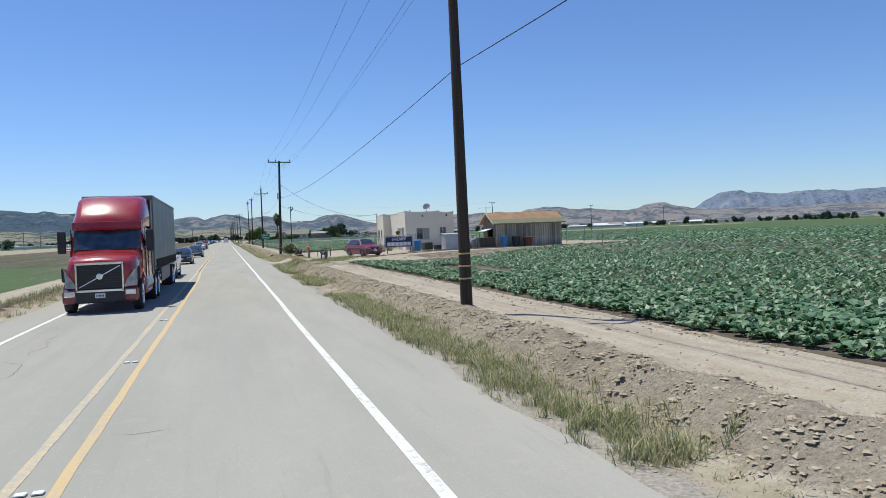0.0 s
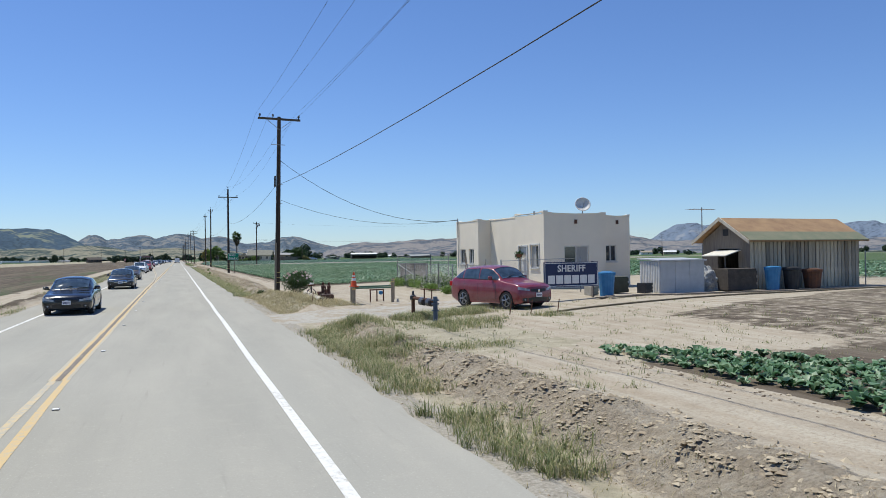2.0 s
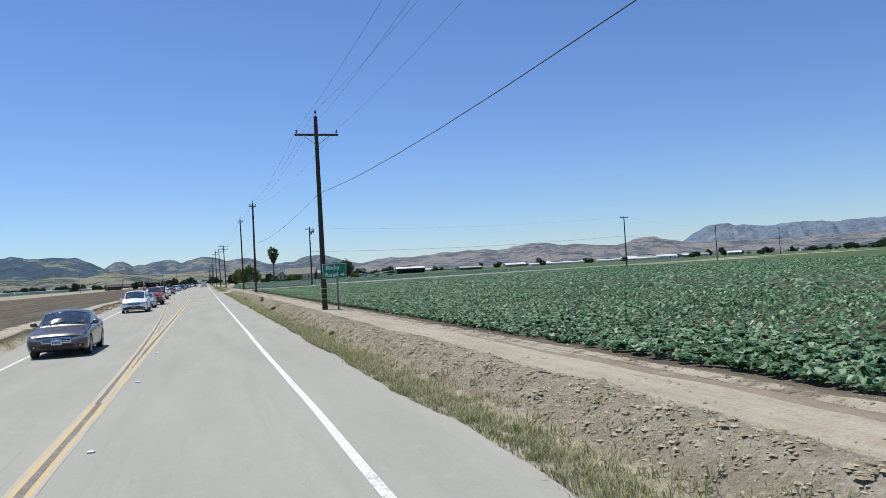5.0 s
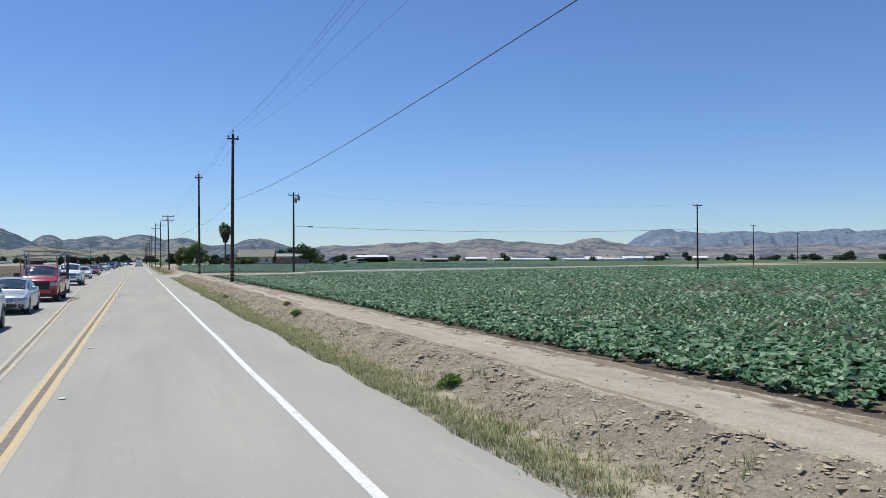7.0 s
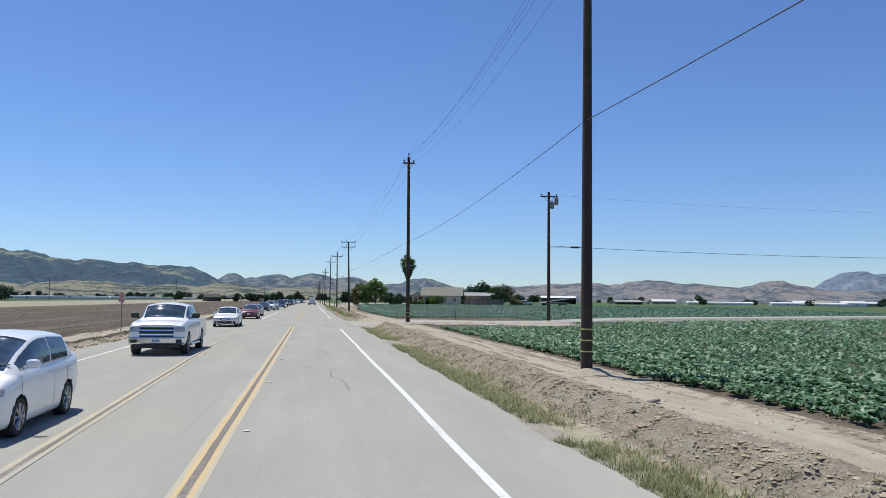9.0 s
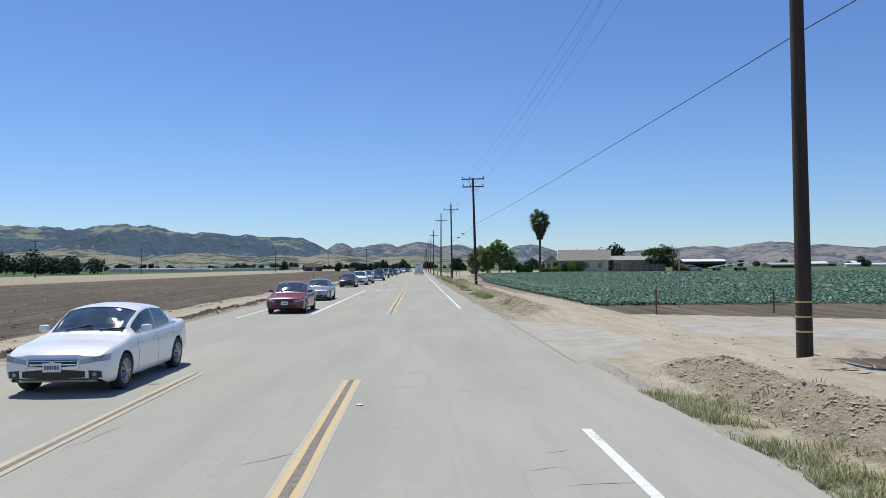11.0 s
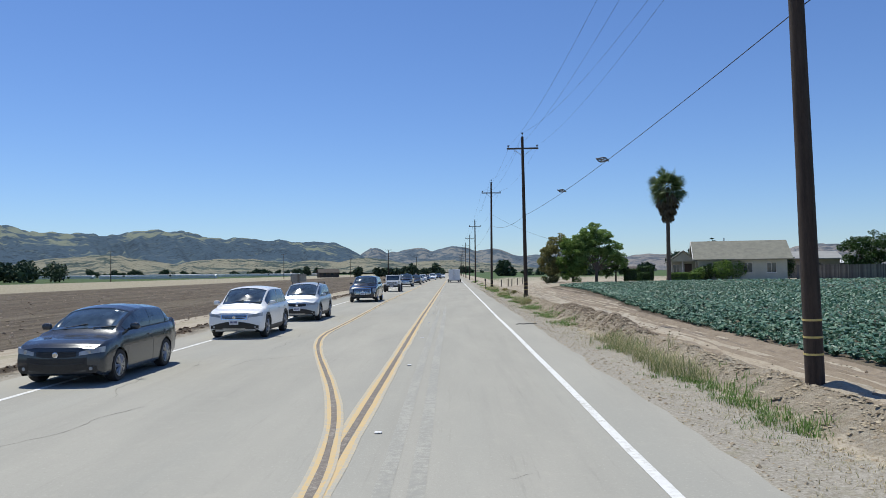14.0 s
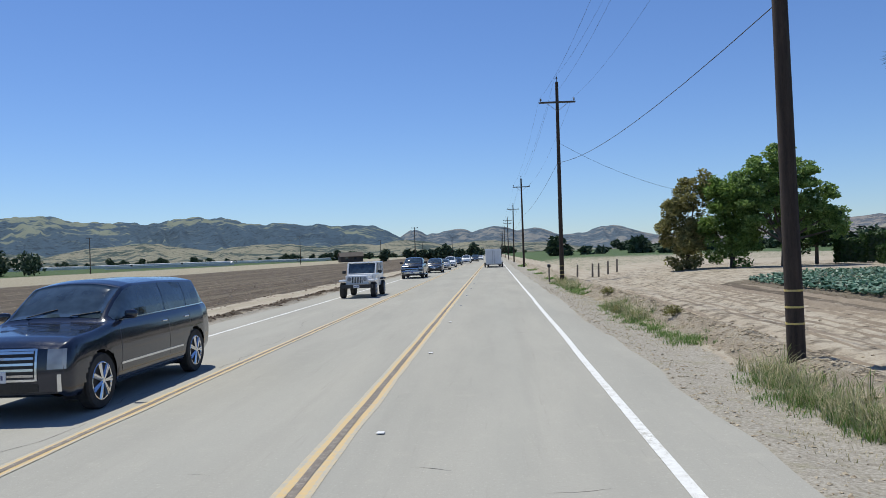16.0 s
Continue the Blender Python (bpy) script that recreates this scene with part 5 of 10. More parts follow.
def pickup(x, y, coat, label, length=5.8, rack=False, turn=0.0, chrome=True, name="pickup_truck"):
    """A crew-cab pickup with its nose at y."""
    L, W, H, hood, belt, cowl, r0, r1, tail, boot, wr, ride = PICKUP
    w = W / 2
    e = thing(name, pose(x, y, 0, 0, 0, turn), label, "pickup truck", "oncoming pickups")
    sh = Shell(PICKUP, end=tail + 0.03, plan=0.12, crown=0.035)
    sh.wb_f, sh.wb_r = 0.98, length - 1.25
    sh.skin(e, coat, (sh.wb_f,))
    sh.windows(e, (cowl + 0.12, 2.74, 3.66))
    # load bed: two walls with wheel cut-outs, tailgate and floor
    ra = wr * 1.14
    for s in (-1, 1):
        bm = bmesh.new()
        arc = [(sh.wb_r + ra * math.cos(t), wr + ra * math.sin(t)) for t in np.linspace(radians(170), radians(10), 18)]
        arc = [(yy, max(z, ride + 0.06)) for yy, z in arc]
        prism(bm, [(tail + 0.06, ride + 0.06), *arc, (length - 0.05, ride + 0.16), (length - 0.03, belt - 0.08), (length - 0.06, belt - 0.04), (tail + 0.06, belt - 0.04)], s * (w - 0.10), s * (w - 0.005), 'x')
        part("bed_side", bm, coat, e)
    bm = bmesh.new()
    box(bm, -w + 0.11, w - 0.11, tail + 0.06, length - 0.05, ride + 0.30, ride + 0.42)
    part("bed_floor", bm, M["black"], e)
    bm = bmesh.new()
    box(bm, -w + 0.11, w - 0.11, length - 0.11, length - 0.03, ride + 0.25, belt - 0.06, 0.02)
    part("tailgate", bm, coat, e)
    shine = M["chrome"] if chrome else M["black"]
    for s in (-1, 1):
        mirror_pod(e, s, w * 0.95, cowl + 0.40, belt + 0.02, M["black"], 1.45)
        for hy in (2.55, 3.45):
            bm = bmesh.new()
            xs = sh.side(hy, belt - 0.16)
            box(bm, s * xs - 0.01, s * xs + 0.032, hy - 0.1, hy + 0.1, belt - 0.18, belt - 0.14, 0.010)
            part("door_handle", bm, M["chrome"], e)
        for dy in (1.62, 2.75, tail - 0.12):
            sh.side_strip(e, "door_gap", s, [[(dy - 0.006, z), (dy + 0.006, z)] for z in np.linspace(ride + 0.10, belt - 0.03, 9)], M["grille"], 0.002, 0.006)
        bm = bmesh.new()
        rod(bm, (s * (w - 0.02), 1.6, ride - 0.03), (s * (w - 0.02), tail - 0.1, ride - 0.03), 0.045, sides=8)
        part("step_bar", bm, shine, e)
        lamp = sh.front_patch(e, "headlight", s * w * 0.62, s * w * 0.955, lambda q: hood - 0.37, lambda q: hood - 0.20, M["headlamp"], 0.012, 0.06, "clear headlight", 8)
        bm = bmesh.new()
        q = w * 0.74
        disc_ring(bm, (s * q, sh.front(q, hood - 0.28) + 0.01, hood - 0.28), (0, -1, 0), [(0, 0.055), (0.028, 0.05), (0.03, 0.02)], 12)
        part("bulb", bm, M["alloy"], lamp)
        bm = bmesh.new()
        box(bm, s * 0.80 - 0.10, s * 0.80 + 0.10, -0.04, 0.10, ride + 0.12, ride + 0.24, 0.02)
        part("fog_lamp", bm, M["grille"], e)
        for wy in (sh.wb_f, sh.wb_r):
            sh.arch(e, s, wy)
            wheel(e, s * (w - 0.002), wy, wr, 0.25, 6, "alloy" if chrome else "black")
    g = sh.front_patch(e, "grille", -0.60, 0.60, lambda q: hood - 0.60, lambda q: hood - 0.20, M["grille"], 0.008, 0.05, "", 11)
    for k in range(2):
        z0 = hood - 0.34 - k * 0.15
        sh.front_patch(g, "grille_bar", -0.60, 0.60, lambda q: z0, lambda q: z0 + 0.055, shine, 0.035, 0.04, "", 11, 3)
    bm = bmesh.new()
    loft(bm, [[(xx, yy + dy, z) for dy, z in ((0.0, ride + 0.07), (-0.03, ride + 0.12), (-0.03, ride + 0.28), (0.0, ride + 0.33), (0.14, ride + 0.33), (0.14, ride + 0.07))] for xx in np.linspace(-w * 0.97, w * 0.97, 13) for yy in (0.16 * (abs(xx) / w) ** 2.4 - 0.02,)])
    part("bumper", bm, M["chrome"] if chrome else coat, e)
    bm = bmesh.new()
    box(bm, -0.80, 0.80, 0.05, 0.25, ride - 0.08, ride + 0.08, 0.03)
    part("air_dam", bm, M["black"], e)
    number_plate(e, -0.052, ride + 0.20)
    if rack:
        def bar(name, p, q, r, mat="alloy"):
            bm = bmesh.new()
            rod(bm, p, q, r, sides=6)
            part(name, bm, M[mat], e)
        for s in (-1, 1):
            for yy in (tail + 0.15, length - 0.2):
                bar("rack_post", (s * 0.95, yy, belt), (s * 1.05, yy, 2.75), 0.035)
            for zz in (1.5, 1.9, 2.3, 2.7):
                bar("rack_rail", (s * 1.03, tail + 0.1, zz), (s * 1.03, length - 0.15, zz), 0.03)
            for k in range(4):
                yy = tail + 0.45 + 0.35 * k
                bar("rack_pole", (s * 1.09, yy, belt - 0.2), (s * 1.09, yy, 2.5), 0.03, "black")
            bar("roof_rail", (s * 0.85, 0.9, 2.45), (s * 0.95, tail + 0.15, 2.7), 0.03)
            bar("rack_brace", (s * 0.85, 0.9, 2.45), (s * 0.9, 1.5, belt), 0.03)
        for yy in (0.9, 2.2, tail + 0.15, length - 0.2):
            zz = 2.45 if yy < tail else 2.7
            bar("rack_bow", (-1.03, yy, zz), (1.03, yy, zz), 0.03)
    return e


def jeep(x, y, coat, label):
    """A boxy off-road car with its nose at y."""
    e = thing("offroad_car", pose(x, y, 0), label, "car", "oncoming cars")
    bm = bmesh.new()
    box(bm, -0.62, 0.62, 0.25, 1.5, 0.62, 1.18, 0.05)
    part("bonnet", bm, coat, e)
    bm = bmesh.new()
    box(bm, -0.80, 0.80, 1.45, 4.30, 0.55, 1.25, 0.05)
    part("tub", bm, coat, e)
    bm = bmesh.new()
    prism(bm, [(1.62, 1.24), (4.22, 1.24), (4.15, 1.80), (1.98, 1.82)], -0.74, 0.74, 'x')
    part("window_glass", bm, M["glass"], e, "dark glass with sky blue mixed into its colour")
    bm = bmesh.new()
    box(bm, -0.77, 0.77, 1.90, 4.25, 1.79, 1.86, 0.03)
    part("hard_top", bm, coat, e)
    for s in (-1, 1):
        for yy0, yy1 in ((1.60, 1.95), (2.85, 2.85), (3.65, 3.65), (4.22, 4.18)):
            bm = bmesh.new()
            rod(bm, (s * 0.755, yy0, 1.22), (s * 0.755, yy1, 1.82), 0.045, sides=6)
            part("pillar", bm, coat, e)
        for wy in (0.62, 3.55):
            bm = bmesh.new()
            box(bm, min(s * 0.60, s * 0.95), max(s * 0.60, s * 0.95), wy - 0.55, wy + 0.58, 0.86, 0.96, 0.03)
            part("fender", bm, M["black"] if wy > 1 else coat, e)
            wheel(e, s * 0.94, wy, 0.41, 0.26, 5, "alloy")
        bm = bmesh.new()
        disc_ring(bm, (s * 0.42, 0.25, 0.99), (0, -1, 0), [(0, 0.11), (0.03, 0.11), (0.05, 0.06)], 16)
        part("headlight", bm, M["headlamp"], e, "round clear headlight")
        bm = bmesh.new()
        box(bm, s * 0.98 - 0.1, s * 0.98 + 0.1, 1.75, 1.85, 1.25, 1.42, 0.03)
        part("door_mirror", bm, M["black"], e)
    for k in range(7):
        bm = bmesh.new()
        box(bm, -0.27 + k * 0.085, -0.27 + k * 0.085 + 0.042, 0.235, 0.27, 0.80, 1.10)
        part("grille_slot", bm, M["grille"], e)
    bm = bmesh.new()
    box(bm, -0.85, 0.85, -0.02, 0.22, 0.52, 0.72, 0.03)
    part("bumper", bm, M["black"], e)
    number_plate(e, -0.022, 0.62)
    return e


P = {k: paint("paint_" + k, c, r, d, m) for k, c, r, d, m in (
    ("white", (0.80, 0.80, 0.79), 0.25, 0.10, 0.0), ("black", (0.008, 0.010, 0.016), 0.12, 0.03, 0.0), ("navy", (0.008, 0.013, 0.030), 0.10, 0.03, 0.1),
    ("taupe", (0.085, 0.070, 0.070), 0.25, 0.25, 0.5), ("red", (0.36, 0.012, 0.016), 0.22, 0.12, 0.0), ("silver", (0.42, 0.43, 0.43), 0.25, 0.15, 0.7),
    ("grey", (0.036, 0.042, 0.050), 0.16, 0.05, 0.3), ("maroon", (0.19, 0.010, 0.022), 0.25, 0.16, 0.0), ("pale", (0.42, 0.46, 0.50), 0.28, 0.15, 0.35), ("dark", (0.022, 0.024, 0.028), 0.15, 0.06, 0.2))}

pickup(-5.45, 49.4, P["white"], "white crew-cab pickup with chrome grille on the road")
car(-5.55, 75.6, SEDAN, P["black"], "glossy black four-door sedan driving in the far lane", chrome_grille=False)
car(-5.40, 102.6, SEDAN, P["dark"], "dark grey four-door sedan driving in the far lane")
car(-6.15, 129.2, SEDAN, P["taupe"], "dusty taupe four-door sedan driving in the far lane", spokes=7)
car(-7.05, 168.0, VAN, P["white"], "white minivan driving in the far lane", dark_trim=True)
car(-7.05, 178.5, SEDAN, P["pale"], "light silver sedan behind the white minivan")
pickup(-6.95, 188.6, P["red"], "red work pickup carrying an aluminium glass rack", rack=True, chrome=False)
car(-7.35, 200.2, MINI, P["white"], "small white hatchback behind the red pickup", spokes=8, chrome_grille=True)
pickup(-7.70, 217.6, P["white"], "white crew-cab pickup following a small hatchback")
car(-8.35, 246.0, SEDAN, P["white"], "white four-door sedan driving in the far lane", spokes=9)
car(-8.40, 268.5, SEDAN, P["maroon"], "dark red sedan following a white sedan", chrome_grille=False)
car(-8.85, 282.3, COUPE, P["silver"], "silver two-door coupe with black rims", rim="black", spokes=10)
car(-9.80, 315.0, HATCH, P["grey"], "dark grey hatchback with open-mouthed front bumper", spokes=10, chrome_grille=False, mouth=True)
car(-9.35, 325.4, SUV, P["white"], "white crossover with black lower trim", dark_trim=True)
car(-9.10, 334.3, SUV, P["pale"], "silver crossover with roof rails and black bumper", dark_trim=True, rails=True, spokes=5, chrome_grille=False)
car(-8.65, 355.4, BIGSUV, P["navy"], "large black luxury SUV with broad chrome grille", rim="chrome", spokes=7)
jeep(-8.85, 384.2, P["white"], "white boxy off-road car with slotted grille")
pickup(-9.15, 413.5, P["black"], "black and white pickup with crosshair grille")
for yy, kk, pp, tt in ((432, SUV, "dark", "dark crossover in the line of oncoming traffic"), (447, SEDAN, "silver", "silver sedan in the line of oncoming traffic"), (463, SUV, "white", "white crossover in the line of oncoming traffic"),
                       (482, SEDAN, "black", "black sedan in the line of oncoming traffic"), (505, VAN, "white", "white van in the line of oncoming traffic"), (530, SUV, "grey", "grey crossover in the line of oncoming traffic"), (560, SEDAN, "white", "white sedan in the line of oncoming traffic")):
    car(-8.6 + 3.0 * float(smooth(470, 560, yy)), yy, kk, P[pp], tt)
# the parked red car by the house
retro = car(0, 0, PT, P["maroon"], "dusty red retro hatchback parked on the dirt yard", spokes=5, chrome_grille=False)
retro.matrix_world = pose(10.35, 66.6, float(gz(9.6, 67.6)), 0, 0, 19) @ Matrix.Scale(0.94, 4)
tagged(retro, group="parked car")

# ---------------------------------------------------------------- the red lorry and the trailer ahead
def semi_truck(x, y):
    """A red long-nosed tractor with a curtain-sided semitrailer, nose at y."""
    e = thing("semi_truck", pose(x, y, 0), "red long-nosed tractor pulling a grey-green curtain-sided semitrailer", "truck")
    red = P["red"]
    bm = bmesh.new()

    def hood(yy, zb, zt, w):
        return mirror_ring([(0, zb), (w, zb), (w * 1.0, zt - 0.35), (w * 0.93, zt - 0.10), (w * 0.78, zt), (0, zt + 0.05)], yy)
    loft(bm, [hood(0.05, 0.55, 1.62, 0.86), hood(0.20, 0.50, 1.75, 1.02), hood(0.9, 0.55, 1.88, 1.10), hood(1.75, 0.60, 2.02, 1.14)])
    part("bonnet", bm, red, e, smooth=True)
    bm = bmesh.new()

    def shell(yy, zt, w, wt):
        return mirror_ring([(0, 0.75), (w, 0.75), (w, 2.0), (wt, zt - 0.2), (wt * 0.9, zt - 0.03), (0, zt)], yy)
    loft(bm, [shell(1.75, 2.05, 1.16, 1.12), shell(2.35, 2.92, 1.20, 1.08), shell(2.45, 2.98, 1.20, 1.10), shell(4.6, 3.0, 1.22, 1.16)])
    part("cab", bm, red, e)
    bm = bmesh.new()

    def fair(yy, zb, zt, w, wt):
        return mirror_ring([(0, zb), (w, zb), (w, zb + (zt - zb) * 0.4), (wt, zt - 0.08), (wt * 0.85, zt), (0, zt + 0.03)], yy)
    loft(bm, [fair(2.05, 2.80, 2.98, 1.04, 1.0), fair(2.35, 2.82, 3.30, 1.14, 1.0), fair(3.1, 2.85, 3.86, 1.20, 1.05), fair(3.9, 2.85, 3.98, 1.22, 1.14), fair(4.6, 2.85, 3.98, 1.22, 1.16)])
    part("roof_fairing", bm, red, e, smooth=True)
    bm = bmesh.new()
    loft(bm, [[(s * w, yy, z) for s, z, yy in ((-1, 2.06, 1.70), (1, 2.06, 1.70), (1, 2.76, 2.16), (-1, 2.76, 2.16))] for w in (1.06,)] + [[(s * 1.06, yy, z) for s, z, yy in ((-1, 2.06, 1.90), (1, 2.06, 1.90), (1, 2.76, 2.36), (-1, 2.76, 2.36))]])
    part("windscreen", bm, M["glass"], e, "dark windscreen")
    for s in (-1, 1):
        bm = bmesh.new()
        box(bm, min(s * 1.19, s * 1.215), max(s * 1.19, s * 1.215), 2.3, 3.1, 2.02, 2.66, 0.02)
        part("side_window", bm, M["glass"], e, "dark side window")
        bm = bmesh.new()
        box(bm, s * 1.42 - 0.13, s * 1.42 + 0.13, 1.72, 1.90, 1.95, 2.72, 0.04)
        m_ = part("mirror", bm, M["black"], e)
        bm = bmesh.new()
        for zz in (2.1, 2.6):
            rod(bm, (s * 1.16, 1.95, zz), (s * 1.40, 1.85, zz), 0.025, sides=6)
        part("mirror_arm", bm, M["chrome"], m_)
        bm = bmesh.new()
        loft(bm, [[(s * a_, yy, z) for a_, z in ((0.70, 0.82), (1.02, 0.86), (1.06, 1.40), (0.84, 1.12))] for yy in (0.03,)] + [[(s * a_, 0.30, z) for a_, z in ((0.76, 0.82), (1.10, 0.86), (1.12, 1.46), (0.88, 1.14))]])
        part("headlight", bm, M["headlamp"], e, "tall slanted headlight")
        bm = bmesh.new()
        box(bm, min(s * 0.70, s * 1.14), max(s * 0.70, s * 1.14), -0.05, 0.5, 0.34, 0.80, 0.08)
        part("bumper_corner", bm, P["maroon"], e)
        bm = bmesh.new()
        box(bm, s * 0.92 - 0.17, s * 0.92 + 0.17, -0.062, 0.0, 0.56, 0.76, 0.03)
        part("fog_lamp", bm, M["chrome"], e)
        bm = bmesh.new()
        loft(bm, [[(s * a_, yy, z) for a_, z in ((0.95, 1.12), (1.20, 1.10), (1.20, 1.20), (0.95, 1.25))] for yy in (0.45,)] + [[(s * a_, 0.98, z) for a_, z in ((0.95, 1.32), (1.23, 1.28), (1.23, 1.38), (0.95, 1.46))]] + [[(s * a_, 1.75, z) for a_, z in ((0.95, 1.05), (1.22, 1.0), (1.22, 1.12), (0.95, 1.20))]])
        part("wheel_fender", bm, red, e)
        bm = bmesh.new()
        disc_ring(bm, (s * 0.95, 2.2, 0.80), (0, 1, 0), [(0, 0.28), (0.03, 0.33), (1.9, 0.33), (1.93, 0.28)], 18)
        part("fuel_tank", bm, M["alloy"], e, "round aluminium fuel tank")
        bm = bmesh.new()
        box(bm, min(s * 1.0, s * 1.2), max(s * 1.0, s * 1.2), 2.2, 4.5, 0.42, 1.0, 0.05)
        part("side_skirt", bm, red, e)
        bm = bmesh.new()
        box(bm, min(s * 1.15, s * 1.24), max(s * 1.15, s * 1.24), 4.3, 5.0, 1.0, 3.9, 0.03)
        part("side_extender", bm, M["grille"], e)
        wheel(e, s * 1.20, 0.98, 0.52, 0.30, 10, "chrome")
        for wy in (5.4, 6.7, 15.3, 16.5):
            wheel(e, s * 1.24, wy, 0.52, 0.55, 10, "chrome")
            bm = bmesh.new()
            box(bm, min(s * 0.70, s * 1.24), max(s * 0.70, s * 1.24), wy + 0.62, wy + 0.64, 0.35, 1.0)
            part("mud_flap", bm, M["black"], e)
    bm = bmesh.new()
    box(bm, -0.68, 0.68, -0.02, 0.22, 0.78, 1.60, 0.05)
    g = part("grille", bm, M["grille"], e)
    bm = bmesh.new()
    for xx in (-0.70, 0.70):
        box(bm, xx - 0.03, xx + 0.03, -0.05, 0.05, 0.72, 1.62, 0.01)
    for zz in (0.74, 1.62):
        box(bm, -0.73, 0.73, -0.05, 0.05, zz - 0.04, zz + 0.04, 0.01)
    part("grille_frame", bm, M["chrome"], g)
    bm = bmesh.new()
    rod(bm, (-0.62, -0.04, 0.86), (0.62, -0.04, 1.54), 0.022, sides=6)
    disc_ring(bm, (0, -0.02, 1.20), (0, -1, 0), [(0, 0.10), (0.04, 0.10), (0.045, 0.06)], 16)
    part("grille_badge", bm, M["chrome"], g)
    bm = bmesh.new()
    for k in range(9):
        box(bm, -0.66, 0.66, -0.03, -0.015, 0.84 + k * 0.08, 0.86 + k * 0.08)
    part("grille_mesh", bm, M["black"], g)
    bm = bmesh.new()
    box(bm, -0.74, 0.74, -0.06, 0.4, 0.34, 0.72, 0.05)
    part("bumper", bm, M["black"], e)
    number_plate(e, -0.065, 0.58)
    for k in range(5):
        bm = bmesh.new()
        box(bm, -0.66 + 0.33 * k - 0.06, -0.66 + 0.33 * k + 0.06, 2.12, 2.2, 2.96, 3.01, 0.01)
        part("marker_lamp", bm, M["band"], e)
    bm = bmesh.new()
    loft(bm, [[(xx, 1.98 + 0.16 * (abs(xx) / 1.12) ** 2 + dy, z) for dy, z in ((0.0, 2.74), (-0.05, 2.80), (0.0, 3.02), (0.25, 3.06), (0.3, 2.74))] for xx in np.linspace(-1.12, 1.12, 13)])
    part("sun_visor", bm, red, e, "painted brow over the windscreen", smooth=False)
    for s in (-1, 1):
        for k, zz in enumerate((0.50, 0.82)):
            bm = bmesh.new()
            box(bm, min(s * 1.19, s * 1.25), max(s * 1.19, s * 1.25), 2.35, 2.95, zz, zz + 0.07, 0.015)
            part("cab_step", bm, M["alloy"], e)
        for yy in (2.28, 3.16):
            bm = bmesh.new()
            box(bm, min(s * 1.20, s * 1.226), max(s * 1.20, s * 1.226), yy, yy + 0.014, 1.02, 2.78)
            part("door_gap", bm, M["grille"], e)
        bm = bmesh.new()
        box(bm, min(s * 1.215, s * 1.245), max(s * 1.215, s * 1.245), 2.95, 3.12, 1.60, 1.65, 0.01)
        part("door_handle", bm, M["chrome"], e)
        bm = bmesh.new()
        loft(bm, [[(s * a_, yy, z) for a_, z in ((1.10, 1.02), (1.19, 1.06), (1.19, 1.50), (1.06, 1.40))] for yy in (0.32, 0.62)])
        part("lamp_pod", bm, M["black"], e)
    bm = bmesh.new()
    for s in (-1, 1):
        box(bm, s * 0.45 - 0.06, s * 0.45 + 0.06, 1.2, 17.4, 0.72, 0.98)
    part("chassis", bm, M["black"], e)
    curtain = worn("curtain_tarp", (0.085, 0.120, 0.122), (0.135, 0.170, 0.170), 0.8, 25, 0.45, 0, 0.3, 0.02, (1, 0.3, 2))
    frame_m = worn("trailer_frame", (0.22, 0.22, 0.21), (0.13, 0.13, 0.13), 3, 30, 0.55, 0.3)
    bm = bmesh.new()
    box(bm, -1.26, 1.26, 5.15, 17.7, 1.15, 1.34, 0.02)
    part("trailer_deck", bm, frame_m, e)
    bm = bmesh.new()
    box(bm, -1.28, 1.28, 5.10, 5.22, 1.2, 4.08, 0.03)
    part("headboard", bm, frame_m, e)
    bm = bmesh.new()
    box(bm, -1.28, 1.28, 5.12, 17.72, 3.98, 4.10, 0.03)
    part("trailer_roof", bm, frame_m, e)
    bm = bmesh.new()
    box(bm, -1.26, 1.26, 17.62, 17.72, 1.3, 4.0, 0.02)
    part("rear_door", bm, frame_m, e)
    for s in (-1, 1):
        # a gently rippled tarpaulin
        ny, nz = 84, 7
        vv = []
        for i_ in range(ny):
            for k in range(nz):
                yy = 5.25 + 12.35 * i_ / (ny - 1)
                vv.append((s * (1.262 + 0.012 * math.sin(yy * 2.6) + 0.008 * math.sin(yy * 7.1 + k)), yy, 1.32 + 2.66 * k / (nz - 1)))
        ff = [(i_ * nz + k, (i_ + 1) * nz + k, (i_ + 1) * nz + k + 1, i_ * nz + k + 1) for i_ in range(ny - 1) for k in range(nz - 1)]
        c_ = mesh_ob("curtain", vv, ff, curtain, True)
        c_.parent = e
        c_["label"] = "grey-green tarpaulin curtain"
        for k in range(22):
            yy = 5.5 + k * 0.56
            bm = bmesh.new()
            rod(bm, (s * 1.285, yy, 1.56), (s * 1.285, yy + 0.12, 1.18), 0.02, sides=4)
            rod(bm, (s * 1.285, yy + 0.24, 1.56), (s * 1.285, yy + 0.12, 1.18), 0.02, sides=4)
            part("strap", bm, M["black"], e)
        bm = bmesh.new()
        rod(bm, (s * 0.75, 8.0, 0.25), (s * 0.75, 8.0, 1.15), 0.06, sides=8)
        part("landing_leg", bm, M["steel"], e)
        bm = bmesh.new()
        box(bm, min(s * 1.15, s * 1.2), max(s * 1.15, s * 1.2), 9, 14, 0.5, 1.12, 0.02)
        part("trailer_skirt", bm, frame_m, e)
    return e


semi_truck(-5.38, 29.2)
bpy.data.objects["semi_truck"].matrix_world = pose(-5.42, 29.4, 0) @ Matrix.Scale(0.95, 4)


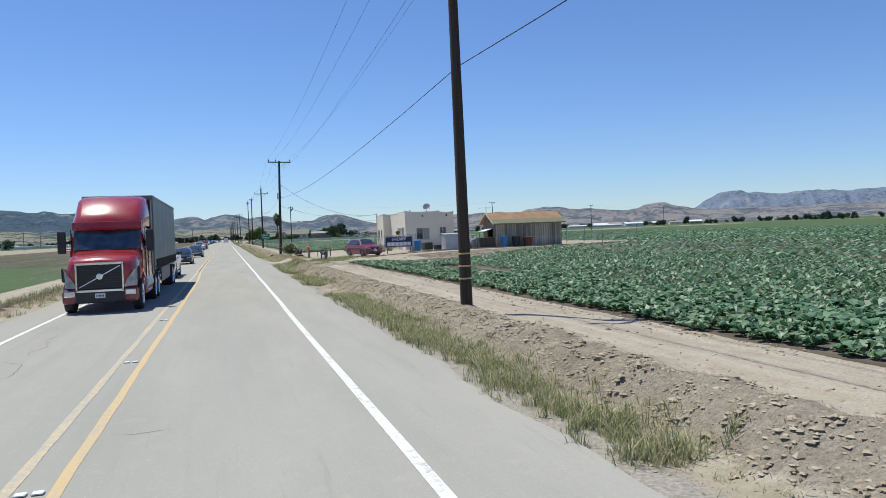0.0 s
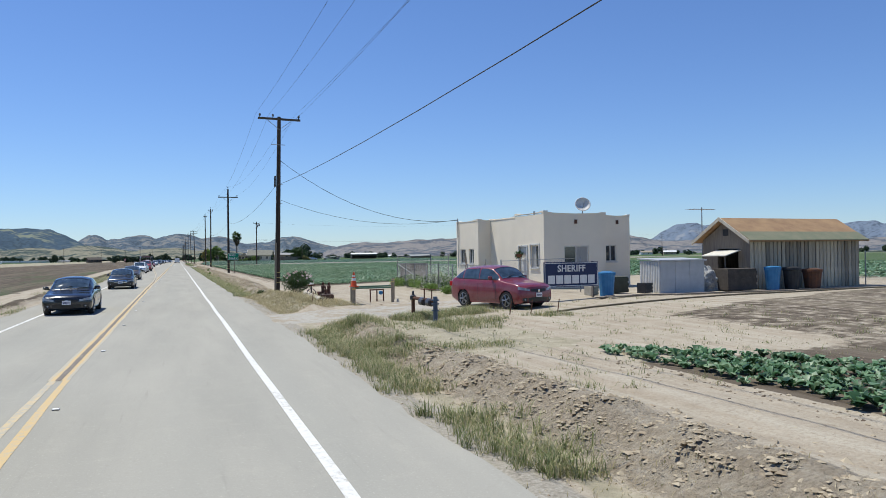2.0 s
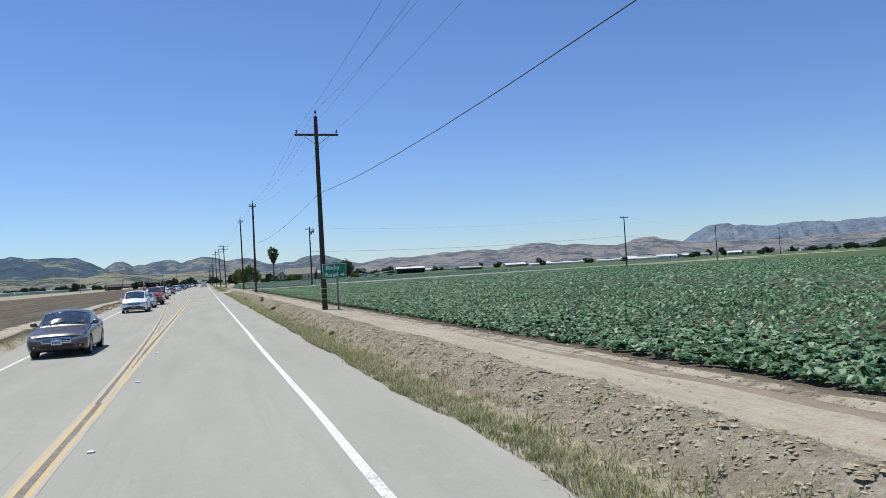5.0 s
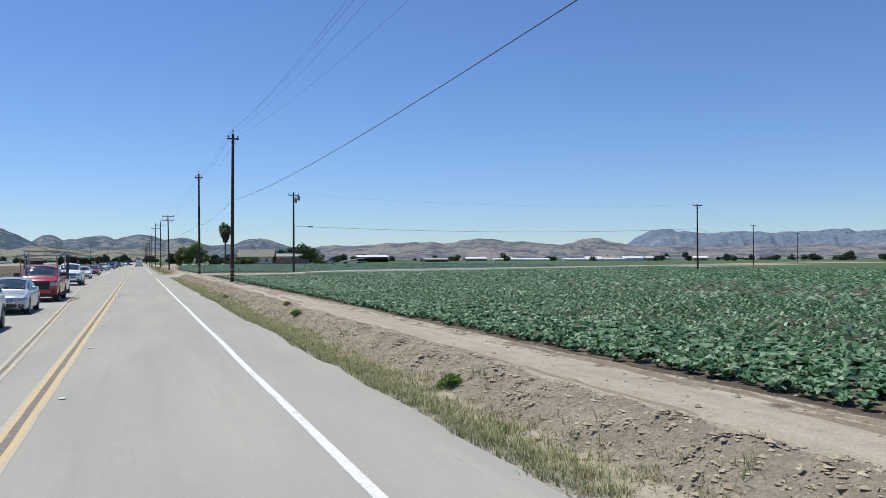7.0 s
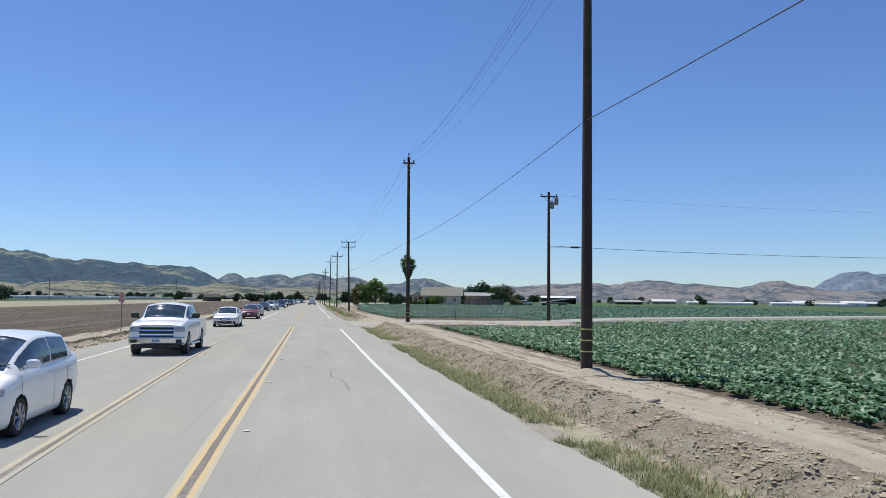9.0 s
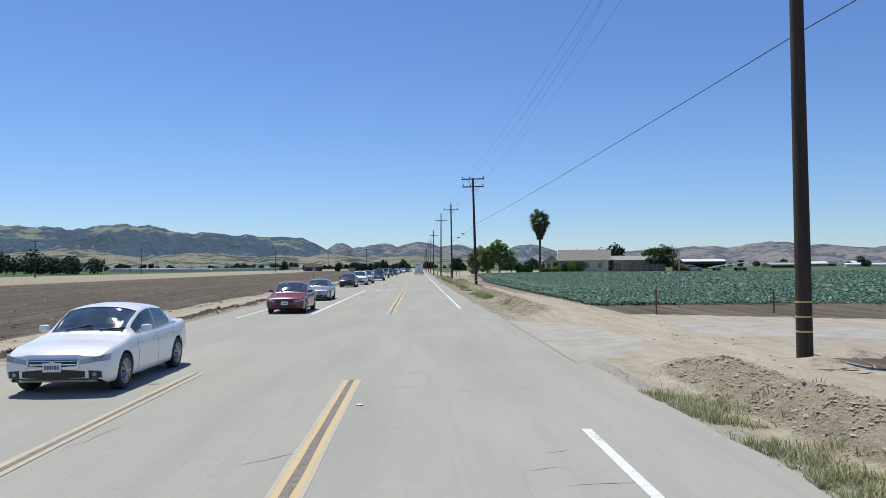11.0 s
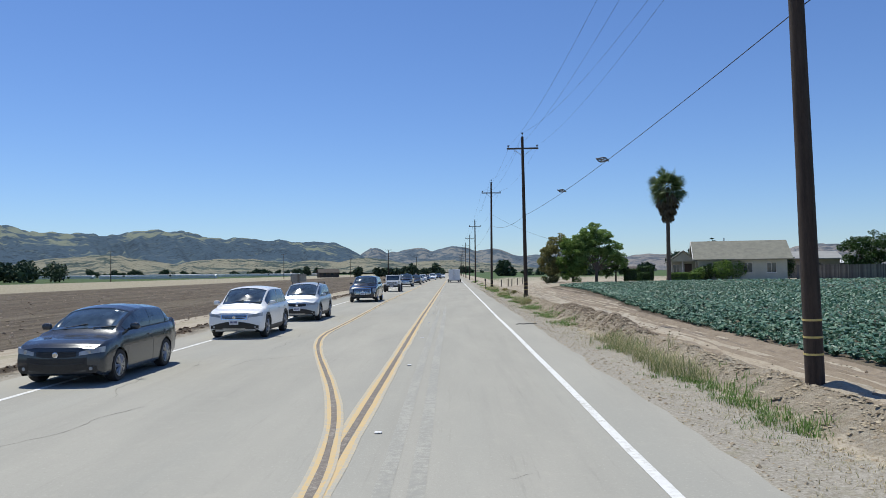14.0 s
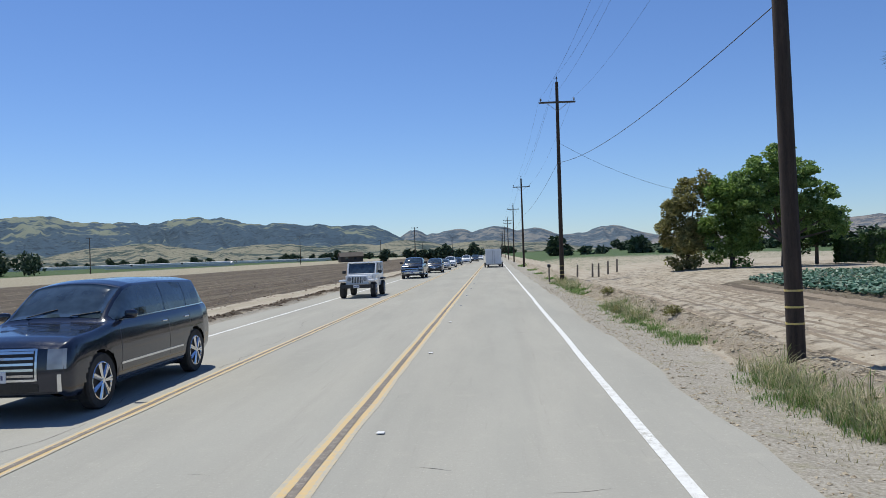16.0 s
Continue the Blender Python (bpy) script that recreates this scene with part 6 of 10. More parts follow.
def box_trailer(x, y):
    e = thing("box_trailer", pose(x, y, 0), "white enclosed box trailer towed along the near lane", "trailer")
    white = worn("trailer_white", (0.72, 0.74, 0.76), (0.60, 0.62, 0.64), 2, 30, 0.4)
    bm = bmesh.new()
    box(bm, -1.12, 1.12, 0, 4.6, 0.50, 2.62, 0.05)
    part("body", bm, white, e)
    for s in (-1, 1):
        bm = bmesh.new()
        box(bm, min(s * 0.03, s * 1.04), max(s * 0.03, s * 1.04), -0.03, 0.0, 0.60, 2.52, 0.01)
        d = part("rear_door", bm, white, e)
        bm = bmesh.new()
        rod(bm, (s * 0.12, -0.05, 0.62), (s * 0.12, -0.05, 2.5), 0.018, sides=6)
        part("lock_bar", bm, M["steel"], d)
        bm = bmesh.new()
        box(bm, s * 0.98 - 0.07, s * 0.98 + 0.07, -0.04, 0.0, 0.42, 0.52, 0.01)
        part("tail_light", bm, M["taillamp"], e)
        bm = bmesh.new()
        box(bm, min(s * 1.12, s * 1.36), max(s * 1.12, s * 1.36), 1.6, 3.2, 0.72, 0.80, 0.03)
        part("mudguard", bm, white, e)
        for wy in (1.95, 2.75):
            wheel(e, s * 1.32, wy, 0.35, 0.2, 5, "alloy")
    bm = bmesh.new()
    box(bm, -1.1, 1.1, -0.05, 0.1, 0.40, 0.52, 0.02)
    part("bumper", bm, M["steel"], e)
    return e


box_trailer(-1.75, 452.0)
van = pickup(-1.7, 463.0, P["white"], "white pickup towing the box trailer")
van.matrix_world = pose(-1.7, 463.5, 0, 0, 0, 180)
# ---------------------------------------------------------------- crops, clods and weeds
def crop_edge(y):
    y = np.asarray(y, dtype=float)
    return 6.35 + 2.3 * smooth(325, 364, y) + 0.3 * (vnoise(y, y * 0 + 70, 3) - 0.5)


def crop_here(x, y):
    wedge = 49.3 + np.where(x < 10.9, (10.9 - x) * 1.8, (x - 10.9) * 1.0)
    bare = (x > 8.6 + 0.5 * vnoise(y, y * 0, 1.5)) & (x < 10.4 + 0.9 * vnoise(y, y * 0 + 4, 2)) & (y > 33) & (y < 43.5)
    yard = ((y > np.where(x < 9, 56.4, 54 + 0.42 * (x - 8))) | (y > wedge) & (y < 70)) & (y < 95.5 - 0.22 * (x - 8)) & (x < 37)
    side = (np.abs(y - side_road(x)) < 4.4) & (x > 5)
    corner = (y > 239) & (y < 269) & (x < 19)
    return (x > crop_edge(y)) & ~bare & ~yard & ~side & ~corner & (y < np.minimum(378 + 0.4 * (x - 9), 386))


def crop_rows(x0, x1, row, step, y0, y1, jit):
    xs = np.arange(x0, x1, row)
    ys = np.arange(y0, y1, step)
    X, Y = np.meshgrid(xs, ys)
    X = X.ravel() + rng.normal(0, jit, X.size)
    Y = Y.ravel() + rng.normal(0, jit * 1.4, Y.size)
    k = crop_here(X, Y) & (rng.random(X.size) > 0.05)
    return X[k], Y[k]


def leaves(name, X, Y, per, us, vs, size, material, label, top=1.0):
    """Cabbage-like plants: leaves as small curved sheets about each plant's foot."""
    n = len(X)
    Z = gz(X, Y)
    s = size * (0.75 + 0.5 * rng.random(n)) * (0.8 + 0.4 * vnoise(X, Y, 5))
    k = np.arange(per)
    az = 2 * math.pi * k / per * 1.0 + rng.random((n, 1)) * 6.3 + rng.normal(0, 0.25, (n, per))
    lift = 0.55 + 0.9 * rng.random((n, per))
    long = 0.75 + 0.5 * rng.random((n, per))
    us, vs = np.asarray(us), np.asarray(vs)
    U, V = np.meshgrid(us, vs, indexing="ij")
    rad = np.interp(U, [0, 0.5, 1], [0.05, 0.27, 0.50])
    hgt = np.interp(U, [0, 0.5, 1], [0.18, 0.62, 0.56])
    wid = np.interp(U, [0, 0.35, 0.75, 1], [0.05, 0.19, 0.23, 0.10]) * V
    hgt = hgt + 0.07 * np.abs(V)
    R = rad[None, None] * (s[:, None] * long)[..., None, None]
    Hh = hgt[None, None] * (s[:, None] * lift)[..., None, None] * top + rng.normal(0, 0.016, (n, per, *U.shape))
    Wd = wid[None, None] * s[:, None, None, None] * 1.15
    c, d = np.cos(az)[..., None, None], np.sin(az)[..., None, None]
    P_ = np.stack([X[:, None, None, None] + c * R - d * Wd, Y[:, None, None, None] + d * R + c * Wd, Z[:, None, None, None] + Hh], -1)
    nu, nv = U.shape
    g = np.arange(nu * nv).reshape(nu, nv)
    q = np.stack([g[:-1, :-1], g[1:, :-1], g[1:, 1:], g[:-1, 1:]], -1).reshape(-1, 4)
    F = (np.arange(n * per) * nu * nv)[:, None, None] + q[None]
    ob = mesh_ob(name, P_.reshape(-1, 3), F.reshape(-1, 4), material, smooth=True)
    return tagged(ob, label, "crop", kind="stuff")


# leaf tones vary by piece; the palest also paint in sun glints
M["crop"] = island("brassica_leaf", [(0.0, (0.024, 0.070, 0.030)), (0.30, (0.072, 0.168, 0.076)), (0.62, (0.150, 0.280, 0.148)), (0.82, (0.21, 0.33, 0.19)), (1.0, (0.42, 0.52, 0.36))], 0.48, 0.42, 0.25, 0.25)
M["late_crop"] = island("blue_brassica_leaf", [(0.0, (0.020, 0.062, 0.042)), (0.30, (0.052, 0.135, 0.098)), (0.62, (0.105, 0.225, 0.155)), (0.82, (0.18, 0.30, 0.22)), (1.0, (0.36, 0.46, 0.36))], 0.50, 0.38, 0.25, 0.25)


def crop_stand(X, Y, *how):
    """The greener planting before the side road and the bluer one past it."""
    k = Y < side_road(X)
    leaves("brassica_crop", X[k], Y[k], *how[:4], M["crop"], *how[4:])
    leaves("brassica_crop", X[~k], Y[~k], *how[:4], M["late_crop"], *how[4:])


X, Y = crop_rows(6.2, 8.4, 0.36, 0.25, 6, 386, 0.06)
crop_stand(X, Y, 10, [0, 0.5, 1], [-1, 0, 1], 0.285, "leafy blue-green brassica plants in close rows", 0.62)
X, Y = crop_rows(8.4, 10.3, 0.37, 0.28, 6, 386, 0.05)
crop_stand(X, Y, 10, [0, 0.5, 1], [-1, 1], 0.295, "leafy blue-green brassica plants in close rows", 0.62)
X, Y = crop_rows(10.3, 24, 0.39, 0.35, 12, 400, 0.06)
crop_stand(X, Y, 8, [0.1, 1], [-1, 1], 0.335, "leafy blue-green brassica plants further into the field", 0.62)
X, Y = crop_rows(24, 110, 0.66, 0.70, 30, 400, 0.13)
crop_stand(X, Y, 3, [0, 1], [-1, 1], 0.80, "far rows of leafy blue-green brassica plants", 0.32)


def clods(name, X, Y, size, material, label, sink=0.35, crumb=False):
    """Broken lumps of earth or stone: a squashed, uneven eight-cornered solid each."""
    n = len(X)
    base = np.array([(1, 0, 0), (-1, 0, 0), (0, 1, 0), (0, -1, 0), (0, 0, 1), (0, 0, -1), (.7, .7, .35), (-.7, .6, .4), (.6, -.7, .35), (-.65, -.65, .4)])
    tri = np.array([(4, 6, 7), (4, 8, 6), (4, 7, 9), (4, 9, 8), (6, 0, 2), (6, 2, 7), (7, 2, 1), (7, 1, 9), (9, 1, 3), (9, 3, 8), (8, 3, 0), (8, 0, 6), (5, 2, 0), (5, 1, 2), (5, 3, 1), (5, 0, 3)])
    if crumb:
        base, tri = base[:6], np.array([(4, 0, 2), (4, 2, 1), (4, 1, 3), (4, 3, 0), (5, 2, 0), (5, 1, 2), (5, 3, 1), (5, 0, 3)])
    a = rng.random(n) * 6.3
    c, d = np.cos(a)[:, None], np.sin(a)[:, None]
    B = base[None] * (1 + rng.normal(0, 0.32, (n, len(base), 3)))
    s = size * np.minimum(rng.lognormal(0, 0.40, n), 2.2)[:, None]
    x = (B[..., 0] * c - B[..., 1] * d) * s
    y = (B[..., 0] * d + B[..., 1] * c) * s * (0.7 + 0.6 * rng.random((n, 1)))
    z = B[..., 2] * s * (0.42 if crumb else 0.7)
    Z = gz(X, Y)
    v = np.stack([X[:, None] + x, Y[:, None] + y, Z[:, None] + z + s * (0.4 - sink)], -1)
    f = (np.arange(n) * len(base))[:, None, None] + tri[None]
    ob = mesh_ob(name, v.reshape(-1, 3), f.reshape(-1, 3), material)
    return tagged(ob, label, "dirt", kind="stuff")


M["clod"] = island("earth_clod", [(0.0, (0.31, 0.25, 0.175)), (0.5, (0.40, 0.335, 0.24)), (1.0, (0.48, 0.41, 0.30))], 0.95, 0.1)
M["heap_clod"] = island("heap_clod", [(0.0, (0.22, 0.172, 0.125)), (0.5, (0.30, 0.242, 0.180)), (1.0, (0.38, 0.315, 0.24))], 0.95, 0.1)
M["dug_clod"] = island("dug_clod", [(0.0, (0.19, 0.148, 0.108)), (0.5, (0.275, 0.22, 0.165)), (1.0, (0.37, 0.305, 0.235))], 0.95, 0.1)
M["dark_clod"] = island("dark_clod", [(0.0, (0.07, 0.05, 0.035)), (0.5, (0.13, 0.095, 0.068)), (1.0, (0.20, 0.15, 0.11))], 0.95, 0.1)
n = 82000
Y = rng.random(n) * 385
d = np.abs(rng.normal(1.75, 0.44, n)) + 0.7 * smooth(262, 290, Y)
k = (gap(Y) < 0.3) & (rng.random(n) < np.where((Y > 73) & (Y < 90), 0.15, 1.0)) & (d > 0.9)
clods("bank_clods", right_edge(Y[k]) + d[k], Y[k], 0.028, M["clod"], "broken clods of dry earth along the bank", 0.40, True)
n = 2600
Y = rng.random(n) * 385
d = 2.6 + rng.random(n) * 2.6
clods("track_crumbs", right_edge(Y) + d, Y, 0.022, M["clod"], "small crumbs of dry earth on the track")
n = 9000
Y = rng.random(n) * 378
X = crop_edge(Y) - 0.22 + rng.normal(0, 0.20, n) * (0.5 + vnoise(Y, Y * 0 + 33, 4))
k = (gap(Y) < 0.3) & ((Y < 55) | (Y > 96)) & (vnoise(Y, Y * 0 + 61, 2.0) > 0.30)
clods("edge_crumbs", X[k], Y[k], 0.024, island("damp_crumb", [(0.0, (0.13, 0.10, 0.072)), (0.5, (0.20, 0.16, 0.115)), (1.0, (0.30, 0.245, 0.18))], 0.95, 0.1), "dark broken crumbs of soil along the crop's edge", 0.40, True)
n = 7000
Y = rng.random(n) * 378
X = right_edge(Y) + 2.35 + 0.45 * smooth(262, 290, Y) + rng.normal(0, 0.10, n)
k = (gap(Y) < 0.3) & ((Y < 55) | (Y > 96)) & (vnoise(Y, Y * 0 + 71, 3.0) > 0.42)
clods("ridge_crumbs", X[k], Y[k], 0.024, M["dug_clod"], "dark crumbs of soil along the top of the bank", 0.40, True)
n = 5500
Y = 150 + rng.random(n) * 260
d = 0.35 + np.abs(rng.normal(0.55, 0.35, n))
clods("field_edge_clods", left_edge(Y) - d, Y, 0.035, M["dark_clod"], "dark clods of turned soil beside the road")
n = 5200
Y = rng.random(n) * 390
clods("shoulder_gravel", right_edge(Y) + rng.random(n) * (0.8 + 0.9 * smooth(262, 290, Y)) - 0.05, Y, 0.014, M["clod"], "loose gravel on the road shoulder")


def grass(name, X, Y, blades, height, spread, material, label):
    """Tufts of bent blades."""
    n = len(X)
    Z = gz(X, Y)
    h = height * (0.5 + rng.random((n, blades))) * (0.6 + 0.8 * rng.random((n, 1)))
    a = rng.random((n, blades)) * 6.3
    bx = X[:, None] + rng.normal(0, spread, (n, blades))
    by = Y[:, None] + rng.normal(0, spread, (n, blades))
    lean = h * (0.25 + 0.95 * rng.random((n, blades)))
    w = 0.0035 + 0.005 * rng.random((n, blades))
    c, d = np.cos(a), np.sin(a)
    z0 = Z[:, None] - 0.03 + 0 * h
    p0 = np.stack([bx - d * w, by + c * w, z0], -1)
    p1 = np.stack([bx + d * w, by - c * w, z0], -1)
    m = np.stack([bx + c * lean * 0.35, by + d * lean * 0.35, z0 + h * 0.60], -1)
    p2 = m + np.stack([d * w * 0.7, -c * w * 0.7, 0 * w], -1)
    p3 = m - np.stack([d * w * 0.7, -c * w * 0.7, 0 * w], -1)
    p4 = np.stack([bx + c * lean, by + d * lean, z0 + h * 0.88], -1)
    v = np.stack([p0, p1, p2, p3, p4], -2).reshape(-1, 3)
    b = (np.arange(n * blades) * 5)[:, None]
    f = np.concatenate([b + np.array([[0, 1, 2]]), b + np.array([[0, 2, 3]]), b + np.array([[3, 2, 4]])])
    ob = mesh_ob(name, v, f, material)
    return tagged(ob, label, "grass", kind="stuff")


M["green_grass"] = island("green_grass", [(0.0, (0.13, 0.18, 0.06)), (0.4, (0.25, 0.28, 0.12)), (0.7, (0.42, 0.39, 0.22)), (1.0, (0.58, 0.51, 0.33))], 0.7, 0.3, 0, 0.35)
M["lush_grass"] = island("lush_grass", [(0.0, (0.07, 0.15, 0.03)), (0.5, (0.14, 0.25, 0.06)), (0.85, (0.22, 0.32, 0.10)), (1.0, (0.45, 0.42, 0.24))], 0.7, 0.3, 0, 0.35)
M["dry_grass"] = island("dry_grass", [(0.0, (0.20, 0.21, 0.09)), (0.3, (0.38, 0.33, 0.19)), (0.6, (0.50, 0.43, 0.27)), (1.0, (0.64, 0.56, 0.38))], 0.8, 0.2, 0, 0.35)


def clumpy(n, y0, y1, thr, s=4.0, seed=0.0):
    Y = y0 + rng.random(n) * (y1 - y0)
    return Y[vnoise(Y, Y * 0 + seed, s) > thr]


Y = clumpy(3800, 0, 66, 0.34, 3.0, 2)
grass("verge_grass", right_edge(Y) + np.abs(rng.normal(0.75, 0.28, len(Y))), Y, 16, 0.19, 0.05, M["green_grass"], "green and straw-coloured grass tufts along the shoulder")
Y = clumpy(11500, 88, 246, 0.10, 3.0, 3)
grass("verge_grass", right_edge(Y) + 0.08 + np.abs(rng.normal(0.45, 0.40, len(Y))), Y, 15, 0.13, 0.06, M["green_grass"], "low green grass mixed with straw on the verge")
Y = clumpy(5200, 268, 470, 0.52, 3.5, 4)
grass("verge_grass", right_edge(Y) + np.abs(rng.normal(1.65, 0.26, len(Y))), Y, 18, 0.13, 0.07, M["lush_grass"], "sparse green weeds on the gravel verge")
Y = 74 + rng.random(2900) * 14.5
grass("dry_grass", right_edge(Y) + 0.7 + rng.random(len(Y)) * 3.4, Y, 12, 0.115, 0.10, M["dry_grass"], "dense straw-dry grass in front of the yard")
Y = 55 + rng.random(900) * 12
k = vnoise(Y, Y, 2) > 0.5
Y = Y[k]
grass("yard_grass", right_edge(Y) + 1.4 + rng.random(len(Y)) * 5.0 * smooth(54, 63, Y), Y, 13, 0.14, 0.08, M["green_grass"], "patchy grass beside the drive")
u = rng.random(1500)
u = u[vnoise(u * 9, u * 0, 0.8) > 0.28]
grass("drive_grass", 2.3 + 6.2 * u + rng.normal(0, 0.20, len(u)), 65.4 + 2.0 * u + rng.normal(0, 0.42, len(u)), 15, 0.19, 0.07, M["green_grass"], "tall green and straw grass along the drive's edge")
X, Y = 2.2 + 1.3 * rng.random(230), 58.8 + 3.2 * rng.random(230)
grass("drive_grass", X, Y, 15, 0.18, 0.06, M["green_grass"], "tall green and straw grass on the dirt bank")
X, Y = 5.4 + 4.6 * rng.random(380), 62.0 + 2.6 * rng.random(380)
k = vnoise(X, Y, 0.9) > 0.45
grass("drive_grass", X[k], Y[k], 14, 0.17, 0.07, M["green_grass"], "scattered grass tufts before the parked car")
Y = clumpy(2600, 0, 135, 0.35, 4, 8)
grass("verge_grass", left_edge(Y) - 0.2 - np.abs(rng.normal(0.8, 0.6, len(Y))), Y, 12, 0.20, 0.08, M["green_grass"], "grass tufts along the far shoulder")
Y = clumpy(1400, 135, 250, 0.45, 4, 9)
grass("verge_grass", left_edge(Y) - 0.2 - np.abs(rng.normal(0.6, 0.5, len(Y))), Y, 12, 0.14, 0.08, M["green_grass"], "short grass along the far shoulder")

kept = rng.bit_generator.state
Y = clumpy(2600, 276, 400, 0.50, 6.0, 14)
grass("tall_weeds", right_edge(Y) + np.abs(rng.normal(1.75, 0.20, len(Y))), Y, 16, 0.30, 0.07, M["green_grass"], "tall green and straw weeds at the foot of the bank")
Y = clumpy(5200, 268, 420, 0.36, 5.0, 15)
grass("straw_litter", right_edge(Y) + np.abs(rng.normal(1.45, 0.45, len(Y))), Y, 12, 0.055, 0.12, M["dry_grass"], "flattened dry straw and stalks over the gravel verge")
n = 3600
Y = 262 + rng.random(n) * 130
clods("verge_chunks", right_edge(Y) + 0.08 + np.abs(rng.normal(0.35, 0.5, n)), Y, 0.017, M["clod"], "crumbled asphalt and gravel along the pavement's edge")


def ruts():
    """Long low ridges thrown up by tyres on the dirt track."""
    v, f = [], []
    for k in range(150):
        late = k > 34
        y0 = 286 + 84 * rng.random() if late else 100 + 134 * rng.random()
        ln = 4 + 16 * rng.random() ** 1.5
        wide = 6.1 + (2.0 * float(smooth(325, 362, y0)) if late else 0)
        x0 = wide - (wide - 4.2) * rng.random() ** 1.7
        drift, w0, h0 = rng.normal(0, 0.012), 0.05 + 0.09 * rng.random(), 0.02 + 0.035 * rng.random()
        n = int(ln / 0.22)
        ys = y0 + np.arange(n) * 0.22
        xs = x0 + drift * (ys - y0) + 0.22 * (vnoise(ys, ys * 0 + k * 3.1, 2.6) - 0.5) + 0.05 * (vnoise(ys, ys * 0 + k, 0.5) - 0.5)
        end = np.minimum(1, np.minimum(np.arange(n), n - 1 - np.arange(n)) / 4)
        w = w0 * (0.5 + vnoise(ys, ys * 0 + k * 1.7, 0.6)) * (0.3 + 0.7 * end)
        h = h0 * (0.35 + 1.2 * vnoise(ys, ys * 0 + k * 2.3, 0.5)) * end
        for q in range(n):
            i = len(v)
            g = [float(gz(xs[q] + o, ys[q])) for o in (-w[q], 0.0, w[q])]
            v.extend([(xs[q] - w[q], ys[q], g[0] - 0.012), (xs[q], ys[q], g[1] + h[q] - 0.004), (xs[q] + w[q], ys[q], g[2] - 0.012)])
            if q:
                f.extend([(i - 3, i - 2, i + 1, i), (i - 2, i - 1, i + 2, i + 1)])
    ob = mesh_ob("tyre_ruts", v, f, worn("rut_earth", (0.285, 0.232, 0.168), (0.20, 0.158, 0.112), 2.5, 22, 0.95, 0, 0.7, 0.02))
    tagged(ob, "low ridges of dry brown earth along the tyre ruts", "dirt", kind="stuff")


ruts()
rng.bit_generator.state = kept

# freshly dug heap along the track, and dry litter over the bank
n = 4800
Y = 323 + rng.random(n) * 18
clods("dug_clods", right_edge(Y) + rng.normal(2.65, 0.42, n), Y, 0.027, M["heap_clod"], "dark freshly dug clods heaped along the track")
Y = rng.random(13000) * 300
k = gap(Y) < 0.3
Y = Y[k]
grass("straw_litter", right_edge(Y) + np.abs(rng.normal(1.15, 0.45, len(Y))), Y, 7, 0.05, 0.10, M["dry_grass"], "flat dry straw litter over the bank")
n = 7000
Y = 235 + rng.random(n) * 190
D = 3.6 + 34 * rng.random(n) ** 1.6
D = np.where(rng.random(n) < 0.7, np.round(D / 0.9) * 0.9 + rng.normal(0, 0.12, n), D)
clods("field_clods", left_edge(Y) - D, Y, 0.038, M["dug_clod"], "clods in the furrows of the turned brown field")
Y = 75.5 + rng.random(260) * 8
grass("tall_dry_grass", 3.75 + rng.random(len(Y)) * 1.0, Y, 16, 0.26, 0.07, M["dry_grass"], "taller dry grass round the lying pipe")
Y = 52 + rng.random(620) * 16
grass("yard_weeds", 3.6 + rng.random(len(Y)) * 12, Y, 10, 0.09, 0.07, M["green_grass"], "small scattered weeds on the dirt yard")
Y = 52 + rng.random(2600) * 38
X = 3.4 + rng.random(len(Y)) * 10
clods("yard_crumbs", X, Y, 0.012, M["clod"], "crumbs of earth and litter scattered over the yard")
# ---------------------------------------------------------------- the stucco house and its yard
M["stucco"] = worn("cream_stucco", (0.86, 0.775, 0.625), (0.78, 0.70, 0.56), 0.7, 45, 0.9, 0, 0.5, 0.01)
M["trim_white"] = worn("white_trim", (0.70, 0.69, 0.65), (0.52, 0.50, 0.46), 5, 50, 0.6)
M["curtain"] = worn("pale_curtain", (0.45, 0.44, 0.40), (0.30, 0.29, 0.27), 3, 20, 0.9, 0, 0.2, 0.01, (8, 8, 0.4))
M["old_wood"] = worn("weathered_wood", (0.27, 0.235, 0.19), (0.15, 0.125, 0.10), 2.5, 30, 0.9, 0, 0.6, 0.01, (6, 6, 0.5))
M["roof_rust"] = worn("rusty_roof", (0.42, 0.27, 0.14), (0.28, 0.17, 0.095), 1.5, 30, 0.85, 0, 0.4, 0.01)
M["sheet_metal"] = worn("painted_sheet_metal", (0.52, 0.53, 0.54), (0.40, 0.41, 0.42), 2, 30, 0.5, 0.2)
M["blue_plastic"] = worn("blue_plastic", (0.03, 0.17, 0.36), (0.05, 0.22, 0.42), 4, 40, 0.45)
M["navy_board"] = worn("navy_board", (0.012, 0.022, 0.075), (0.02, 0.032, 0.095), 4, 50, 0.5)
M["letter_white"] = worn("white_lettering", (0.78, 0.78, 0.76), (0.70, 0.70, 0.68), 5, 40, 0.6)
M["orange"] = worn("orange_rubber", (0.72, 0.085, 0.02), (0.58, 0.09, 0.03), 5, 40, 0.55)
M["reflective"] = worn("white_band", (0.78, 0.78, 0.76), (0.62, 0.61, 0.58), 8, 40, 0.5)
M["green_pipe"] = worn("green_pipe", (0.10, 0.20, 0.13), (0.06, 0.12, 0.08), 5, 40, 0.55)
M["concrete"] = worn("old_concrete", (0.42, 0.39, 0.33), (0.30, 0.275, 0.23), 3, 40, 0.9)
M["faded_sign"] = worn("faded_sign", (0.20, 0.165, 0.125), (0.145, 0.12, 0.09), 4, 40, 0.8)
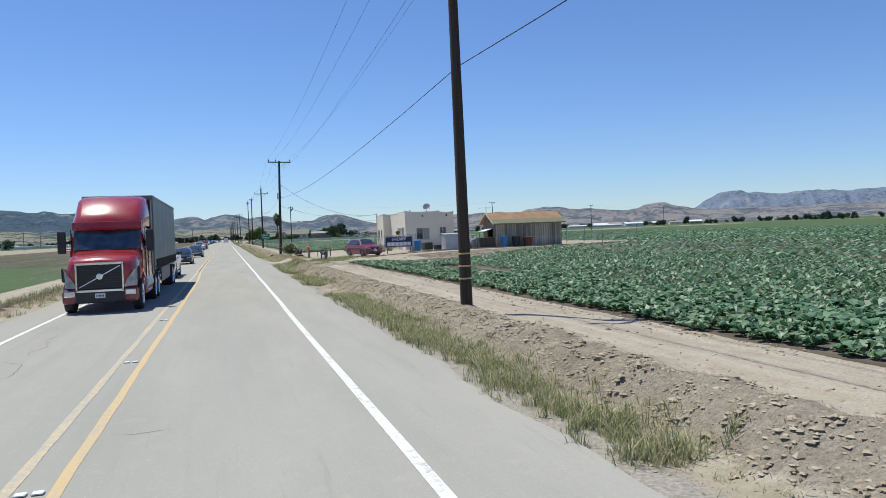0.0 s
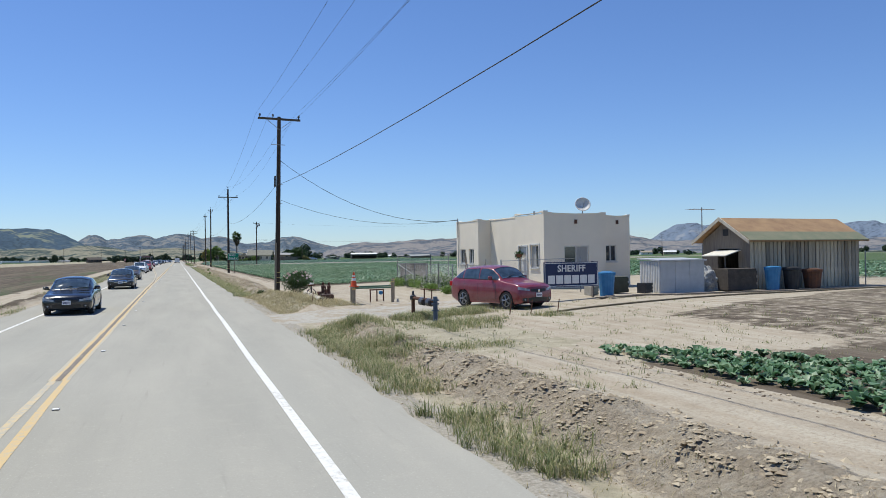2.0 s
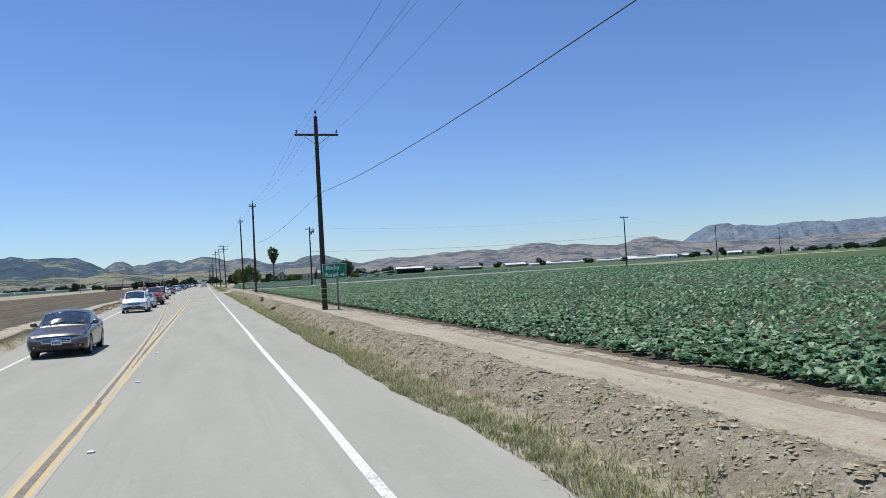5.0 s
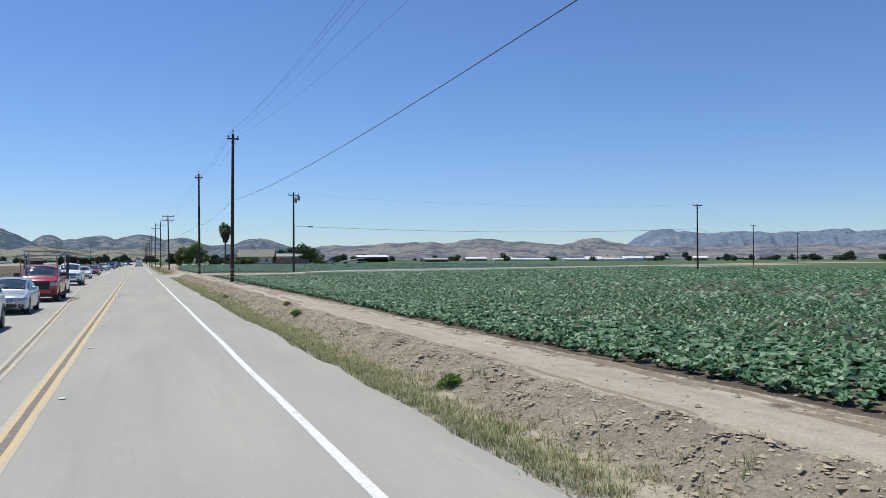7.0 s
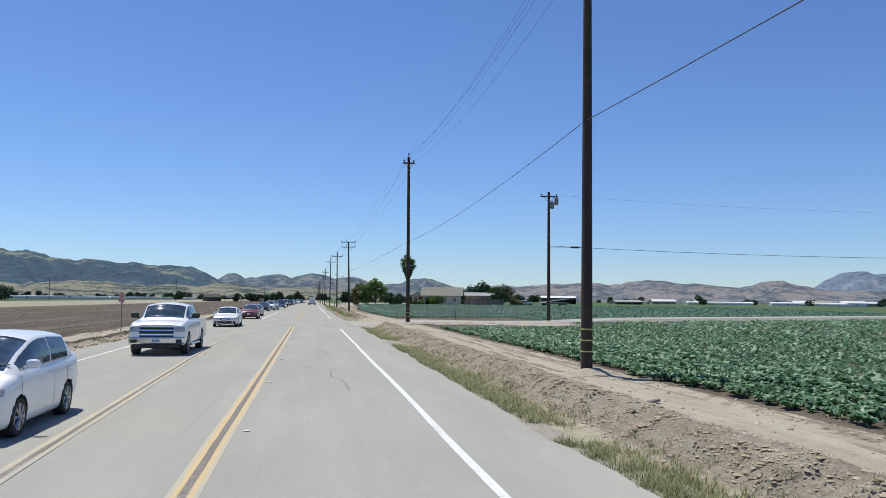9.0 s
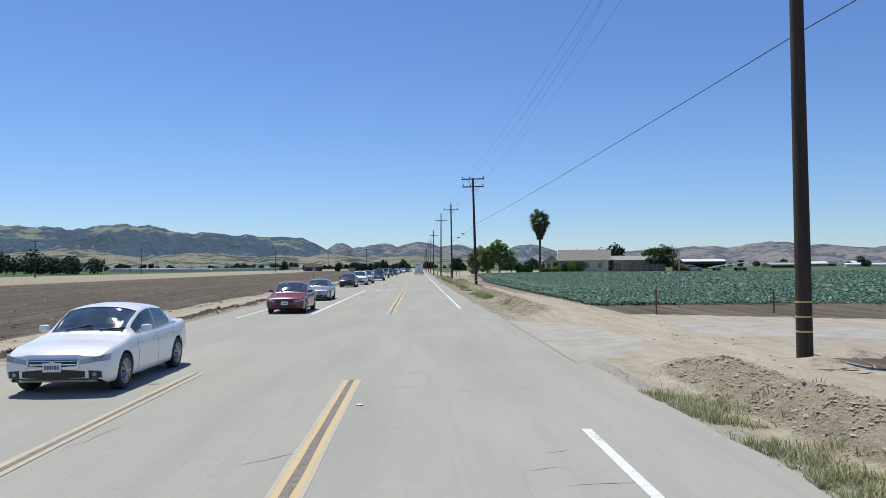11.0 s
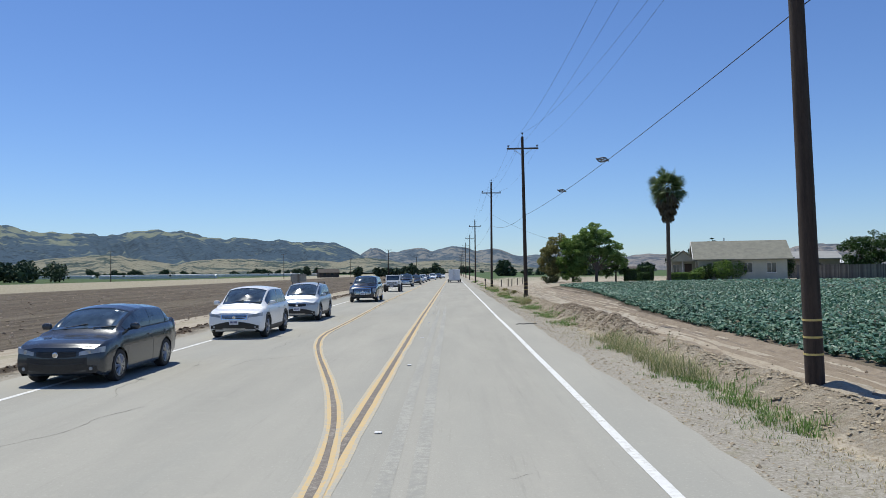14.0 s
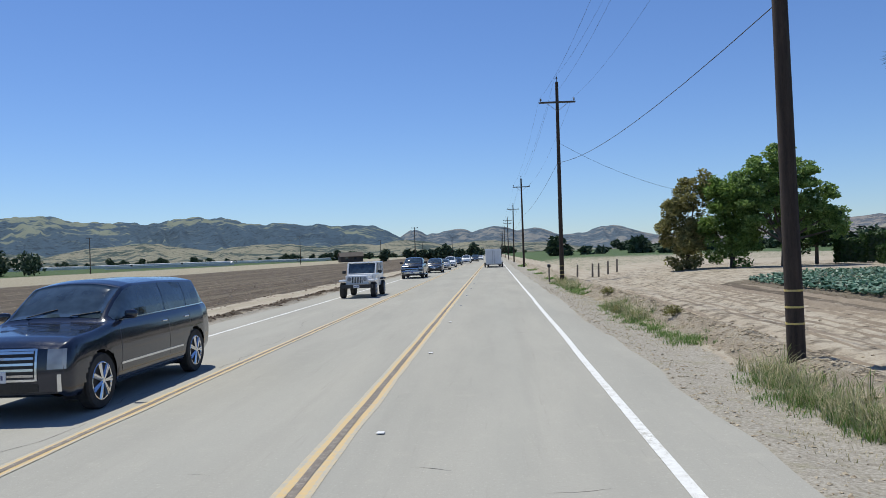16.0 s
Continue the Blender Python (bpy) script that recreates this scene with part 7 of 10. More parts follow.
M["faded_letter"] = worn("faded_lettering", (0.34, 0.30, 0.25), (0.28, 0.25, 0.21), 5, 40, 0.8)
M["tarp"] = worn("grey_tarp", (0.50, 0.50, 0.48), (0.22, 0.22, 0.21), 4, 30, 0.6, 0, 0.8, 0.05)


def holed_wall(bm, length, z0, z1, thick, holes, at=(0, 0), along='x'):
    """A wall with openings through it: holes are (from, to, low, high)."""
    us = sorted({0, length, *[h[0] for h in holes], *[h[1] for h in holes]})
    zs = sorted({z0, z1, *[h[2] for h in holes], *[h[3] for h in holes]})
    for a, b in zip(us, us[1:]):
        for c, d in zip(zs, zs[1:]):
            mu, mz = (a + b) / 2, (c + d) / 2
            if any(h[0] < mu < h[1] and h[2] < mz < h[3] for h in holes):
                continue
            if along == 'x':
                box(bm, at[0] + a, at[0] + b, at[1], at[1] + thick, c, d)
            else:
                box(bm, at[0], at[0] + thick, at[1] + a, at[1] + b, c, d)
    bmesh.ops.remove_doubles(bm, verts=bm.verts, dist=0.0005)


def sash(parent, u0, u1, z0, z1, at, along, curtain=False, sides=1):
    """A window set into a wall opening: frame, bar, pane and sill."""
    e = new("window")
    e.parent = parent

    def bx(bm, a, b, c, d, o0, o1):
        if along == 'x':
            box(bm, at[0] + a, at[0] + b, at[1] + o0, at[1] + o1, c, d)
        else:
            box(bm, at[0] + o0, at[0] + o1, at[1] + a, at[1] + b, c, d)
    bm = bmesh.new()
    for a, b, c, d in ((u0, u0 + 0.05, z0, z1), (u1 - 0.05, u1, z0, z1), (u0, u1, z0, z0 + 0.05), (u0, u1, z1 - 0.05, z1), ((u0 + u1) / 2 - 0.025, (u0 + u1) / 2 + 0.025, z0, z1)):
        bx(bm, a, b, c, d, 0.05, 0.11)
    part("window_frame", bm, M["trim_white"], e)
    bm = bmesh.new()
    bx(bm, u0 + 0.03, (u0 + u1) / 2, z0 + 0.03, z1 - 0.03, 0.075, 0.085)
    part("pane", bm, M["house_glass"], e)
    bm = bmesh.new()
    bx(bm, (u0 + u1) / 2, u1 - 0.03, z0 + 0.03, z1 - 0.03, 0.075, 0.085)
    part("pane", bm, M["curtain"] if curtain else M["house_glass"], e, "pane with a drawn curtain" if curtain else "")
    bm = bmesh.new()
    bx(bm, u0 - 0.06, u1 + 0.06, z0 - 0.06, z0, -0.06, 0.10)
    part("sill", bm, M["trim_white"], e)
    return e


def stucco_house(x, y):
    e = thing("house", pose(x, y, 0, 0, 0, 1.5), "flat-roofed cream stucco house with stepped parapets", "house")
    z0, z1 = 0.0, 4.10
    # south wall in two planes
    bm = bmesh.new()
    holed_wall(bm, 3.45, z0, z1, 0.2, [(1.1, 2.45, 1.43, 2.55)], (0, 0), 'x')
    part("wall", bm, M["stucco"], e)
    sash(e, 1.1, 2.45, 1.43, 2.55, (0, 0), 'x', True)
    bm = bmesh.new()
    holed_wall(bm, 1.60, z0, 4.02, 0.2, [(0.14, 0.80, 1.75, 2.58)], (3.45, 0.30), 'x')
    part("wall", bm, M["stucco"], e)
    sash(e, 3.59, 4.25, 1.75, 2.58, (0, 0.30), 'x')
    # west wall
    bm = bmesh.new()
    holed_wall(bm, 5.95, z0, z1, 0.2, [(0.32, 1.17, 1.5, 2.6), (1.58, 2.43, 0.32, 2.55), (3.82, 4.55, 0.85, 1.55)], (0, 0.2), 'y')
    part("wall", bm, M["stucco"], e)
    sash(e, 0.32, 1.17, 1.5, 2.6, (0, 0.2), 'y', True)
    sash(e, 3.82, 4.55, 0.85, 1.55, (0, 0.2), 'y')
    bm = bmesh.new()
    box(bm, 0.06, 0.11, 1.80, 2.61, 0.32, 2.53)
    d = part("door", bm, M["trim_white"], e, "white panelled door")
    bm = bmesh.new()
    for z in (0.5, 1.3):
        box(bm, 0.04, 0.062, 1.90, 2.51, z, z + 0.65, 0.01)
    part("door_panel", bm, M["trim_white"], d)
    bm = bmesh.new()
    disc_ring(bm, (0.06, 2.51, 1.30), (-1, 0, 0), [(0, 0.03), (0.05, 0.03), (0.07, 0.02)], 10)
    part("door_knob", bm, M["steel"], d)
    bm = bmesh.new()
    box(bm, -0.9, 0.0, 1.6, 2.8, 0.0, 0.30, 0.02)
    part("doorstep", bm, M["concrete"], e)
    for a_, b_, c_, d_ in ((1.70, 1.78, 0.32, 2.62), (2.63, 2.71, 0.32, 2.62), (1.78, 2.63, 2.54, 2.62)):
        bm = bmesh.new()
        box(bm, -0.05, -0.002, a_, b_, c_, d_, 0.008)
        part("door_casing", bm, M["trim_white"], e)
    for a_, b_, c_, d_ in ((0.44, 0.52, 1.62, 2.68), (1.37, 1.45, 1.62, 2.68), (0.52, 1.37, 2.60, 2.68)):
        bm = bmesh.new()
        box(bm, -0.035, -0.002, a_, b_, c_, d_, 0.006)
        part("window_casing", bm, M["trim_white"], e)
    # bay that stands forward
    bm = bmesh.new()
    holed_wall(bm, 3.0, z0, 4.05, 0.2, [(0.65, 1.30, 1.68, 2.5), (1.85, 2.62, 1.68, 2.5)], (-0.75, 6.15), 'y')
    part("wall", bm, M["stucco"], e)
    sash(e, 0.65, 1.30, 1.68, 2.5, (-0.75, 6.15), 'y')
    sash(e, 1.85, 2.62, 1.68, 2.5, (-0.75, 6.15), 'y')
    bm = bmesh.new()
    box(bm, -0.55, 0.2, 6.15, 6.35, z0, 4.05)
    part("wall", bm, M["stucco"], e)
    bm = bmesh.new()
    box(bm, -0.75, 5.05, 9.15, 9.35, z0, 4.05)
    part("wall", bm, M["stucco"], e)
    bm = bmesh.new()
    box(bm, 4.85, 5.05, 0.5, 9.15, z0, 4.02)
    part("wall", bm, M["stucco"], e)
    bm = bmesh.new()
    box(bm, 0.2, 4.85, 0.5, 9.15, 3.55, 3.70)
    box(bm, -0.55, 0.2, 6.35, 9.15, 3.55, 3.70)
    box(bm, 0.2, 3.45, 0.2, 0.5, 3.55, 3.70)
    part("roof", bm, worn("flat_roof", (0.32, 0.31, 0.29), (0.22, 0.21, 0.20), 2, 30, 0.9), e)
    # parapet caps, dipped between raised corners
    def cap(p, q, z, name="parapet"):
        bm = bmesh.new()
        n = 14
        px, py = Vector(p), Vector(q)
        out = (py - px).normalized()
        side = Vector((-out.y, out.x, 0)) * 0.12
        top, low = [], []
        for i_ in range(n + 1):
            u = i_ / n
            c = px.lerp(py, u)
            h = 0.09 if (u < 0.09 or u > 0.91) else 0.02 + 0.04 * (1 - math.cos((u - 0.5) * 6.0)) / 2
            low.append((c, z))
            top.append((c, z + h))
        for s in (1, -1):
            vs = [bm.verts.new((c.x + side.x * s, c.y + side.y * s, zz)) for c, zz in low] + [bm.verts.new((c.x + side.x * s, c.y + side.y * s, zz)) for c, zz in reversed(top)]
            bm.faces.new(vs)
            if s == 1:
                first = vs
        for i_ in range(len(first)):
            j_ = (i_ + 1) % len(first)
            bm.faces.new((first[i_], first[j_], vs[j_], vs[i_]))
        part(name, bm, M["stucco"], e)
    cap((0.0, 0.1, 0), (3.45, 0.1, 0), z1)
    cap((3.5, 0.4, 0), (5.05, 0.4, 0), 4.02)
    cap((0.1, 0.0, 0), (0.1, 3.1, 0), z1 + 0.06)
    cap((0.1, 3.1, 0), (0.1, 6.15, 0), z1 - 0.06)
    cap((-0.65, 6.15, 0), (-0.65, 9.3, 0), 4.05)
    cap((-0.6, 6.25, 0), (0.1, 6.25, 0), 4.05)
    for u, v in ((1.75, -0.02), (4.3, 0.28)):
        bm = bmesh.new()
        box(bm, u - 0.07, u + 0.07, v - 0.02, v + 0.05, 3.62, 3.82)
        part("wall_vent", bm, M["rust"], e)
    bm = bmesh.new()
    rod(bm, (1.6, 4.0, 3.6), (1.6, 4.0, 4.45), 0.05, sides=8)
    part("roof_pipe", bm, M["steel"], e)
    bm = bmesh.new()
    rod(bm, (-0.8, 9.0, 3.2), (-0.8, 9.0, 4.3), 0.03, sides=6)
    rod(bm, (-0.8, 9.0, 3.2), (-0.8, 8.95, 1.4), 0.02, sides=6)
    part("service_mast", bm, M["steel"], e)
    return e


stucco_house(15.1, 75.5)

# satellite dish on the parapet
e = thing("satellite_dish", pose(17.35, 75.75, 4.15), "white satellite dish on the house parapet", "satellite dish")
bm = bmesh.new()
rod(bm, (0, 0, -0.2), (0, 0, 0.30), 0.025, sides=8)
part("mast", bm, M["steel"], e)
bm = bmesh.new()
disc_ring(bm, (0, -0.04, 0.42), (-0.35, -0.80, 0.40), [(-0.10, 0.04), (-0.08, 0.18), (-0.03, 0.30), (0.04, 0.38), (0.045, 0.37), (-0.02, 0.29), (-0.07, 0.17), (-0.085, 0.03)], 22)
part("dish", bm, M["trim_white"], e, smooth=True)
bm = bmesh.new()
rod(bm, (0.0, 0, 0.1), (-0.18, -0.50, 0.50), 0.012, sides=6)
part("feed_arm", bm, M["steel"], e)

# aerial mast
e = thing("tv_antenna", pose(22.8, 73.7, 0.2), "thin mast with a comb-like television aerial", "antenna")
bm = bmesh.new()
rod(bm, (0, 0, 0), (0, 0, 4.15), 0.025, sides=8)
part("mast", bm, M["steel"], e)
bm = bmesh.new()
rod(bm, (-0.75, 0, 4.05), (0.75, 0, 4.05), 0.014, sides=6)
for k in range(8):
    xx = -0.7 + 0.2 * k
    rod(bm, (xx, -0.4 + 0.03 * k, 4.05), (xx, 0.4 - 0.03 * k, 4.05), 0.007, sides=5)
part("aerial", bm, M["steel"], e)


def lettering(text, size, m, material, parent, name="lettering"):
    cu = bpy.data.curves.new(name, 'FONT')
    cu.body, cu.size, cu.align_x, cu.align_y, cu.extrude = text, size, 'CENTER', 'CENTER', 0.004
    cu.space_character = 1.08
    cu.offset = size * 0.022
    cu.materials.append(material)
    ob = new(name, cu)
    ob.parent = parent
    ob.matrix_basis = m
    return ob


def campaign_sign(m, w, h, board, ink, label, post_z):
    e = thing("campaign_sign", m, label, "sign")
    bm = bmesh.new()
    box(bm, -w / 2, w / 2, -0.02, 0.02, 0, h, 0.004)
    part("board", bm, board, e)
    bm = bmesh.new()
    for a, b, c, d in ((-w / 2 + 0.03, w / 2 - 0.03, 0.03, 0.055), (-w / 2 + 0.03, w / 2 - 0.03, h - 0.055, h - 0.03), (-w / 2 + 0.03, -w / 2 + 0.055, 0.055, h - 0.055), (w / 2 - 0.055, w / 2 - 0.03, 0.055, h - 0.055)):
        box(bm, a, b, -0.026, -0.02, c, d)
    part("border", bm, ink, e)
    lettering("SHERIFF", h * 0.37, pose(0, -0.026, h * 0.73, 90), ink, e)
    # the second line: plain bars
    bw = w * 0.125
    for k in range(6):
        x0 = -w * 0.43 + k * w * 0.147
        bm = bmesh.new()
        box(bm, x0, x0 + bw, -0.028, -0.02, h * 0.13, h * 0.47)
        part("text_bar", bm, ink, e)
    for s in (-1, 1):
        bm = bmesh.new()
        box(bm, s * w * 0.42 - 0.04, s * w * 0.42 + 0.04, 0.022, 0.10, -post_z, h + 0.02)
        part("post", bm, M["old_wood"], e)
    return e


campaign_sign(pose(12.95, 69.0, 0.88, 0, 0, 7), 2.55, 0.96, M["navy_board"], M["letter_white"], "navy blue campaign board with white capital letters", 0.85)
campaign_sign(pose(12.6, 88.62, 0.72, 0, 0, -8), 1.8, 0.98, M["faded_sign"], M["faded_letter"], "faded brown campaign board behind the chain-link fence", 0.75)

# barn-like shed with a plank wall
e = thing("shed", pose(22.35, 69.9, 0.34, 0, 0, 4) @ Matrix.Diagonal((1, 0.74, 1, 1)), "weathered plank shed with a rusty orange roof", "shed")
bm = bmesh.new()
holed_wall(bm, 3.9, 0, 2.35, 0.12, [(0.9, 2.6, 0.0, 1.95)], (0, 0.05), 'y')
part("gable_wall", bm, M["old_wood"], e)
bm = bmesh.new()
prism(bm, [(0.05, 2.35), (3.95, 2.35), (2.0, 3.22)], 0.0, 0.12, 'x')
prism(bm, [(0.05, 2.35), (3.95, 2.35), (2.0, 3.22)], 6.75, 6.87, 'x')
box(bm, 6.75, 6.87, 0.05, 3.95, 0, 2.35)
box(bm, 0.12, 6.75, 3.83, 3.95, 0, 2.35)
box(bm, 0.12, 6.75, 0.10, 0.16, 0, 2.35)
part("inner_wall", bm, M["old_wood"], e)
for s in (0, 1):
    bm = bmesh.new()
    prism(bm, [(-0.35, 2.24), (2.0, 3.30), (2.0, 3.37), (-0.38, 2.30)] if s == 0 else [(4.35, 2.24), (2.0, 3.30), (2.0, 3.37), (4.38, 2.30)], -0.35, 7.2, 'x')
    part("roof_slope", bm, M["roof_rust"], e)
bm = bmesh.new()
prism(bm, [(-0.40, 2.16), (2.0, 3.24), (2.0, 3.40), (-0.40, 2.32)], -0.40, -0.352, 'x')
prism(bm, [(4.40, 2.16), (2.0, 3.24), (2.0, 3.40), (4.40, 2.32)], -0.40, -0.352, 'x')
part("barge_board", bm, worn("cream_board", (0.55, 0.50, 0.40), (0.40, 0.36, 0.29), 4, 30, 0.8), e)
bm = bmesh.new()
box(bm, -0.01, 0.02, 1.75, 2.2, 2.55, 2.85)
part("gable_vent", bm, M["black"], e)
bm = bmesh.new()
prism(bm, [(-0.385, 2.305), (0.45, 2.69), (0.45, 2.71), (-0.39, 2.325)], -0.30, 7.15, 'x')
part("eave_strip", bm, worn("mossy_felt", (0.17, 0.19, 0.12), (0.24, 0.23, 0.15), 2, 25, 0.9), e, "green mossy felt along the eave")
bm = bmesh.new()
prism(bm, [(-0.9, 1.62), (0.0, 1.86), (0.0, 1.90), (-0.9, 1.66)], 0.75, 2.75, 'y')
part("awning", bm, worn("awning_board", (0.70, 0.67, 0.58), (0.55, 0.52, 0.45), 3, 30, 0.8), e, "pale board propped over the doorway")
for yy in (0.85, 2.65):
    bm = bmesh.new()
    rod(bm, (-0.85, yy, 0.0), (-0.85, yy, 1.64), 0.03, sides=6)
    part("awning_post", bm, M["old_wood"], e)
plank = bmesh.new()
box(plank, 0, 0.196, -0.02, 0.02, 0.02, 2.32)
pm = bpy.data.meshes.new("plank")
plank.to_mesh(pm)
plank.free()
n_ = Nodes("plank_wood")
oi = n_.t.nodes.new("ShaderNodeObjectInfo")
grain = n_.noise(3, 5, 0.6, (7, 7, 0.5))
tone = n_.ramp(oi.outputs["Random"], [(0.0, (0.32, 0.28, 0.21)), (0.3, (0.55, 0.48, 0.36)), (0.7, (0.70, 0.61, 0.45)), (1.0, (0.80, 0.69, 0.49))])
n_.bump(grain, 0.5, 0.01)
pm.materials.append(n_.done(n_.mix(n_.val(grain, 0.3, 0.7, 0, 0.6), tone, (0.10, 0.085, 0.07)), 0.9, 0, 0.2))
for k in range(29):
    p_ = new("plank", pm)
    p_.parent = e
    p_.matrix_basis = pose(0.02 + k * 0.236, 0.06 + rng.normal(0, 0.006), rng.normal(0, 0.02), 0, rng.normal(0, 0.3), 0)

# white metal garden shed
e = thing("garden_shed", pose(17.35, 69.5, 0.36, 0, 0, -4), "small white sheet-metal garden shed", "shed")
bm = bmesh.new()
box(bm, 0, 2.1, 0, 1.6, 0, 1.45)
part("body", bm, M["sheet_metal"], e)
bm = bmesh.new()
prism(bm, [(-0.08, 1.44), (1.70, 1.52), (1.70, 1.57), (-0.08, 1.50)], -0.08, 2.18, 'x')
part("roof", bm, M["sheet_metal"], e)
for k in range(12):
    bm = bmesh.new()
    box(bm, -0.018, 0.0, 0.06 + k * 0.13, 0.11 + k * 0.13, 0.02, 1.42)
    part("rib", bm, M["trim_white"], e)
for k in range(3):
    bm = bmesh.new()
    box(bm, 0.69 * k + 0.03, 0.69 * k + 0.68, -0.014, 0.0, 0.03, 1.42, 0.004)
    part("side_panel", bm, M["sheet_metal"], e)

# clutter between the sheds
def bin_(x, y, h, r, mat, label):
    e = thing("bin", pose(x, y, float(gz(x, y))), label, "bin")
    bm = bmesh.new()
    disc_ring(bm, (0, 0, 0), (0, 0, 1), [(0, r * 0.8), (h * 0.9, r), (h * 0.92, r * 1.08), (h, r * 1.08)], 16)
    part("tub", bm, mat, e)
    bm = bmesh.new()
    disc_ring(bm, (0, 0, h), (0, 0, 1), [(0, r * 1.1), (0.05, r * 1.08), (0.09, r * 0.5)], 16)
    part("lid", bm, mat, e)
    return e


bin_(22.9, 69.2, 0.95, 0.33, M["blue_plastic"], "blue plastic wheelie bin beside the shed")
bin_(14.7, 69.3, 0.90, 0.33, M["blue_plastic"], "blue plastic barrel near the campaign sign")
bin_(24.1, 69.35, 0.9, 0.36, M["black"], "black plastic barrel against the plank wall")
bin_(25.3, 69.4, 0.8, 0.40, M["rust"], "rusty drum against the plank wall")


def crate(x, y, sx, sy, h, mat, label, rot=0):
    e = thing("crate", pose(x, y, float(gz(x, y)), 0, 0, rot), label, "crate")
    bm = bmesh.new()
    box(bm, -sx / 2, sx / 2, -sy / 2, sy / 2, 0.04, h, 0.015)
    part("body", bm, mat, e)
    for k in range(3):
        bm = bmesh.new()
        box(bm, -sx / 2 - 0.02, sx / 2 + 0.02, -sy / 2 - 0.025, -sy / 2 - 0.001, 0.06 + k * h * 0.32, 0.06 + k * h * 0.32 + h * 0.2)
        part("slat", bm, mat, e)
    return e


crate(21.2, 69.6, 1.5, 1.0, 0.95, worn("dark_crate", (0.06, 0.05, 0.042), (0.10, 0.085, 0.07), 4, 30, 0.9), "dark wooden crate beside the shed")
crate(15.9, 70.6, 0.8, 0.7, 0.7, worn("olive_crate", (0.09, 0.10, 0.07), (0.06, 0.06, 0.045), 4, 30, 0.9), "dull green crate near the campaign sign", 12)
crate(16.6, 69.5, 0.5, 0.4, 0.45, M["black"], "black plastic crate on the ground", 25)
crate(14.4, 70.0, 0.35, 0.45, 0.4, M["concrete"], "grey block lying behind the car", 8)
# tarpaulin heap
bm = bmesh.new()
bmesh.ops.create_icosphere(bm, subdivisions=5, radius=1.0)
for v_ in bm.verts:
    k = 1 + 0.22 * noise.noise(v_.co * 2.3)
    k += 0.10 * noise.noise(v_.co * 6.0) + 0.06 * noise.noise(v_.co * 13.0)
    v_.co = Vector((v_.co.x * 0.85 * k, v_.co.y * 0.6 * k, max(v_.co.z, -0.55) * 0.80 * k))
ob = part("tarpaulin", bm, M["tarp"], smooth=True)
ob.matrix_world = pose(20.1, 70.3, 0.75)
tagged(ob, "heap wrapped in grey plastic sheet", "tarp")
# loose boards on the ground
for x_, y_, l_, r_ in ((15.0, 68.3, 2.2, 20), (16.3, 68.2, 2.0, -8), (18.3, 67.9, 3.0, 4), (21.0, 67.9, 3.4, -3), (14.2, 68.6, 1.6, 40)):
    bm = bmesh.new()
    box(bm, -l_ / 2, l_ / 2, -0.12, 0.12, 0.01, 0.06, 0.006)
    ob = part("board", bm, M["old_wood"])
    ob.matrix_world = pose(x_, y_, float(gz(x_, y_)) + 0.01, 0, 0, r_)
    tagged(ob, "loose weathered board lying on the dirt", "board", "boards on the ground")
# long irrigation pipe across the yard's edge
bm = bmesh.new()
pts = [(9.6 + 2.0 * k, 64.6 + 0.38 * k + 0.1 * math.sin(k * 1.7)) for k in range(14)]
line = [(xa, ya, float(gz(xa, ya)) + 0.10) for xa, ya in pts]
loops = [[bm.verts.new((xa, ya + 0.03 * math.cos(q * math.pi / 4), za - 0.065 + 0.03 * math.sin(q * math.pi / 4))) for q in range(8)] for xa, ya, za in line]
for la, lb in zip(loops, loops[1:]):
    for q in range(8):
        bm.faces.new((la[q], la[(q + 1) % 8], lb[(q + 1) % 8], lb[q]))
ob = part("irrigation_pipe", bm, worn("dull_pipe", (0.20, 0.17, 0.11), (0.13, 0.11, 0.075), 3, 30, 0.8), smooth=True)
tagged(ob, "long dull irrigation pipe lying across the yard", "pipe")
# boundary timbers
bm = bmesh.new()
box(bm, 16.5, 30.5, 68.35, 68.55, 0.30, 0.52, 0.01)
ob = part("timber_edging", bm, worn("dark_timber", (0.05, 0.042, 0.036), (0.09, 0.075, 0.06), 3, 30, 0.9))
tagged(ob, "dark timber edging along the yard", "timber")


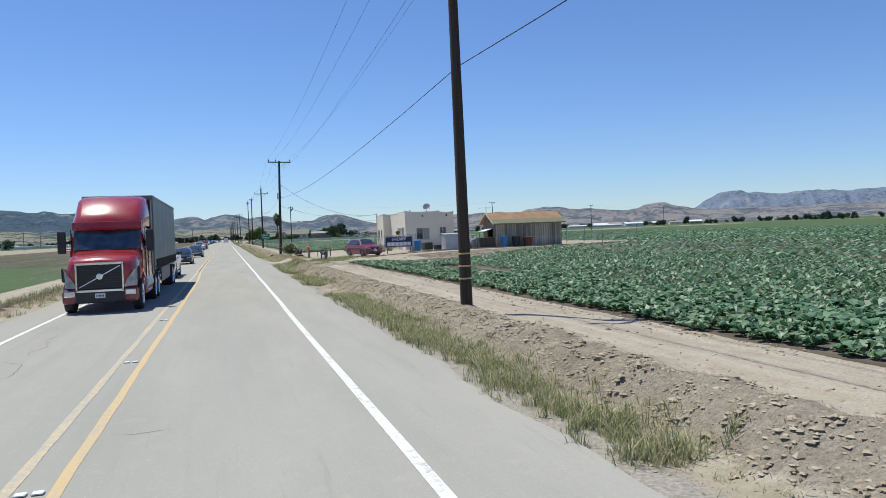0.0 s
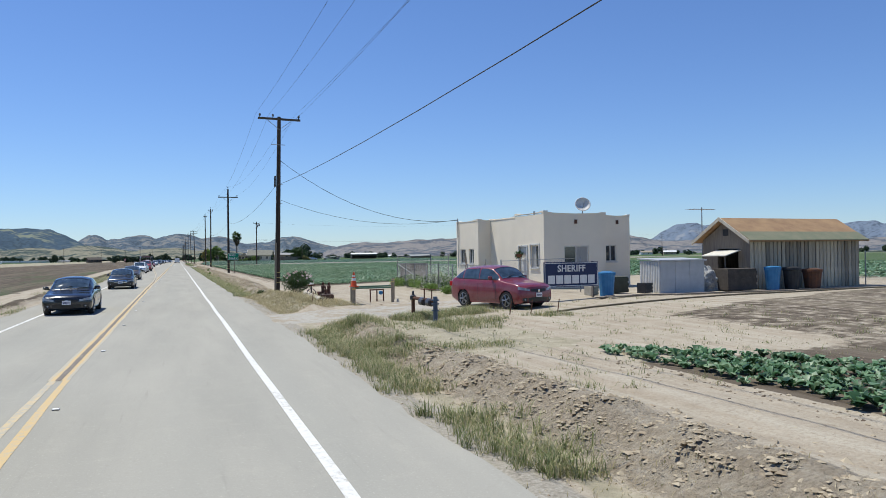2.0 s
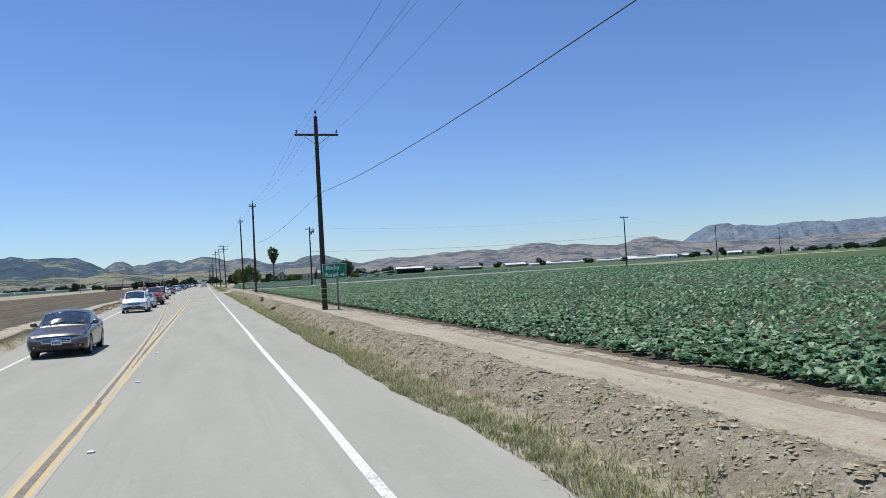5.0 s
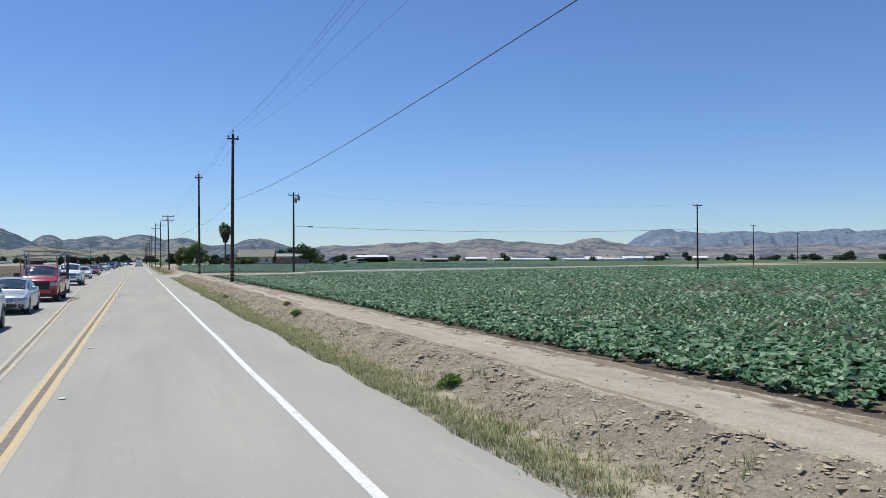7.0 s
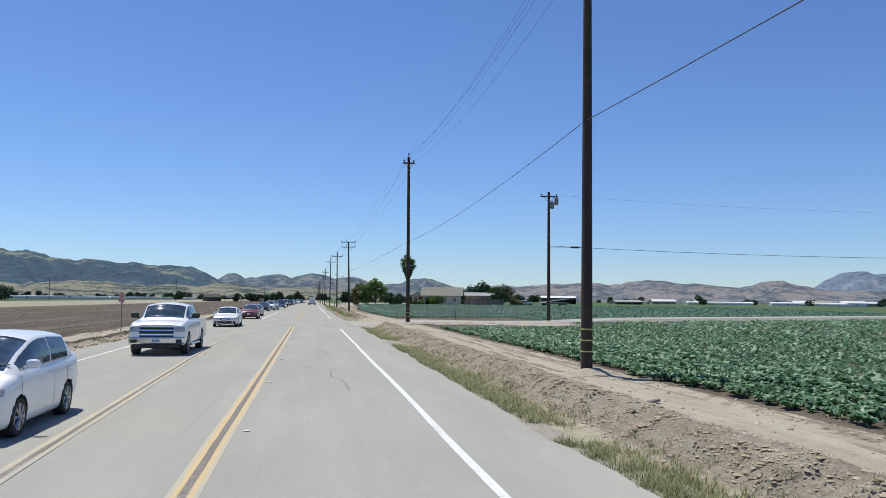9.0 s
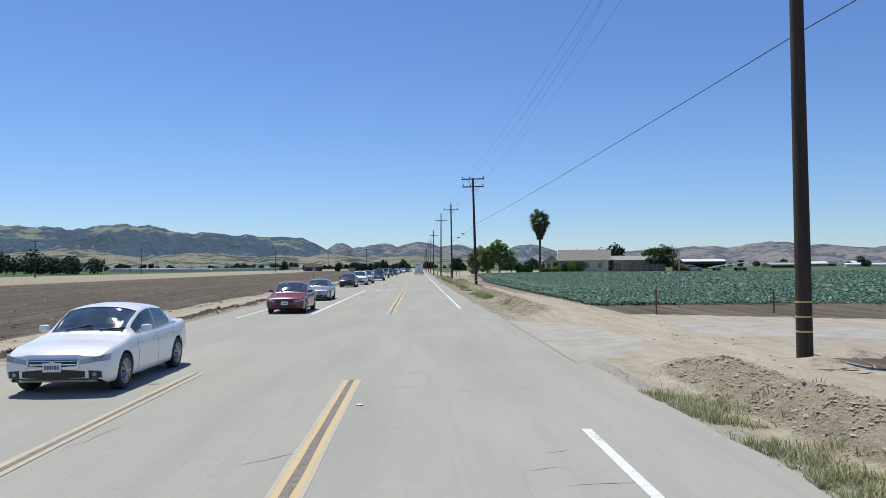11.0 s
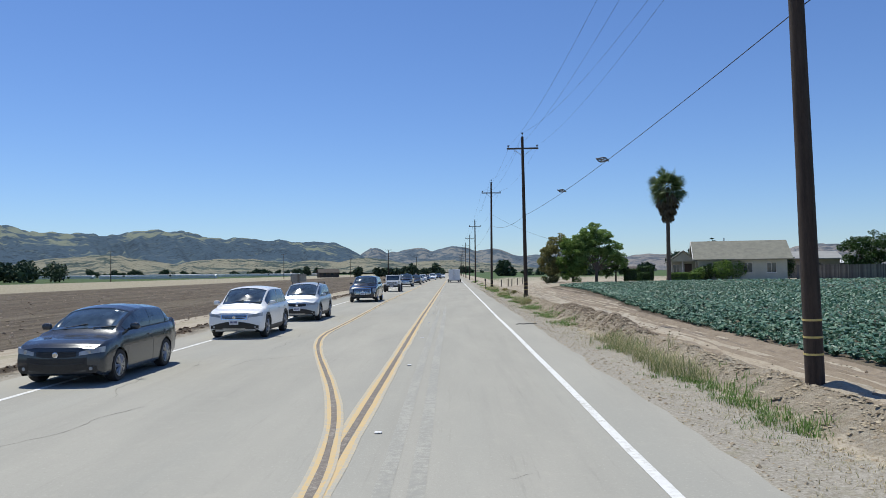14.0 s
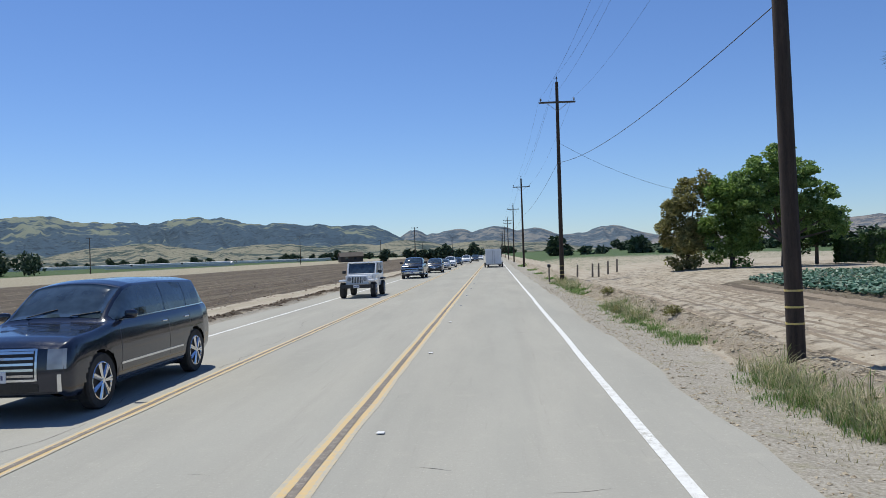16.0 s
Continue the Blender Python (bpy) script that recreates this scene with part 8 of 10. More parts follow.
def chain_fence(pts, h, label, gap_=2.4):
    """Chain-link between steel posts."""
    e = thing("chain_link_fence", pose(0, 0, 0), label, "fence")
    for (xa, ya), (xb, yb) in zip(pts, pts[1:]):
        L_ = math.hypot(xb - xa, yb - ya)
        n = max(1, round(L_ / gap_))
        ux, uy = (xb - xa) / L_, (yb - ya) / L_
        z = lambda d: float(gz(xa + ux * d, ya + uy * d))
        for k in range(n + 1):
            d = L_ * k / n
            bm = bmesh.new()
            rod(bm, (xa + ux * d, ya + uy * d, z(d) - 0.05), (xa + ux * d, ya + uy * d, z(d) + h + 0.06), 0.028, sides=8)
            part("post", bm, M["steel"], e)
        bm = bmesh.new()
        rod(bm, (xa, ya, z(0) + h), (xb, yb, z(L_) + h), 0.012, sides=6)
        part("top_rail", bm, M["steel"], e)
        bm = bmesh.new()
        step = 0.11
        for s in (1, -1):
            d = -h
            while d < L_:
                a0, a1 = (d, d + h) if s == 1 else (d + h, d)
                q0, q1 = max(0, min(L_, a0)), max(0, min(L_, a1))
                t0 = (q0 - a0) / (a1 - a0) * h
                t1 = (q1 - a0) / (a1 - a0) * h
                if abs(q1 - q0) > 0.02:
                    rod(bm, (xa + ux * q0, ya + uy * q0, z(q0) + 0.03 + t0), (xa + ux * q1, ya + uy * q1, z(q1) + 0.03 + t1), 0.0019, sides=3)
                d += step
        part("mesh", bm, M["steel"], e)
    return e


chain_fence([(11.4, 74.0), (11.3, 80.0), (11.4, 84.5), (11.5, 88.5)], 1.35, "chain-link fence on steel posts before the house")
chain_fence([(11.5, 88.5), (13.6, 88.2), (14.1, 86.3)], 1.75, "taller chain-link fence with a braced gate frame")
chain_fence([(29.8, 70.6), (33.5, 70.4), (37.0, 70.0)], 1.6, "chain-link fence at the field's edge by the shed")
chain_fence([(12.1, 73.8), (15.4, 72.6)], 1.5, "chain-link gate panel with a steel frame beside the house")
e = thing("gate_brace", pose(0, 0, 0), "pale diagonal gate brace leaning on the fence", "brace")
bm = bmesh.new()
rod(bm, (11.55, 88.4, 1.65), (13.3, 87.9, 0.32), 0.03, sides=6)
part("bar", bm, M["trim_white"], e)

# guard posts with pipe rails round a water meter, a cone on top
e = thing("guard_rail", pose(0, 0, 0), "square of weathered guard posts joined by green pipes", "guard rail")
GP = [(5.9, 76.3), (5.66, 74.8), (7.36, 74.75), (7.9, 76.6)]
for x_, y_ in GP:
    bm = bmesh.new()
    tall = 0.84 if y_ == 74.8 else 1.05
    disc_ring(bm, (x_, y_, float(gz(x_, y_)) - 0.1), (0, 0, 1), [(0, 0.07), (tall, 0.07), (tall + 0.03, 0.05)], 14)
    p_ = part("guard_post", bm, worn("post_wood", (0.36, 0.30, 0.22), (0.24, 0.20, 0.145), 4, 30, 0.9), e)
    bm = bmesh.new()
    disc_ring(bm, (x_, y_, float(gz(x_, y_)) + tall - 0.19), (0, 0, 1), [(0, 0.074), (0.05, 0.074)], 14)
    part("yellow_band", bm, M["band"], p_)
for (xa, ya), (xb, yb) in zip(GP, GP[1:] + GP[:1]):
    bm = bmesh.new()
    rod(bm, (xa, ya, 0.80), (xb, yb, 0.80), 0.035, sides=8)
    part("pipe_rail", bm, M["green_pipe"], e)
e = thing("water_meter", pose(6.9, 75.7, 0.12), "small pipe stand with a valve and meter", "water meter")
for pa, pb in (((-0.3, 0, -0.1), (-0.3, 0, 0.55)), ((0, 0, -0.1), (0, 0, 0.55)), ((0.3, 0, -0.1), (0.3, 0, 0.55)), ((-0.33, 0, 0.55), (0.33, 0, 0.55))):
    bm = bmesh.new()
    rod(bm, pa, pb, 0.03, sides=8)
    part("pipe", bm, M["rust"], e)
bm = bmesh.new()
disc_ring(bm, (0.15, -0.05, 0.42), (0, -1, 0), [(0, 0.09), (0.08, 0.09), (0.1, 0.05)], 12)
part("valve", bm, M["blue_plastic"], e)


def cone(m, label):
    e = thing("traffic_cone", m, label, "traffic cone")
    bm = bmesh.new()
    box(bm, -0.19, 0.19, -0.19, 0.19, 0, 0.035, 0.01)
    part("base", bm, M["orange"], e)
    bm = bmesh.new()
    disc_ring(bm, (0, 0, 0.03), (0, 0, 1), [(0, 0.15), (0.05, 0.135), (0.64, 0.04), (0.66, 0.03)], 18)
    c = part("body", bm, M["orange"], e)
    for z0_, z1_ in ((0.28, 0.40), (0.46, 0.54)):
        bm = bmesh.new()
        r = lambda zz: 0.135 - (zz - 0.08) * 0.161 + 0.004
        disc_ring(bm, (0, 0, 0), (0, 0, 1), [(z0_, r(z0_)), (z1_, r(z1_))], 18)
        part("band", bm, M["reflective"], c)
    return e


cone(pose(5.66, 74.8, float(gz(5.66, 74.8)) + 0.772) @ Matrix.Scale(0.92, 4), "orange cone with white bands on a guard post")
cone(pose(2.0, 304.2, 0.06, 0, 92, 160) @ Matrix.Scale(0.62, 4), "orange traffic cone lying on the verge")
cone(pose(-13.9, 303.5, 0.0), "orange traffic cone standing beside the field")

# backflow valve beside the drive
e = thing("backflow_valve", pose(5.9, 66.95, 0.14, 0, 0, -86), "iron backflow pipework with hand wheels beside the drive", "pipework")
bm = bmesh.new()
rod(bm, (0, 0, -0.1), (0, 0, 0.62), 0.06, sides=10)
rod(bm, (0, 0, 0.62), (1.9, 0, 0.62), 0.055, sides=10)
part("pipe", bm, M["rust"], e)
bm = bmesh.new()
rod(bm, (1.9, 0, -0.1), (1.9, 0, 0.75), 0.07, sides=10)
for zz in (0.3, 0.5, 0.62):
    disc_ring(bm, (1.9, 0, zz), (0, 0, 1), [(0, 0.12), (0.04, 0.12)], 12)
part("riser", bm, worn("blue_iron", (0.10, 0.14, 0.19), (0.07, 0.09, 0.12), 5, 30, 0.6), e)
bm = bmesh.new()
disc_ring(bm, (0, 0, 0.56), (0, 0, 1), [(0, 0.10), (0.03, 0.11), (0.13, 0.11), (0.16, 0.05), (0.3, 0.03)], 12)
disc_ring(bm, (0.7, 0, 0.55), (1, 0, 0), [(0, 0.10), (0.05, 0.13), (0.30, 0.13), (0.35, 0.10)], 12)
disc_ring(bm, (1.3, 0, 0.55), (1, 0, 0), [(0, 0.10), (0.05, 0.13), (0.30, 0.13), (0.35, 0.10)], 12)
part("valve_body", bm, M["insulator"], e)
for xx in (1.0, 1.62):
    bm = bmesh.new()
    rod(bm, (xx, 0, 0.62), (xx, 0, 0.95), 0.02, sides=6)
    pr = [(0.13 * math.cos(t), 0.13 * math.sin(t)) for t in np.linspace(0, 2 * math.pi, 13)]
    for (xa, ya), (xb, yb) in zip(pr, pr[1:]):
        rod(bm, (xx + xa, ya, 0.95), (xx + xb, yb, 0.95), 0.012, sides=5)
    part("hand_wheel", bm, M["rust"], e)
bm = bmesh.new()
box(bm, -0.3, 0.3, -0.25, 0.25, -0.05, 0.06, 0.02)
part("footing", bm, M["concrete"], e)
# short stakes
for x_, y_ in ((8.6, 65.2), (9.2, 64.9), (10.0, 64.6), (4.05, 75.9)):
    bm = bmesh.new()
    rod(bm, (0, 0, -0.1), (0.02, 0.01, 0.45), 0.018, sides=6)
    ob = part("stake", bm, M["rust"])
    ob.matrix_world = pose(x_, y_, float(gz(x_, y_)), 6, 4, 0)
    tagged(ob, "short rusty stake driven into the dirt", "stake", "stakes in the yard")
# big white pipe lying in the grass
e = thing("large_pipe", pose(0, 0, 0), "pale thick-walled pipe lying in dry grass", "pipe")
bm = bmesh.new()
pz = float(gz(4.6, 77.0)) + 0.14
disc_ring(bm, (4.60, 76.8, pz), (0.45, 7.4, 0.0), [(0, 0.09), (0.0, 0.125), (7.4, 0.125), (7.4, 0.09)], 18)
part("tube", bm, worn("pale_pipe", (0.52, 0.48, 0.40), (0.38, 0.34, 0.27), 2, 30, 0.8), e)
# flat black disc added at the mouth for the dark of the hollow
bm = bmesh.new()
disc_ring(bm, (4.599, 76.78, pz), (0.45, 7.4, 0.0), [(0, 0.088), (0.02, 0.088)], 18)
part("dark_bore_disc", bm, M["black"], e)
# statue group on a stump: one plain shape
bm = bmesh.new()
disc_ring(bm, (-0.14, 0, 0.30), (0.04, 0, 1), [(0, 0.09), (0.10, 0.07), (0.24, 0.075), (0.36, 0.095), (0.42, 0.04), (0.45, 0.052), (0.52, 0.055), (0.56, 0.02)], 12)
disc_ring(bm, (0.0, -0.12, 0.28), (-0.1, 0, 1), [(0, 0.08), (0.10, 0.07), (0.20, 0.08), (0.26, 0.035), (0.30, 0.045), (0.36, 0.04), (0.39, 0.015)], 10)
disc_ring(bm, (0.15, 0.04, 0.28), (0.05, 0, 1), [(0, 0.10), (0.14, 0.085), (0.28, 0.08), (0.36, 0.095), (0.42, 0.04), (0.45, 0.055), (0.52, 0.05), (0.56, 0.02)], 12)
box(bm, -0.36, 0.36, -0.24, 0.24, -0.05, 0.26, 0.04)
disc_ring(bm, (-0.30, -0.05, 0.25), (0, 0, 1), [(0, 0.09), (0.14, 0.12), (0.16, 0.10)], 12)
ob = part("garden_statue", bm, worn("dark_statue", (0.17, 0.075, 0.052), (0.07, 0.045, 0.035), 7, 40, 0.8))
ob.matrix_world = pose(5.2, 78.9, float(gz(5.2, 78.9)))
tagged(ob, "rust-red garden statue group on a stump", "statue")
# flower basin on an old wheel
e = thing("flower_basin", pose(4.87, 81.0, float(gz(4.87, 81.0))), "dark basin with pale flowers on a wheel stand", "planter")
bm = bmesh.new()
rod(bm, (0, 0, 0), (0, 0, 0.62), 0.03, sides=8)
part("stand", bm, M["black"], e)
bm = bmesh.new()
pr = [(0.22 * math.cos(t), 0.25 + 0.22 * math.sin(t)) for t in np.linspace(0, 2 * math.pi, 17)]
for (xa, za), (xb, zb) in zip(pr, pr[1:]):
    rod(bm, (xa, 0.03, za), (xb, 0.03, zb), 0.02, sides=6)
for t in np.linspace(0, 2 * math.pi, 9)[:-1]:
    rod(bm, (0, 0.03, 0.25), (0.22 * math.cos(t), 0.03, 0.25 + 0.22 * math.sin(t)), 0.01, sides=5)
part("wheel", bm, M["black"], e)
bm = bmesh.new()
disc_ring(bm, (0, 0, 0.60), (0, 0, 1), [(0, 0.06), (0.03, 0.16), (0.06, 0.235), (0.08, 0.235), (0.06, 0.15)], 16)
part("basin", bm, M["rust"], e)
for k in range(9):
    a_ = rng.random() * 6.3
    bm = bmesh.new()
    bmesh.ops.create_icosphere(bm, subdivisions=1, radius=0.045)
    for v_ in bm.verts:
        v_.co *= 1 + rng.normal(0, 0.15)
    ob = part("flower", bm, M["trim_white"], e)
    ob.matrix_basis = pose(0.12 * rng.random() * math.cos(a_), 0.12 * rng.random() * math.sin(a_), 0.68 + 0.06 * rng.random())
# wheelbarrow tub and pots by the wall
for x_, y_, r_, m_, t_ in ((14.3, 79.6, 0.22, M["trim_white"], "white tub on the ground by the wall"), (13.6, 76.6, 0.16, M["rust"], "terracotta pot beside the fence"), (13.5, 75.3, 0.18, M["concrete"], "grey plant pot beside the fence"), (13.9, 82.5, 0.15, M["rust"], "terracotta pot before the bay")):
    bm = bmesh.new()
    disc_ring(bm, (0, 0, 0), (0, 0, 1), [(0, r_ * 0.7), (r_ * 1.3, r_), (r_ * 1.5, r_ * 1.08), (r_ * 1.5, r_ * 0.9), (r_ * 1.2, r_ * 0.85)], 14)
    ob = part("plant_pot", bm, m_)
    ob.matrix_world = pose(x_, y_, float(gz(x_, y_)))
    tagged(ob, t_, "plant pot")

# green road-name board
e = thing("road_sign", pose(5.33, 144.5, 0), "green road-name board with white lettering on posts", "road sign")
bm = bmesh.new()
box(bm, -0.68, 0.68, -0.015, 0.015, 1.95, 2.80, 0.03)
b_ = part("board", bm, worn("sign_green", (0.0, 0.21, 0.10), (0.01, 0.26, 0.13), 4, 40, 0.4), e)
bm = bmesh.new()
for a_, b2, c_, d_ in ((-0.66, 0.66, 1.97, 1.99), (-0.66, 0.66, 2.76, 2.78), (-0.66, -0.64, 1.99, 2.76), (0.64, 0.66, 1.99, 2.76)):
    box(bm, a_, b2, -0.02, -0.015, c_, d_)
part("border", bm, M["letter_white"], e)
lettering("Bixby", 0.33, pose(-0.10, -0.02, 2.57, 90), M["letter_white"], e)
lettering("Road", 0.33, pose(-0.16, -0.02, 2.18, 90), M["letter_white"], e)
bm = bmesh.new()
box(bm, 0.30, 0.46, -0.02, -0.015, 2.14, 2.20)
poly(bm, [(0.44, -0.02, 2.07), (0.58, -0.02, 2.17), (0.44, -0.02, 2.27)])
part("arrow", bm, M["letter_white"], e)
bm = bmesh.new()
box(bm, 0.10, 0.19, 0.016, 0.10, -0.1, 2.74)
part("post", bm, M["old_wood"], e)
# ---------------------------------------------------------------- trees, shrubs and the far farmstead
def leaf_cloud(name, centres, radii, count, size, material, parent=None, flat=0.7, hollow=0.55):
    """Many small leaf pairs scattered through uneven lobes, denser near their skin."""
    centres, radii = np.asarray(centres, dtype=float), np.asarray(radii, dtype=float)
    vol = radii.prod(1) if radii.ndim == 2 else radii ** 3
    radii = radii if radii.ndim == 2 else np.repeat(radii[:, None], 3, 1)
    k = rng.choice(len(centres), count, p=vol / vol.sum())
    d = rng.normal(0, 1, (count, 3))
    d /= np.linalg.norm(d, axis=1)[:, None]
    r = hollow + (1 - hollow) * rng.random(count) ** 0.6
    lump = 0.78 + 0.44 * vnoise(d[:, 0] * 3 + k * 7.3, d[:, 2] * 3 + d[:, 1] * 2, 0.8)
    p = centres[k] + d * radii[k] * (r * lump)[:, None]
    u = rng.normal(0, 1, (count, 3))
    u[:, 2] *= flat
    u /= np.linalg.norm(u, axis=1)[:, None]
    w = np.cross(u, rng.normal(0, 1, (count, 3)))
    w /= np.linalg.norm(w, axis=1)[:, None]
    s = size * (0.6 + 0.8 * rng.random(count))[:, None]
    a, b, c, e = p - u * s, p + w * s * 0.45, p + u * s, p - w * s * 0.45
    v = np.stack([a, b, c, e], 1).reshape(-1, 3)
    f = (np.arange(count) * 4)[:, None] + np.arange(4)[None]
    ob = mesh_ob(name, v, f, material)
    if parent is not None:
        ob.parent = parent
    return ob


def tree(x, y, z, trunk_h, trunk_r, lobes, count, leaf, material, label, limbs=True, bark=None, name="tree", clearance=0.0):
    """A trunk, limbs out to each lobe, and a crown of leaves. lobes: (x, y, z, rx, ry, rz) from the foot."""
    e = thing(name, pose(x, y, z), label, "tree" if name == "tree" else "shrub")
    bark = bark or M["bark"]
    bm = bmesh.new()
    rod(bm, (0, 0, -0.2), (0.05, 0.02, trunk_h), trunk_r, trunk_r * 0.7, 10)
    if limbs:
        for lx, ly, lz, *_ in lobes:
            rod(bm, (0.04, 0.02, trunk_h * 0.85), (lx * 0.85, ly * 0.85, lz * 0.9), trunk_r * 0.5, trunk_r * 0.12, 6)
    part("trunk", bm, bark, e)
    if limbs and name == "tree":
        small = []
        for lx, ly, lz, *r in lobes:
            small.append((lx, ly, lz, *[q * 0.60 for q in r]))
            for k in range(12):
                d = rng.normal(0, 1, 3)
                d /= np.linalg.norm(d)
                q = 0.30 + 0.20 * rng.random()
                small.append((lx + d[0] * r[0] * 0.92, ly + d[1] * r[1] * 0.92, lz + d[2] * r[2] * 0.92, r[0] * q, r[1] * q, r[2] * q * 0.8))
        lobes = small
    leaf_cloud("crown", [l[:3] for l in lobes], [l[3:] for l in lobes], count, leaf, material, e, hollow=0.35)
    return e


M["bark"] = worn("grey_bark", (0.14, 0.11, 0.085), (0.08, 0.062, 0.05), 3, 30, 0.95, 0, 0.8, 0.03, (4, 4, 0.8))
M["leaf_bright"] = island("bright_leaves", [(0.0, (0.085, 0.15, 0.03)), (0.5, (0.165, 0.27, 0.06)), (1.0, (0.27, 0.38, 0.11))], 0.5, 0.4, 0, 0.5)
M["leaf_olive"] = island("olive_leaves", [(0.0, (0.14, 0.14, 0.055)), (0.5, (0.25, 0.24, 0.09)), (1.0, (0.36, 0.33, 0.14))], 0.6, 0.3, 0, 0.5)
M["leaf_far"] = island("far_leaves", [(0.0, (0.035, 0.060, 0.034)), (0.5, (0.062, 0.095, 0.054)), (1.0, (0.10, 0.135, 0.078))], 0.8, 0.2)
M["petal"] = island("pink_petals", [(0.0, (0.62, 0.32, 0.33)), (0.5, (0.74, 0.56, 0.53)), (1.0, (0.82, 0.76, 0.70))], 0.7, 0.2)

gy = 0.86
# clump beside the drive: an olive-brown shrub tree, a dense green one and a walnut-like open crown
M["leaf_walnut"] = island("walnut_leaves", [(0.0, (0.11, 0.19, 0.045)), (0.5, (0.22, 0.34, 0.095)), (1.0, (0.36, 0.48, 0.18))], 0.5, 0.4, 0, 0.5)
tree(9.9, 391.5, gy, 1.2, 0.16, [(-0.2, 0, 1.2, 1.2, 1.2, 1.2), (-0.4, 0, 2.7, 1.1, 1.1, 1.2), (0.2, 0.2, 4.0, 1.2, 1.1, 1.1), (0.7, 0, 5.0, 0.9, 0.9, 0.8), (0.7, -0.3, 2.0, 0.9, 0.9, 1.2), (-0.5, 0.1, 3.8, 0.7, 0.7, 0.8)], 11000, 0.11, M["leaf_olive"], "olive-brown bushy tree beside the dirt drive")
tree(12.2, 390.5, gy, 0.8, 0.18, [(0, 0, 1.1, 1.5, 1.3, 1.2), (-0.2, 0, 2.6, 1.6, 1.3, 1.3), (0.2, 0, 3.9, 1.4, 1.2, 1.2), (-0.6, 0.2, 4.5, 0.9, 0.9, 0.9), (0.7, 0.2, 4.7, 0.9, 0.9, 0.8), (1.0, 0, 2.0, 0.9, 0.9, 1.3)], 14000, 0.11, M["leaf_bright"], "dense bright green shrub tree beside the drive")
tree(14.8, 389.5, gy, 1.5, 0.21, [(-0.2, 0, 6.1, 0.9, 0.9, 0.7), (-1.0, 0.2, 5.5, 0.9, 0.9, 0.7), (0.7, 0.2, 5.5, 0.9, 0.9, 0.7), (-1.7, 0.3, 4.7, 0.9, 0.9, 0.8), (-0.4, 0, 4.6, 1.1, 1.1, 0.8), (1.2, -0.2, 4.7, 1.1, 1.0, 0.7), (2.3, 0.2, 4.1, 0.8, 0.8, 0.6), (-1.5, 0, 3.6, 1.1, 1.0, 0.8), (0.3, 0.4, 3.6, 1.3, 1.2, 0.8), (1.7, 0.3, 3.3, 1.1, 1.0, 0.7), (2.7, 0.1, 2.9, 0.8, 0.8, 0.6), (-1.7, 0.1, 2.5, 1.0, 0.9, 0.7), (1.3, 0.4, 2.4, 0.8, 0.8, 0.5), (3.1, 0.2, 2.1, 0.6, 0.6, 0.6), (-0.4, 0.5, 2.6, 0.8, 0.8, 0.5)], 27000, 0.10, M["leaf_walnut"], "spreading green tree with an open airy crown")
tree(17.6, 392.0, gy, 1.2, 0.12, [(0, 0, 1.6, 1.2, 1.0, 1.1), (0.6, 0, 2.6, 0.8, 0.7, 0.7), (-1.2, 0.2, 1.3, 0.9, 0.9, 0.9)], 4200, 0.11, M["leaf_dark"], "small dark green tree in the clump's shade")
def box_leaves(parent, hx, hy, h, count, size, material):
    """Small leaves over the faces of a clipped box."""
    f = rng.integers(0, 5, count)
    u, v, o = rng.random(count) * 2 - 1, rng.random(count), 1 + rng.normal(0, 0.035, count)
    p = np.where((f < 2)[:, None], np.stack([u * hx, np.where(f == 0, -1, 1) * hy * o, v * h], -1), np.where((f < 4)[:, None], np.stack([np.where(f == 2, -1, 1) * hx * o, u * hy, v * h], -1), np.stack([u * hx, (2 * v - 1) * hy, h * o], -1)))
    a, b = rng.normal(0, size, (count, 3)), rng.normal(0, size * 0.6, (count, 3))
    q = np.stack([p - a, p + b, p + a, p - b], 1).reshape(-1, 3)
    ob = mesh_ob("leaves", q, (np.arange(count) * 4)[:, None] + np.arange(4)[None], material)
    ob.parent = parent


for k, (x_, y_, sx, h_) in enumerate(((19.3, 391.5, 1.4, 1.3), (21.2, 392.0, 1.7, 1.6), (20.0, 388.0, 1.2, 0.9), (24.6, 389.8, 1.8, 0.85), (26.6, 390.5, 1.4, 0.8))):
    e = thing("clipped_hedge", pose(x_, y_, gy), "dark clipped garden hedge before the bungalow", "hedge", "hedges by the bungalow")
    box_leaves(e, sx * 0.5, 0.45, h_, 2600, 0.055, M["leaf_dark"] if k < 3 else M["leaf_bright"])
    bm = bmesh.new()
    box(bm, -sx * 0.47, sx * 0.47, -0.41, 0.41, 0, h_ * 0.96, 0.05)
    part("stem_core", bm, M["leaf_far"], e)
for x_, y_, r_, m_ in ((29.0, 393.6, 1.0, "leaf_dark"), (30.8, 393.2, 1.3, "leaf_bright"), (32.8, 393.6, 1.2, "leaf_bright"), (36.6, 393.6, 0.9, "leaf_bright"), (38.6, 394.0, 1.5, "leaf_dark"), (27.4, 391.6, 0.8, "leaf_bright")):
    tree(x_, y_, gy, 0.5, 0.06, [(0, 0, r_ * 0.9, r_, r_ * 0.8, r_ * 0.95), (r_ * 0.5, 0, r_ * 1.4, r_ * 0.5, r_ * 0.5, r_ * 0.5)], int(1700 * r_), 0.10, M[m_], "leafy garden shrub against the bungalow wall", name="shrub")


